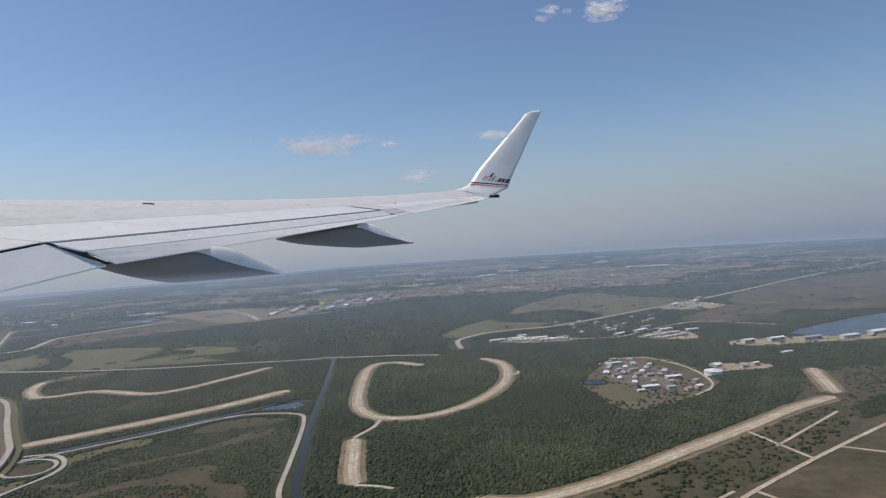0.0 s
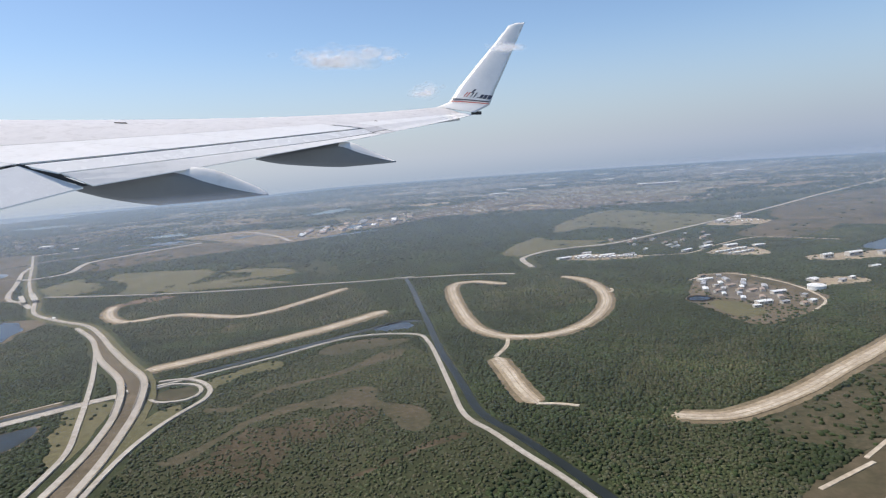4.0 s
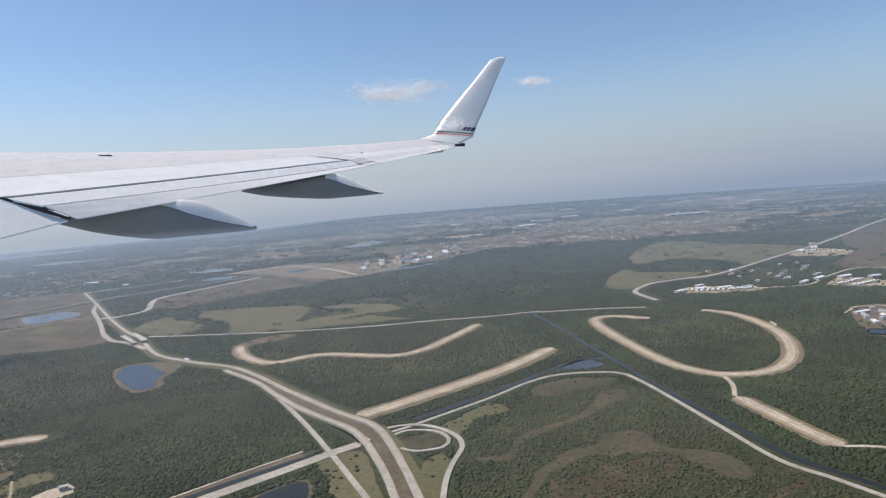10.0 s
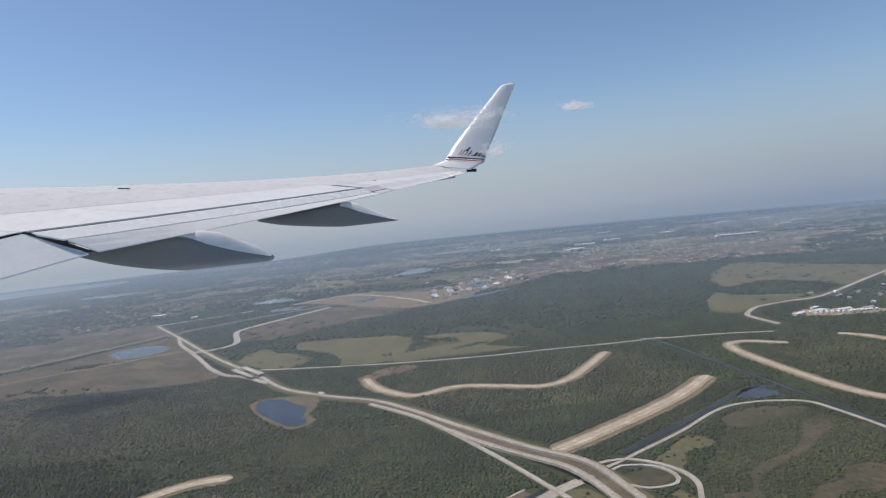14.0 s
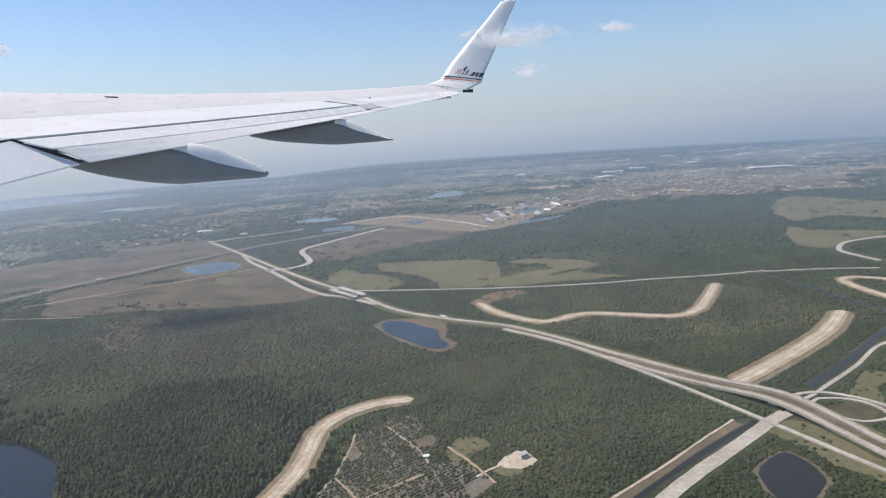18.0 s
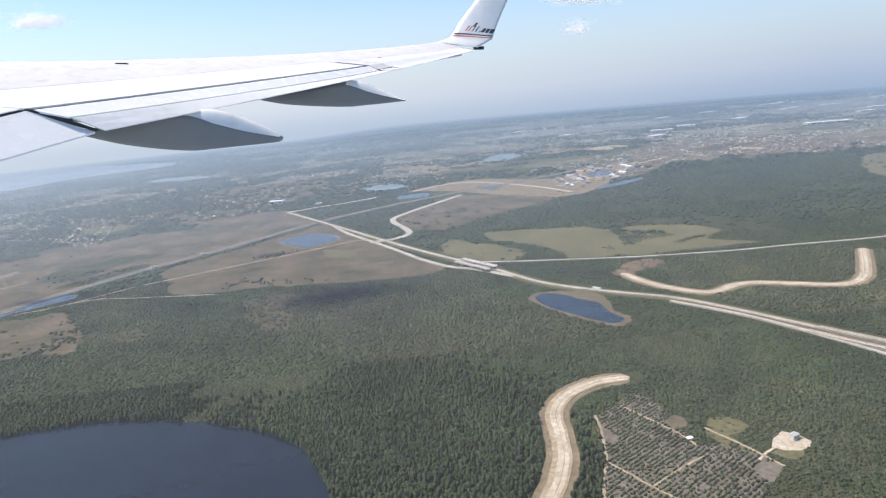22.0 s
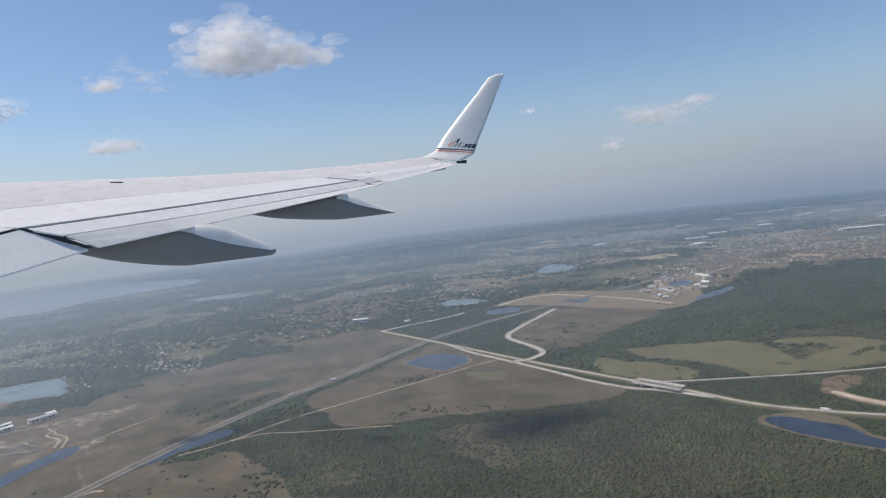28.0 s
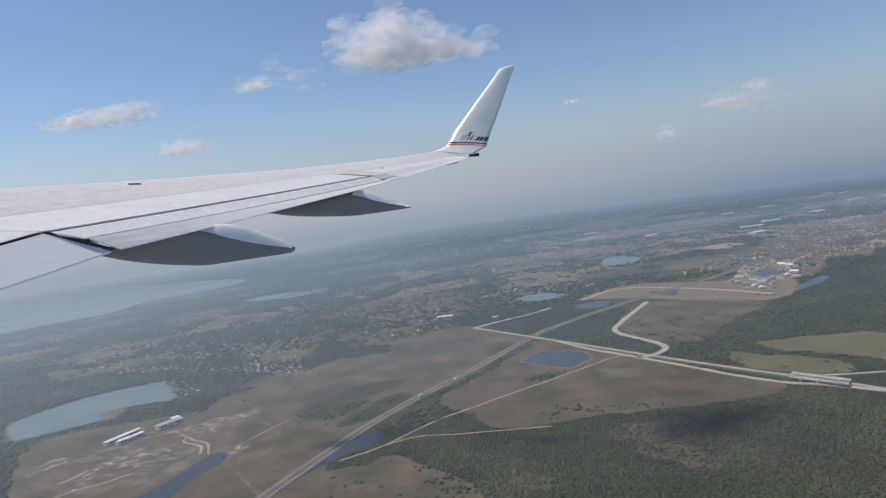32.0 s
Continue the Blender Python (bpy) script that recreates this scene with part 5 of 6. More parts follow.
CLUMPS = ((-101.1, 97.4, 8), (-99.0, 96.0, 10), (-94.4, 94.6, 10), (-103.5, 95.0, 6), (-97.0, 95.2, 8), (-91.0, 94.0, 6), (-116.4, 79.6, 30), (-117.4, 83.0, 24), (-119.0, 86.0, 10), (-117.6, 77.2, 24), (-122.0, 76.0, 12), (-127.0, 85.4, 4), (-101.0, 111.2, 22), (-99.0, 111.8, 18), (-132.0, 108.6, 14), (-129.0, 112.0, 16), (-135.0, 111.0, 8), (-127.0, 106.0, 12), (-124.4, 111.4, 14), (-138.0, 128.0, 5), (-118.0, 140.0, 4), (-108.0, 146.0, 6), (-146.0, 124.0, 4), (-133.0, 82.0, 4))
qx = np.concatenate([x + r.normal(0, 1.1, n) for x, y, n in CLUMPS])
qy = np.concatenate([y + r.normal(0, 0.6, n) for x, y, n in CLUMPS])
ok = np.zeros(len(qx), bool)
for poly, share in AREAS[:]:
    if share < 0.05:
        ok |= inside(qx, qy, poly)
for c, reach in CLEAR:
    ok &= ~near_line(qx, qy, c, reach)
crowns("pasture_shrubs", qx[ok], qy[ok], 0.2, 0.2, SCRUB, 33, 5, "small dark shrubs dotted over dry pasture")

# fruit trees in rows
gx, gy = np.meshgrid(np.arange(-76, -50, 0.17), np.arange(30, 60, 0.29))
a = radians(33)
ox, oy = -63 + (gx + 63) * math.cos(a) - (gy - 45) * math.sin(a), 45 + (gx + 63) * math.sin(a) + (gy - 45) * math.cos(a)
ox, oy = ox.ravel() + r.normal(0, 0.03, ox.size), oy.ravel() + r.normal(0, 0.03, ox.size)
ok = inside(ox, oy, np.array(GROVE)) & (r.uniform(0, 1, len(ox)) > 0.12) & (waves(ox, oy, 0.9, 3) > -1.1)
for c, reach in CLEAR:
    ok &= ~near_line(ox, oy, c, reach * 0.8)
crowns("fruit_trees", ox[ok], oy[ok], 0.095, 0.13, ORCHARD, 34, 5, "rows of small round fruit trees on sandy soil")

# ---- buildings ----


def hall(at, w, d, h, turn, wall, roof, label, name="warehouse", pitch=0.12, group=""):
    """A shed, house or parked trailer with walls, a low gable roof with eaves, a door and a row of windows."""
    base = tagged(new(name), label, {"house": "house", "trailer": "trailer", "shed": "shed", "long_shed": "shed"}.get(name, "building"), group)
    base.matrix_world = pose(at[0], at[1], 0.012, 0, 0, turn)
    b = bmesh.new()
    add_box(b, -w / 2, w / 2, -d / 2, d / 2, 0, h)
    part("wall", b, wall, base)
    b = bmesh.new()
    e, t = 0.04 * d + 0.02, 0.03
    ridge = h + pitch * d
    v = []
    for x in (-w / 2 - e, w / 2 + e):
        v.append([b.verts.new((x, y, z)) for y, z in ((-d / 2 - e, h), (0, ridge), (d / 2 + e, h), (d / 2 + e, h - t), (0, ridge - t), (-d / 2 - e, h - t))])
    for i in range(6):
        j = (i + 1) % 6
        b.faces.new((v[0][i], v[1][i], v[1][j], v[0][j]))
    b.faces.new(v[0]), b.faces.new(v[1][::-1])
    bmesh.ops.recalc_face_normals(b, faces=b.faces)
    part("roof", b, roof, base)
    b = bmesh.new()
    add_box(b, -w * 0.1, w * 0.1, -d / 2 - 0.012, -d / 2 - 0.002, 0, h * 0.75)
    part("door", b, GREY_ROOF, base)
    for k in (-0.35, -0.22, 0.22, 0.35) if name != "trailer" else ():
        b = bmesh.new()
        add_box(b, w * (k - 0.05), w * (k + 0.05), -d / 2 - 0.010, -d / 2 - 0.002, h * 0.4, h * 0.75)
        part("window", b, GLASS, base)
    return base


r = np.random.RandomState(50)
ROOFS = (WHITE_ROOF, GREY_ROOF, TAN_ROOF)
WORDS = {0: "white metal roofed", 1: "grey roofed", 2: "tan roofed"}
for x, y, w, d, h, turn, k in (
        (18.6, 70.0, 2.4, 0.7, 0.3, 12, 0), (20.6, 69.2, 2.0, 0.7, 0.3, 80, 1), (17.4, 67.8, 1.4, 0.6, 0.3, 60, 1), (16.6, 65.6, 1.6, 0.7, 0.3, 70, 0),
        (18.2, 65.0, 1.2, 0.6, 0.3, 62, 1), (19.6, 66.2, 1.5, 0.6, 0.3, 20, 2), (21.2, 66.6, 2.2, 0.6, 0.3, 68, 1), (22.4, 64.6, 1.8, 0.7, 0.3, 66, 1),
        (20.4, 63.4, 1.4, 0.7, 0.3, 24, 2), (22.2, 61.8, 2.0, 0.8, 0.35, 10, 0), (18.6, 62.4, 0.9, 0.6, 0.3, 70, 1), (17.2, 62.8, 1.2, 0.5, 0.3, 68, 0),
        (18.8, 58.4, 2.0, 0.9, 0.4, 6, 0), (20.6, 58.0, 1.0, 0.7, 0.3, 8, 1), (17.6, 57.4, 0.9, 0.5, 0.3, 0, 0), (23.6, 59.8, 0.9, 0.6, 0.3, 40, 1)):
    hall((x, y), w * 0.75, d * 0.7, h * 0.8, turn, WALLS, ROOFS[k], WORDS[k] + " plant building on trodden ground", "plant_building", group="plant buildings")
for x, y, w, d, h, turn, k in ((7.4, 90.6, 3.0, 1.4, 0.5, 6, 0), (10.6, 91.2, 3.2, 1.6, 0.5, 4, 0), (13.8, 90.4, 3.4, 1.5, 0.5, -6, 0), (16.8, 89.6, 2.4, 1.3, 0.5, -4, 1), (11.6, 93.4, 2.2, 1.0, 0.5, 8, 0),
                               (25.0, 89.2, 3.0, 1.2, 0.5, 20, 0), (28.6, 91.0, 3.6, 1.4, 0.5, 16, 0), (32.0, 90.4, 3.2, 1.6, 0.5, 4, 0), (35.2, 88.6, 2.6, 1.4, 0.5, -8, 0), (30.4, 94.0, 2.4, 1.2, 0.5, 14, 1),
                               (37.4, 77.0, 2.4, 1.4, 0.7, 2, 0), (41.0, 77.2, 3.4, 1.5, 0.7, 0, 0), (45.0, 76.6, 4.2, 1.6, 0.6, -2, 1), (49.4, 76.0, 3.6, 1.5, 0.6, -4, 0), (54.0, 77.6, 4.2, 1.8, 0.6, 6, 0), (60.0, 80.0, 4.4, 2.0, 0.6, 10, 0),
                               (38.0, 69.6, 2.0, 1.0, 0.4, 0, 0), (28.2, 65.6, 1.8, 1.6, 0.4, 20, 0), (30.6, 64.4, 1.4, 0.9, 0.4, 10, 1), (32.2, 65.2, 1.2, 0.7, 0.4, 10, 0),
                               (44.0, 118.0, 4.0, 2.0, 0.6, 34, 0), (49.0, 121.0, 3.6, 2.0, 0.6, 34, 0), (52.0, 126.0, 4.0, 2.0, 0.6, 38, 2), (-99.0, 160.6, 2.2, 1.4, 0.6, 10, 0)):
    hall((x, y), w * 0.62, d * 0.5, h * 0.7, turn + 14, WALLS, ROOFS[k], WORDS[k] + " warehouse beside the road", "warehouse", group="warehouses by the road")
for x, y, w, d, turn in ((-163.0, 113.2, 5.4, 0.8, 55), (-161.4, 112.0, 3.8, 0.8, 48), (-157.2, 118.4, 1.2, 0.9, 42)):
    hall((x, y), w, d, 0.6, turn, WALLS, WHITE_ROOF, "long white roofed shed on a scraped site", "long_shed", group="sheds on the scraped site")
hall((-61.3, 46.9), 0.36, 0.24, 0.15, 10, WALLS, WHITE_ROOF, "small white roofed shed in the fruit grove", "shed")
hall((-55.2, 45.7), 0.5, 0.35, 0.3, 25, WALLS, GREY_ROOF, "small pump house on a gravel yard", "pump_house")

rp = np.random.RandomState(52)
for x, y in ((17.9, 68.8), (19.2, 67.6), (18.2, 66.6), (20.2, 65.0), (17.2, 64.2), (19.4, 64.0), (21.4, 63.2), (18.0, 60.6), (19.8, 60.4), (21.4, 60.0), (22.0, 68.0), (20.8, 71.2), (19.2, 72.0), (23.0, 57.6), (21.8, 57.0)):
    k = rp.randint(3)
    hall((x, y), rp.uniform(0.5, 1.0), rp.uniform(0.35, 0.5), 0.25, rp.choice([20, 66, 70]), WALLS, ROOFS[k], WORDS[k] + " small plant building on paved ground", "plant_building", group="plant buildings")
for cx, cy, dx, dy, n, turn in ((8.6, 91.4, 0.72, -0.22, 13, 60), (9.4, 90.0, 0.74, -0.12, 11, 70), (28.0, 86.0, 0.6, 0.24, 9, 40), (29.0, 84.4, 0.6, 0.2, 7, 40), (43.0, 116.0, 1.0, -0.1, 8, 60), (44.0, 118.2, 0.9, 0.1, 6, 50)):
    for i in range(n):
        hall((cx + dx * i + rp.uniform(-0.1, 0.1), cy + dy * i + rp.uniform(-0.2, 0.2)), rp.uniform(0.7, 1.1), 0.26, 0.26, turn, WALLS, WHITE_ROOF, "white lorry trailer parked in a gravel yard", "trailer", 0.02, "trailers in the yards")
tank = tagged(new("storage_tank"), "round white storage tank with a shallow cone roof", "tank")
tank.matrix_world = pose(26.4, 62.2, 0.012)
for name, r0, r1, z0, z1 in (("wall", 0.85, 0.85, 0.0, 0.42), ("roof", 0.88, 0.05, 0.42, 0.62)):
    b = bmesh.new()
    bmesh.ops.create_cone(b, cap_ends=True, segments=32, radius1=r0, radius2=r1, depth=z1 - z0)
    bmesh.ops.translate(b, verts=b.verts, vec=(0, 0, (z0 + z1) / 2))
    part(name, b, WHITE_ROOF, tank)
for x, y, w, d in ((79.0, 236.5, 15.0, 4.0), (45.5, 280.0, 7.0, 3.5), (146.5, 385.0, 12.0, 5.0), (-110.0, 167.6, 3.6, 1.6)):
    hall((x, y), w, d, 0.9, -12, WALLS, WHITE_ROOF, "long white roofed warehouse in the far town", "warehouse", 0.02, "warehouses in the town")
hall((-157.4, 116.4), 3.8, 1.3, 0.6, 42, WALLS, GREY_ROOF, "dark roofed building on the scraped site", "long_shed", 0.12, "sheds on the scraped site")
# houses among trees by the country road
rq = np.random.RandomState(58)
for i in range(22):
    x, y = rq.uniform(19, 36), rq.uniform(91, 106)
    k = rq.randint(3)
    if y > 0.8 * x + 72:
        hall((x, y), rq.uniform(0.6, 1.0), rq.uniform(0.45, 0.6), 0.25, rq.uniform(0, 90), WALLS, ROOFS[k], WORDS[k] + " house among trees by the country road", "house", 0.25, "houses by the country road")
# houses of the estate stand in rows along its streets
r2 = np.random.RandomState(57)
for i in range(9):
    for j in range(11):
        x, y = -45 + 4.2 * i + r2.uniform(-0.4, 0.4), 147 + 3.1 * j + r2.uniform(-0.3, 0.3)
        spot = (np.array([x]), np.array([y]))
        if inside(*spot, np.array(ESTATE))[0] and not inside(*spot, np.array([(-33, 170), (-22, 172), (-27, 160), (-34, 162)]))[0] and not any(near_line(*spot, c, 0.7)[0] for c, k in CLEAR[-8:]):
            hall((x, y), r2.uniform(1.5, 2.1), 1.1, 0.4, r2.choice([40, 130, 60]), WALLS, ROOFS[r2.randint(3)], "pale new house on bare ground in the estate", "house", 0.25, "houses of the estate")
for i in range(18):
    hall((r.uniform(-20, 260), r.uniform(225, 420)), r.uniform(5, 10), r.uniform(2.5, 4.5), 0.8, r.uniform(-15, 25), WALLS, WHITE_ROOF, "large white roofed warehouse in the far town", "warehouse", 0.02, "warehouses in the town")

# far houses, too many to count
def town(name, px, py, size, seed, material, label):
    r = np.random.RandomState(seed)
    n = len(px)
    w, d, h, t = size * r.uniform(0.7, 1.5, n), size * r.uniform(0.6, 0.9, n), size * r.uniform(0.3, 0.45, n), r.choice([0.1, 1.67, 0.6], n)
    c, s = np.cos(t), np.sin(t)
    vs = []
    for x, y, z in ((-1, -1, 0), (1, -1, 0), (1, 1, 0), (-1, 1, 0), (-1, -1, 1), (1, -1, 1), (1, 1, 1), (-1, 1, 1), (-0.6, 0, 1.6), (0.6, 0, 1.6)):
        vs.append(np.c_[px + x * w / 2 * c - y * d / 2 * s, py + x * w / 2 * s + y * d / 2 * c, z * h])
    v = np.stack(vs, 1).reshape(-1, 3)
    f = np.array([(0, 1, 5), (0, 5, 4), (1, 2, 6), (1, 6, 5), (2, 3, 7), (2, 7, 6), (3, 0, 4), (3, 4, 7), (4, 5, 9), (4, 9, 8), (6, 7, 8), (6, 8, 9), (5, 6, 9), (7, 4, 8)])
    return tagged(array_mesh(name, v, (f[None] + (np.arange(n) * 10)[:, None, None]).reshape(-1, 3), material), label, "houses", "", "stuff")


HOUSES = make_leaves("house_roofs", [(0.27, 0.235, 0.20), (0.16, 0.14, 0.12), (0.42, 0.39, 0.36), (0.20, 0.175, 0.15), (0.31, 0.275, 0.24)])
r = np.random.RandomState(60)
px, py = scatter(-120, 190, 168, 330, 1.45, 21)
k = (waves(px, py * 1.6, 0.085, 40) > -0.15) & (waves(px, py, 0.9, 41) > -0.3) & ((py > 176 + 0.08 * np.abs(px)) | (px > 40))
qx, qy = scatter(-60, 330, 225, 440, 2.0, 24)
kq = waves(qx, qy * 1.4, 0.06, 44) > 0.05
px, py = np.concatenate([px[k], qx[kq]]), np.concatenate([py[k], qy[kq]])
qx, qy = scatter(-40, 80, 150, 230, 1.05, 25)
kq = inside(qx, qy, np.array(TOWN_BAND)) & (waves(qx, qy, 0.5, 45) > -0.8)
px, py = np.concatenate([px, qx[kq]]), np.concatenate([py, qy[kq]])
town("town_houses", px, py, 0.6, 61, HOUSES, "pale tract houses of a far town")
px, py = scatter(-330, -108, 136, 300, 1.9, 22)
k = (waves(px, py, 0.07, 42) > -0.9) & (py > 270 + 1.1 * px * 1.0)
k &= py > 150 - 0.9 * (px + 108) * 0.35
rs = np.random.RandomState(64)
sx, sy = [px[k]], [py[k]]
for pts in STREETS:
    c = spline(pts, 1.5)
    d = np.gradient(c, axis=0)
    d /= np.linalg.norm(d, axis=1)[:, None]
    for s in (-1.15, 1.15):
        keep = rs.uniform(0, 1, len(c)) > 0.45
        sx.append((c[:, 0] - d[:, 1] * s + rs.normal(0, 0.15, len(c)))[keep])
        sy.append((c[:, 1] + d[:, 0] * s + rs.normal(0, 0.15, len(c)))[keep])
px, py = np.concatenate(sx), np.concatenate(sy)
town("suburb_houses", px, py, 0.52, 62, HOUSES, "pale suburban houses among trees")
px, py = scatter(-500, 600, 330, 700, 6, 23)
k = waves(px, py, 0.03, 43) > 0.2
town("far_houses", px[k], py[k], 1.3, 63, HOUSES, "pale specks of houses toward the horizon")

# what stands on the outer plain sinks with it
for ob in list(scene.objects):
    if ob.parent or ob.name == "ground" or ob.type not in ("MESH", "EMPTY"):
        continue
    if ob.type == "EMPTY":
        x, y, z = ob.matrix_world.translation
        ob.matrix_world = Matrix.Translation((0, 0, float(fall(x, y)))) @ ob.matrix_world
        continue
    co = np.empty(len(ob.data.vertices) * 3, np.float32)
    ob.data.vertices.foreach_get("co", co)
    co = co.reshape(-1, 3)
    if np.hypot(co[:, 0] + 60, co[:, 1] - 10).max() > 260:
        co[:, 2] += fall(co[:, 0], co[:, 1])
        ob.data.vertices.foreach_set("co", co.ravel())
        ob.data.update()

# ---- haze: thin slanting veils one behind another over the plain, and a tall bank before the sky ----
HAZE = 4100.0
# emission tones of the painted haze, from west to east
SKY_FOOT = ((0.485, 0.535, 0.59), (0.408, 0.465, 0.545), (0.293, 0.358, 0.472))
FAR_HAZE_GLOW = ((0.275, 0.345, 0.43), (0.205, 0.285, 0.39), (0.155, 0.235, 0.35))
HORIZON_TONE = tuple(tuple(0.5 * a + 0.5 * b for a, b in zip(p, q)) for p, q in zip(SKY_FOOT, FAR_HAZE_GLOW))


def veil(line, high, material, lean=0.85):
    """A sheet of haze along a line in the plan, leaning back."""
    bm = bmesh.new()
    rows = [(bm.verts.new((*p, 0.0)), bm.verts.new((p[0], p[1] + lean * high, high))) for p in line]
    for p, q in zip(rows, rows[1:]):
        bm.faces.new((p[0], q[0], q[1], p[1]))
    ob = link_mesh("haze_veil", bm, material)
    ob.visible_shadow = False
    return tagged(ob, "thin bluish haze over the plain", "haze", "", "structure")


def across(y):
    wide = 1.15 * y + 110
    return ((-60 - wide, y), (-60 + wide, y))


y = 30.0
while y < 310:
    veil(across(y), 9.5, make_veil("haze", (1 - math.exp(-(y + 6) / HAZE * (1 + min(y, 130) / 200))) * (1 if y < 130 else 0.6), tint=(0.68, 0.70, 0.72) if y < 62 else (0.64, 0.71, 0.83)))
    y *= 1.115
# beyond the woods one low self-lit layer imitates haze, thickening to the horizon, and a self-lit bank stands before
# the sky
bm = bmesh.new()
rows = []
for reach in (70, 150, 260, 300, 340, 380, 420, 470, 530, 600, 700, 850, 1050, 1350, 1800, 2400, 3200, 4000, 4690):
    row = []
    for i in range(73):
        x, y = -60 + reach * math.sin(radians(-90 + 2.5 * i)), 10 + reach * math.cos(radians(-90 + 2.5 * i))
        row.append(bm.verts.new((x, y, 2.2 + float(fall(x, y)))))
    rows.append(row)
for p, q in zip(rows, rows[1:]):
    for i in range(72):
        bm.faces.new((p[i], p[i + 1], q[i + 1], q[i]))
layer = link_mesh("backdrop_haze_layer", bm, make_distance("glowing_far_haze", HORIZON_TONE, near=FAR_HAZE_GLOW))
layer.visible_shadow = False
tagged(layer, "glowing painted grey-blue haze over the far plain", "haze", "", "structure")
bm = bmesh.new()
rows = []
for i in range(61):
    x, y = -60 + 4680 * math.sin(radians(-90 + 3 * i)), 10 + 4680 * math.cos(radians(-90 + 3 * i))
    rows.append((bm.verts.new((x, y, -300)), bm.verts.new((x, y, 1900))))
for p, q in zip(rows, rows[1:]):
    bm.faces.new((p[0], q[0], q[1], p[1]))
bank = link_mesh("backdrop_haze_bank", bm, make_distance("glowing_sky_haze", SKY_FOOT, (-150.0, 980.0), HORIZON_TONE))
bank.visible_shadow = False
tagged(bank, "glowing painted bank of pale haze before the sky", "haze", "", "structure")

# ---- clouds ----


def cloud(at, size, count, seed, label, vapour=CLOUD, ball=0.3, name="cloud"):
    """A heap of many overlapping thin puffs: full in the middle, thin at the edge."""
    r = np.random.RandomState(seed)
    t = bmesh.new()
    bmesh.ops.create_icosphere(t, subdivisions=2, radius=1.0)
    t.verts.ensure_lookup_table()
    sv = np.array([v.co[:] for v in t.verts])
    sf = np.array([[v.index for v in f.verts] for f in t.faces])
    t.free()
    seeds = r.normal(0, 0.42, (5, 3))
    vs = []
    for i in range(count):
        c = seeds[r.randint(5)] + r.normal(0, 0.26, 3)
        c[2] = abs(c[2]) * 0.9 if r.uniform() < 0.75 else c[2] * 0.25
        rad = ball * r.uniform(0.35, 1.0) * (1.1 - 0.45 * min(1, np.linalg.norm(c)))
        wob = 1 + 0.28 * np.sin(sv @ r.normal(0, 3.2, 3) + r.uniform(0, 6)) * np.sin(sv @ r.normal(0, 3.2, 3))
        vs.append((c + sv * wob[:, None] * rad * np.array([1, 1, 0.8])[None] * (1.0, 1.0, size[0] / size[2] * 0.55)) * np.array(size) * 0.5 + np.array(at))
    v = np.concatenate(vs)
    f = np.concatenate([sf + i * len(sv) for i in range(count)])
    return tagged(array_mesh(name, v, f, vapour, True), label, "cloud")


cloud((-115.6, 96.0, 45.6), (20, 12, 11.0), 170, 71, "large white cumulus cloud with ragged edges")
cloud((-27.0, 171.0, 42.5), (27, 9, 6.0), 130, 72, "long thin wispy white cloud", THIN_CLOUD)
cloud((-8.2, 262.0, 42.0), (19, 10, 8.0), 130, 73, "small faint white cloud", THIN_CLOUD)
cloud((24.0, 250.0, 56.0), (18, 9, 5.0), 130, 74, "small faint wispy cloud", THIN_CLOUD)
cloud((-156.0, 106.0, 44.2), (13, 7, 5.5), 90, 75, "small white cumulus cloud above the wing")
cloud((-172.0, 198.0, 51.0), (22, 10, 6.0), 140, 78, "white cumulus low over the wing", THIN_CLOUD)
cloud((34.0, 120.6, 57.2), (13, 7, 5.0), 80, 79, "small bright cloud high in the sky")
cloud((-20.0, 330.0, 68.0), (14, 8, 5.0), 70, 80, "tiny faint cloud wisp", THIN_CLOUD)
cloud((-131.0, 97.0, 44.5), (9, 5, 5.0), 120, 81, "faint shred of cloud", THIN_CLOUD)


# ---- trucks on the divided road, poles along the track ----


def truck(at, turn, label):
    base = tagged(new("truck"), label, "truck", "trucks on the road")
    base.matrix_world = pose(at[0], at[1], 0.085, 0, 0, turn)
    for name, box, mat in (("trailer", (-0.5, 0.22, -0.085, 0.085, 0.08, 0.27), WHITE_ROOF), ("cab", (0.26, 0.46, -0.08, 0.08, 0.05, 0.24), WALLS), ("windscreen", (0.461, 0.466, -0.07, 0.07, 0.15, 0.22), GLASS), ("chassis", (-0.48, 0.44, -0.05, 0.05, 0.04, 0.078), GREY_ROOF)):
        b = bmesh.new()
        add_box(b, *box)
        bmesh.ops.bevel(b, geom=b.edges[:], offset=0.004 if name != "windscreen" else 0.001, segments=1, affect="EDGES")
        part(name, b, mat, base)
    for x in (-0.42, -0.32, 0.16, 0.36):
        for y in (-0.07, 0.07):
            b = bmesh.new()
            bmesh.ops.create_cone(b, cap_ends=True, segments=10, radius1=0.035, radius2=0.035, depth=0.03)
            bmesh.ops.rotate(b, verts=b.verts, matrix=Matrix.Rotation(math.pi / 2, 3, "X"))
            bmesh.ops.translate(b, verts=b.verts, vec=(x, y, 0.035))
            part("wheel", b, TYRE, base)


TYRE = plain("tyre_rubber", (0.03, 0.03, 0.03), 0.8)
truck((-118.9, 111.2), 46, "white box truck driving on the divided road")
truck((-113.0, 117.0), 47, "white trailer truck on the divided road")
truck((-57.6, 77.6), -38, "white truck on the concrete highway")
POLE = plain("weathered_pole_wood", (0.22, 0.19, 0.16), 0.9)
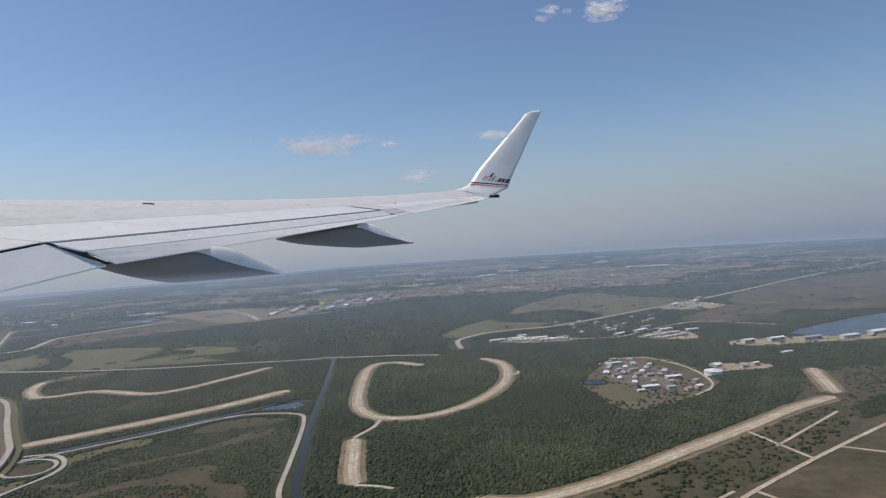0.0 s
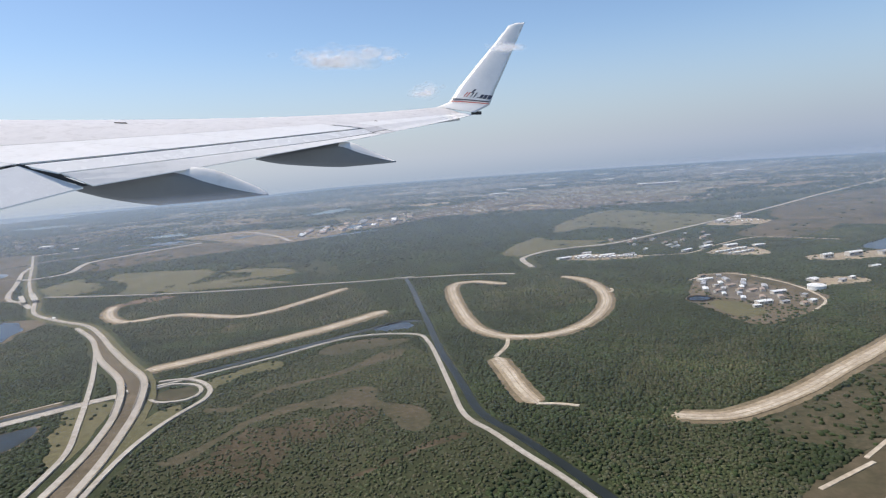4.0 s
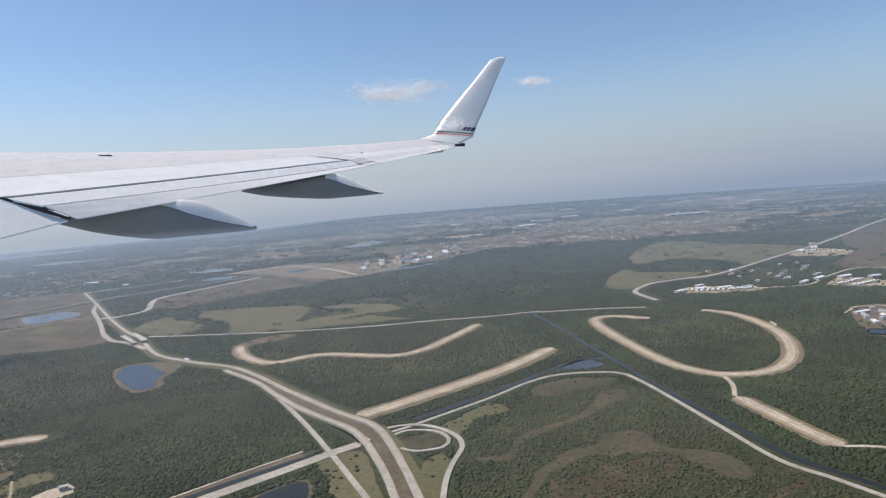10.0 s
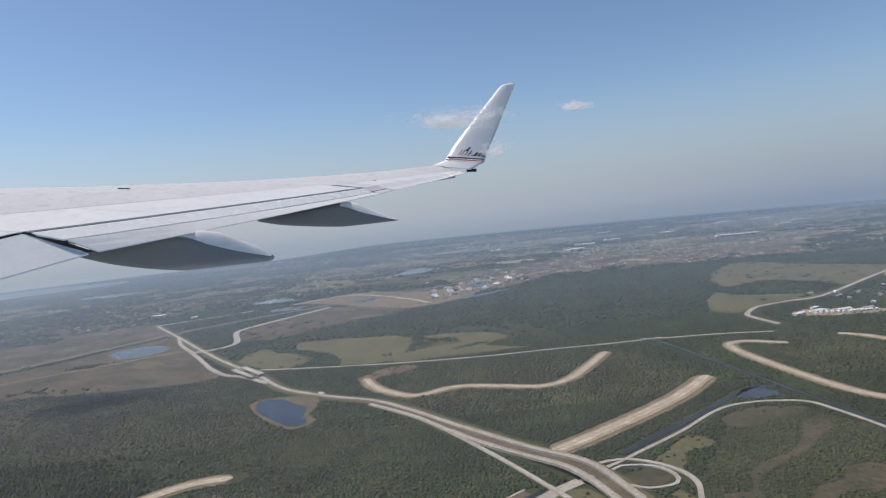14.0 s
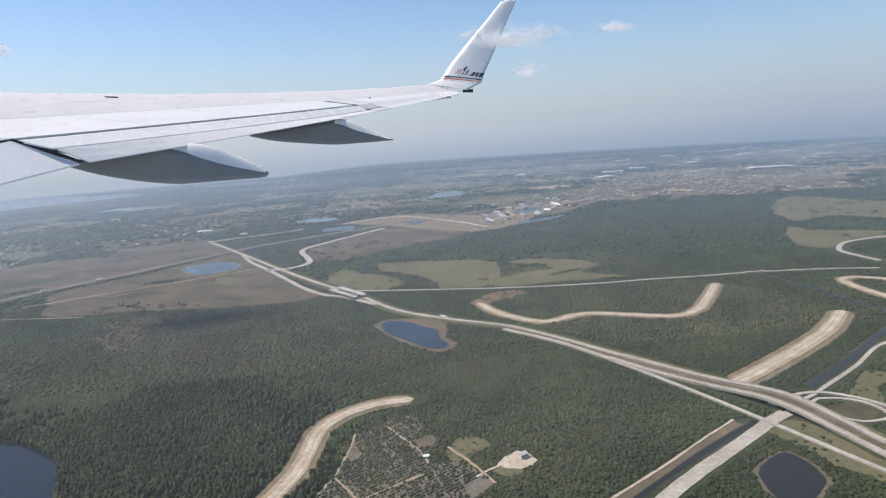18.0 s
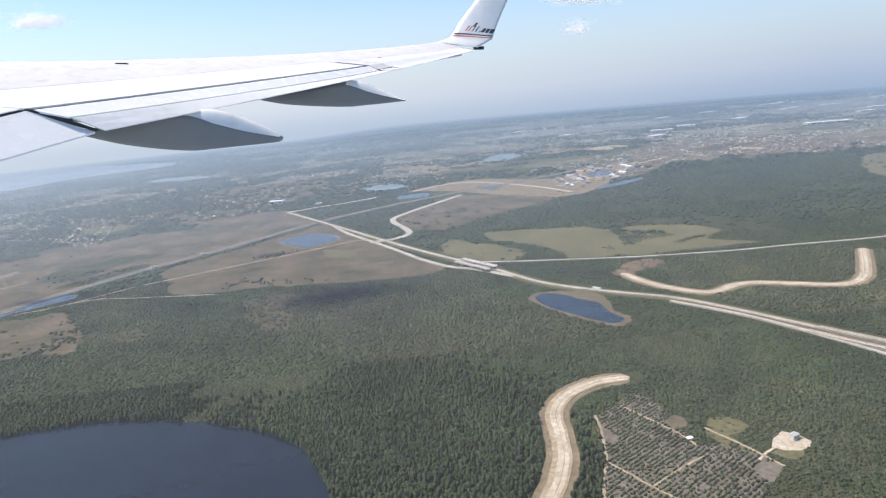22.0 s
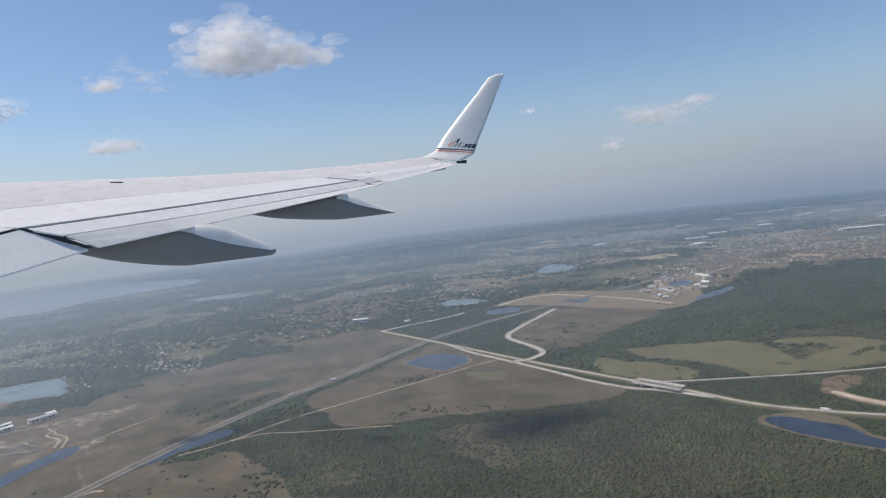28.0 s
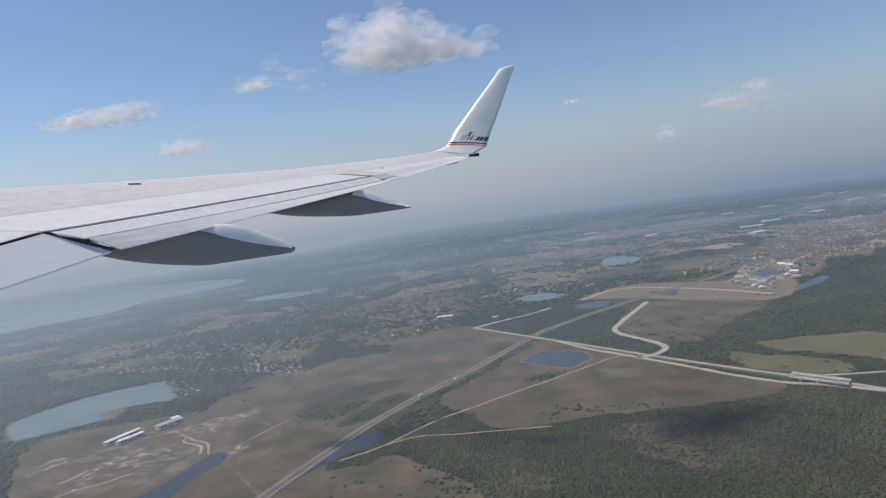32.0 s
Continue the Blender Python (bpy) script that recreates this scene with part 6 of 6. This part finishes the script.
for x, y in ((-129.4, 92.6), (-123.4, 95.9), (-117.4, 100.8), (-111.6, 103.8), (-105.8, 106.8), (-99.8, 109.8)):
    base = tagged(new("utility_pole"), "weathered wooden utility pole beside the dirt track", "utility pole", "poles along the track")
    base.matrix_world = pose(x, y, 0, 0, 0, 30)
    b = bmesh.new()
    bmesh.ops.create_cone(b, cap_ends=True, segments=8, radius1=0.022, radius2=0.014, depth=0.8)
    bmesh.ops.translate(b, verts=b.verts, vec=(0, 0, 0.4))
    part("pole", b, POLE, base)
    b = bmesh.new()
    add_box(b, -0.012, 0.012, -0.1, 0.1, 0.7, 0.725)
    part("crossarm", b, POLE, base)

# ---- aircraft wing ----
# wing axes: x aft, y outboard, z up, from the passenger's window; the wing hangs far off over the plain
WING_SCALE, WING_REACH = 110.0, 7.0
def worn_paint(name, colour, rough, stain, scale):
    """Paint with soft tonal drift, grimy smudges and fine streaks along the airflow."""
    m, nt, b = nodes_of(name, rough, 0.0, 0.5)
    c = np.array(colour)
    base, _ = noise_ramp(nt, place(nt), scale, [(0.3, tuple(c * 0.96)), (0.7, tuple(np.minimum(c * 1.04, 1)))])
    smudge, f = noise_ramp(nt, place(nt), scale * 2.2, [(0.54, (1, 1, 1)), (0.66, (1 - stain, 1 - stain * 1.05, 1 - stain * 1.1)), (0.8, (1 - 1.5 * stain,) * 3)])
    stretch = nt.nodes.new("ShaderNodeMapping")
    stretch.inputs["Scale"].default_value = (1.0, 0.12, 1.0)
    nt.links.new(place(nt), stretch.inputs["Vector"])
    streak, _ = noise_ramp(nt, stretch.outputs[0], scale * 5.0, [(0.35, (1 - 0.5 * stain,) * 3), (0.6, (1, 1, 1))])
    nt.links.new(blend(nt, 1.0, blend(nt, 1.0, base, smudge, "MULTIPLY"), streak, "MULTIPLY"), b.inputs["Base Color"])
    k = nt.nodes.new("ShaderNodeMapRange")
    k.inputs["To Min"].default_value, k.inputs["To Max"].default_value = rough * 0.7, rough * 1.4
    nt.links.new(f, k.inputs["Value"])
    nt.links.new(k.outputs[0], b.inputs["Roughness"])
    return m


PAINT = worn_paint("light_grey_wing_paint", (0.81, 0.785, 0.745), 0.32, 0.07, 0.016)
BOX = worn_paint("worn_wing_skin", (0.69, 0.66, 0.635), 0.42, 0.13, 0.014)
LIP = plain("gap_shade_and_seal_black", (0.03, 0.03, 0.032), 0.7)
# this dark grey carries the shade on the flanks of the fairings
FAIRING_SHADED = plain("shaded_fairing_grey", (0.19, 0.19, 0.19), 0.3, 0.0, 0.06, 0.02, 0.5)
WHITE_PAINT = worn_paint("glossy_white_paint", (0.86, 0.84, 0.805), 0.25, 0.045, 0.018)
RED = plain("red_paint", (0.55, 0.13, 0.10), 0.4)
NAVY = plain("dark_blue_paint", (0.06, 0.07, 0.10), 0.4)
wing = tagged(new("aircraft_wing"), "light grey jet airliner wing with upswept white winglet", "aircraft wing")
wing.matrix_world = pose(-62.08, 10.0, 42.15, -4.402, 4.004, -5.046) @ Matrix.Scale(WING_SCALE, 4)


def outward(b):
    """Sets the finished part of the wing farther out, along the lines from the window."""
    for v in b.verts:
        v.co *= 1 + WING_REACH / v.co.length


# heights of the chord lines of the wing: crest, spoiler hinge, flap gap, flap seam, trailing edge
LINES = ((0.0, 1.146, 0.1469, 0.00443), (0.63, 1.058, 0.1623, 0.00078), (0.875, 0.991, 0.1642, 0.00119), (0.945, 0.917, 0.1662, 0.00236), (1.0, 0.902, 0.1738, 0.00137))


def skin(d, c):
    """A point of the upper skin: outboard distance d, share c of the chord."""
    front, back = -0.47 - (15.3 - d) * 0.48, -2.231 + 0.2299 * (d - 3.9)
    e = d - 9.0
    for (c0, *h0), (c1, *h1) in zip(LINES, LINES[1:]):
        if c <= c1 + 1e-6 or c1 == 1.0:
            k = (c - c0) / (c1 - c0)
            z = [h[0] + h[1] * e + h[2] * e * e for h in (h0, h1)]
            return Vector((front + (back - front) * c, d, z[0] + (z[1] - z[0]) * k + (0.02 * math.sin(math.pi * k) if c0 == 0 else 0)))


def inner(d, c):
    """A point of the inboard flap: c from its front edge to its trailing edge."""
    return Vector((-2.71 + 0.40 * c, d, (0.181 + 0.20 * (d - 3.9)) * (1 - c) + (0.036 + 0.17 * (d - 3.9)) * c))


def inner_skin(d, c):
    """The inboard spoilers, from their hinge to the front edge of the inboard flap."""
    return skin(d, 0.633).lerp(inner(d, -0.03), c)


def panel(name, d0, d1, c0, c1, material, thick, parent, label="", n=10, k=4, drop=0.0, slant=0.0, shape=skin):
    """A slab of the wing between two stations and two shares of the chord; slant moves its outer end along the chord."""
    b = bmesh.new()
    top, low = [], []
    for i in range(n + 1):
        rt, rl = [], []
        for j in range(k + 1):
            c = c0 + (c1 - c0) * j / k
            d = d0 + (d1 + slant * j / k - d0) * i / n
            p = shape(d, c) + Vector((0, 0, drop))
            rt.append(b.verts.new(p))
            rl.append(b.verts.new(p - Vector((0, 0, thick * (1 - 0.8 * max(0, (c - 0.55) / 0.45))))))
        top.append(rt), low.append(rl)
    for g in (top, low):
        for a, q in zip(g, g[1:]):
            for j in range(k):
                b.faces.new((a[j], a[j + 1], q[j + 1], q[j]))
    ring = [(top[0], low[0]), (top[-1], low[-1]), ([g[0] for g in top], [g[0] for g in low]), ([g[-1] for g in top], [g[-1] for g in low])]
    for u, v in ring:
        for i in range(len(u) - 1):
            b.faces.new((u[i], u[i + 1], v[i + 1], v[i]))
    bmesh.ops.recalc_face_normals(b, faces=b.faces)
    outward(b)
    return part(name, b, material, parent, label)


panel("wing_box", 2.4, 15.35, 0.0, 0.628, BOX, 0.22, wing, "worn grey upper skin of the wing box", 26, 10)
# near-black sheets imitate the shade in the gaps between the panels
panel("gap_shade", 3.905, 9.3, 0.62, 0.96, LIP, 0.01, wing, "black sheet painted as shade under the movable panels", 14, 8, -0.010)
panel("gap_shade", 2.3, 3.895, 0.0, 1.0, LIP, 0.02, wing, "black sheet painted as shade under the inboard panels", 4, 6, -0.012, shape=inner_skin)
# spoilers, in a row
for a, b2 in ((3.905, 5.195), (5.203, 6.49), (6.498, 7.79), (7.798, 9.1)):
    panel("spoiler", a, b2, 0.632, 0.868, PAINT, 0.025, wing, "", 4, 3)
panel("spoiler", 2.3, 3.895, 0.0, 0.985, PAINT, 0.025, wing, "inboard spoiler panel", 4, 4, shape=inner_skin)
# flaps: inboard in one, outboard with a fore and an aft segment
panel("flap", 2.2, 3.892, 0.03, 1.0, WHITE_PAINT, 0.05, wing, "inboard flap, almost closed", 5, 5, -0.003, 0.045, inner)
panel("flap", 3.90, 9.22, 0.882, 0.942, WHITE_PAINT, 0.03, wing, "outboard flap, fore segment", 12, 2, -0.002)
panel("flap", 3.91, 9.3, 0.9465, 1.0, PAINT, 0.03, wing, "outboard flap, aft segment", 12, 2, -0.003)


def flap_end(k, c):
    """The dark joint between the inboard and the outboard flap: k across it, c along it."""
    return inner(3.892 + 0.045 * (c - 0.03) / 0.97, c).lerp(skin(3.905, 0.882 + 0.118 * c), 0.5 * k)


panel("gap_seal", 0.0, 1.0, 0.0, 1.0, LIP, 0.01, wing, "dark joint between the flaps", 1, 8, 0.004, 0.0, flap_end)
# fixed skin, aileron and tip outboard of the flaps
panel("outer_skin", 9.11, 15.3, 0.632, 0.688, BOX, 0.04, wing, "", 10, 2)
panel("outer_skin", 9.24, 9.8, 0.692, 0.996, BOX, 0.03, wing, "grey fixed panel at the end of the flaps", 2, 5)
panel("aileron", 9.81, 13.4, 0.693, 1.0, PAINT, 0.022, wing, "aileron near the tip", 8, 4, 0.002)
panel("tip_panel", 13.42, 15.42, 0.692, 1.0, WHITE_PAINT, 0.022, wing, "", 5, 4, 0.002)
panel("gap_shade", 9.2, 15.3, 0.66, 0.97, LIP, 0.02, wing, "black sheet painted as shade round the aileron", 10, 4, -0.010)
# hatch lids and hinge plates
HATCH = plain("brown_hatch_paint", (0.14, 0.12, 0.10), 0.6)
for d, c, wide, deep in ((6.9, 0.285, 0.06, 0.035), (10.6, 0.70, 0.025, 0.02)):
    b = bmesh.new()
    add_box(b, -wide, wide, -deep, deep, 0.0, 0.008, 0.25, skin(d, c))
    outward(b)
    part("hatch", b, HATCH, wing)


def fairing(d, belly, side, back, wide, label):
    """A flap track fairing: a canoe under the flap with full flanks and a sloping back. belly, side and back: height of the keel, of the
    widest line and of the ridge along the aft axis, from nose to tip."""
    b = bmesh.new()
    rings, crest = [], []
    n = 34
    low, mid, high = np.array(belly), np.array(side), np.array(back)
    for i in range(n + 1):
        u = 1 - (1 - i / n) ** 1.6
        x = low[0, 0] + (low[-1, 0] - low[0, 0]) * u
        z0, zm, z1 = (np.interp(x, g[:, 0], g[:, 1]) for g in (low, mid, high))
        zm = max(zm, z0 + 0.006)
        z1 = max(z1, zm + 0.004)
        w = wide * (0.10 + 0.90 * min(1.0, u / 0.35) ** 0.7 * min(1.0, (1 - u) / 0.45 + 0.10) ** 0.6)
        half = [(0.0, z0), (0.45, z0 + 0.03 * (zm - z0)), (0.78, z0 + 0.22 * (zm - z0)), (0.93, z0 + 0.55 * (zm - z0)), (1.0, zm - 0.12 * (zm - z0)), (0.97, zm), (0.80, zm + 0.35 * (z1 - zm)), (0.50, zm + 0.75 * (z1 - zm)), (0.18, z1)]
        row = [b.verts.new((x, d - w * k, z)) for k, z in half] + [b.verts.new((x, d + w * k, z)) for k, z in half[:0:-1]]
        rings.append(row)
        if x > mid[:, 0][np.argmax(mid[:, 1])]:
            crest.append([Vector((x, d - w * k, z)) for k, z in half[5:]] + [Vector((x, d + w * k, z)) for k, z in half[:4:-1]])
    m = len(rings[0])
    for p, q in zip(rings, rings[1:]):
        for j in range(m):
            b.faces.new((p[j], p[(j + 1) % m], q[(j + 1) % m], q[j]))
    b.faces.new(rings[0]), b.faces.new(rings[-1][::-1])
    bmesh.ops.recalc_face_normals(b, faces=b.faces)
    for f in b.faces:
        f.smooth = True
    outward(b)
    body = part("flap_track_fairing", b, FAIRING_SHADED, wing, label)
    # an added pale sheet paints sunlight onto the back of the body
    b = bmesh.new()
    rows = []
    for row in crest:
        rows.append([b.verts.new(p + Vector((0, -0.002, 0.004))) for p in row])
    for p, q in zip(rows, rows[1:]):
        for j in range(len(p) - 1):
            b.faces.new((p[j], p[j + 1], q[j + 1], q[j]))
    bmesh.ops.recalc_face_normals(b, faces=b.faces)
    for f in b.faces:
        f.smooth = True
    outward(b)
    part("sunlit_back", b, PAINT, body, "back of the fairing painted pale as if sunlit")


def arc(points, step=0.06):
    return spline(points, step)


fairing(4.95, arc([(-3.02, 0.036), (-2.62, -0.052), (-2.14, -0.099), (-1.68, -0.081), (-1.45, -0.042), (-1.42, -0.012)]), arc([(-3.02, 0.06), (-2.4, 0.15), (-2.08, 0.165), (-1.91, 0.108), (-1.68, 0.045), (-1.48, 0.006), (-1.42, -0.004)]), arc([(-3.02, 0.07), (-2.4, 0.17), (-1.95, 0.215), (-1.61, 0.105), (-1.46, 0.035), (-1.42, 0.005)]), 0.17, "grey canoe-shaped flap track fairing, darkened as if in shade")
fairing(8.0, arc([(-2.50, 0.480), (-2.14, 0.421), (-1.50, 0.385), (-1.18, 0.400), (-0.76, 0.438), (-0.69, 0.447)]), arc([(-2.50, 0.49), (-1.9, 0.58), (-1.42, 0.635), (-1.15, 0.555), (-0.98, 0.510), (-0.76, 0.458), (-0.69, 0.450)]), arc([(-2.50, 0.50), (-1.9, 0.62), (-1.33, 0.70), (-0.98, 0.575), (-0.73, 0.468), (-0.69, 0.455)]), 0.16, "smaller grey flap track fairing, darkened as if in shade")

# winglet: swept blade that rises in a curve out of the tip
STATIONS = ((-0.47, 0.47, 15.35, 2.258, 2.119), (-0.18, 0.82, 15.55, 2.401, 2.330), (-0.07, 0.87, 15.65, 2.572, 2.473), (0.04, 0.96, 15.75, 2.775, 2.718), (0.46, 1.22, 15.95, 3.331, 3.303), (0.99, 1.49, 16.20, 4.002, 3.957), (1.33, 1.68, 16.40, 4.468, 4.394), (1.46, 1.75, 16.45, 4.526, 4.556))


def on_winglet(u, q, side=-1, out=0.0):
    """A point of the winglet's face: share u of the chord, station q counted from the root; out: clear of the face."""
    i = min(int(q), len(STATIONS) - 2)
    x0, x1, y, z0, z1 = (p + (r2 - p) * (q - i) for p, r2 in zip(STATIONS[i], STATIONS[i + 1]))
    t = 0.045 * math.sqrt(max(u, 0)) * (1 - u) * 2.6 + out
    return Vector((x0 + (x1 - x0) * u, y + side * t, z0 + (z1 - z0) * u))


b = bmesh.new()
rows = []
for q in range(len(STATIONS) * 2 - 1):
    rows.append([b.verts.new(on_winglet(j / 10 if side < 0 else 1 - j / 10, q / 2, side)) for side in (-1, 1) for j in range(11)])
for p, q in zip(rows, rows[1:]):
    n = len(p)
    for j in range(n):
        b.faces.new((p[j], p[(j + 1) % n], q[(j + 1) % n], q[j]))
b.faces.new(rows[-1])
bmesh.ops.remove_doubles(b, verts=b.verts, dist=0.002)
bmesh.ops.recalc_face_normals(b, faces=b.faces)
for f in b.faces:
    f.smooth = True
outward(b)
winglet = part("winglet", b, WHITE_PAINT, wing, "glossy white swept winglet")


def decal(name, u0, u1, q0, q1, material, slant=0.0, label=""):
    """Paint on the winglet between two shares of the chord and two stations; slant leans it aft."""
    b = bmesh.new()
    prev = None
    for i in range(9):
        u = u0 + (u1 - u0) * i / 8
        row = [b.verts.new(on_winglet(min(1.0, u + slant * k), q0 + (q1 - q0) * k, -1, 0.02)) for k in (0.0, 0.5, 1.0)]
        if prev:
            for k in (0, 1):
                b.faces.new((prev[k], row[k], row[k + 1], prev[k + 1]))
        prev = row
    outward(b)
    return part(name, b, material, winglet, label)


decal("stripe", 0.03, 0.97, 1.42, 1.62, NAVY, 0, "dark blue stripe")
decal("stripe", 0.03, 0.97, 1.10, 1.24, RED, 0, "red stripe")
for u0, u1, q1, m in ((0.26, 0.285, 2.58, RED), (0.33, 0.355, 2.58, RED), (0.43, 0.455, 2.58, NAVY), (0.51, 0.54, 2.58, NAVY), (0.60, 0.63, 2.12, NAVY), (0.66, 0.74, 2.42, NAVY), (0.76, 0.84, 2.42, NAVY), (0.86, 0.97, 2.42, NAVY)):
    decal("mark", u0, u1, 1.98, q1, m, 0.04, "block of airline lettering")
decal("mark", 0.40, 0.46, 2.5, 2.95, NAVY, 0.05, "small dark emblem over the lettering")
b = bmesh.new()
add_box(b, -0.13, 0.12, -0.05, 0.05, -0.035, 0.03, 0, (0.50, 15.5, 2.13))
outward(b)
part("tip_light", b, LIP, wing, "dark tail light housing at the tip")
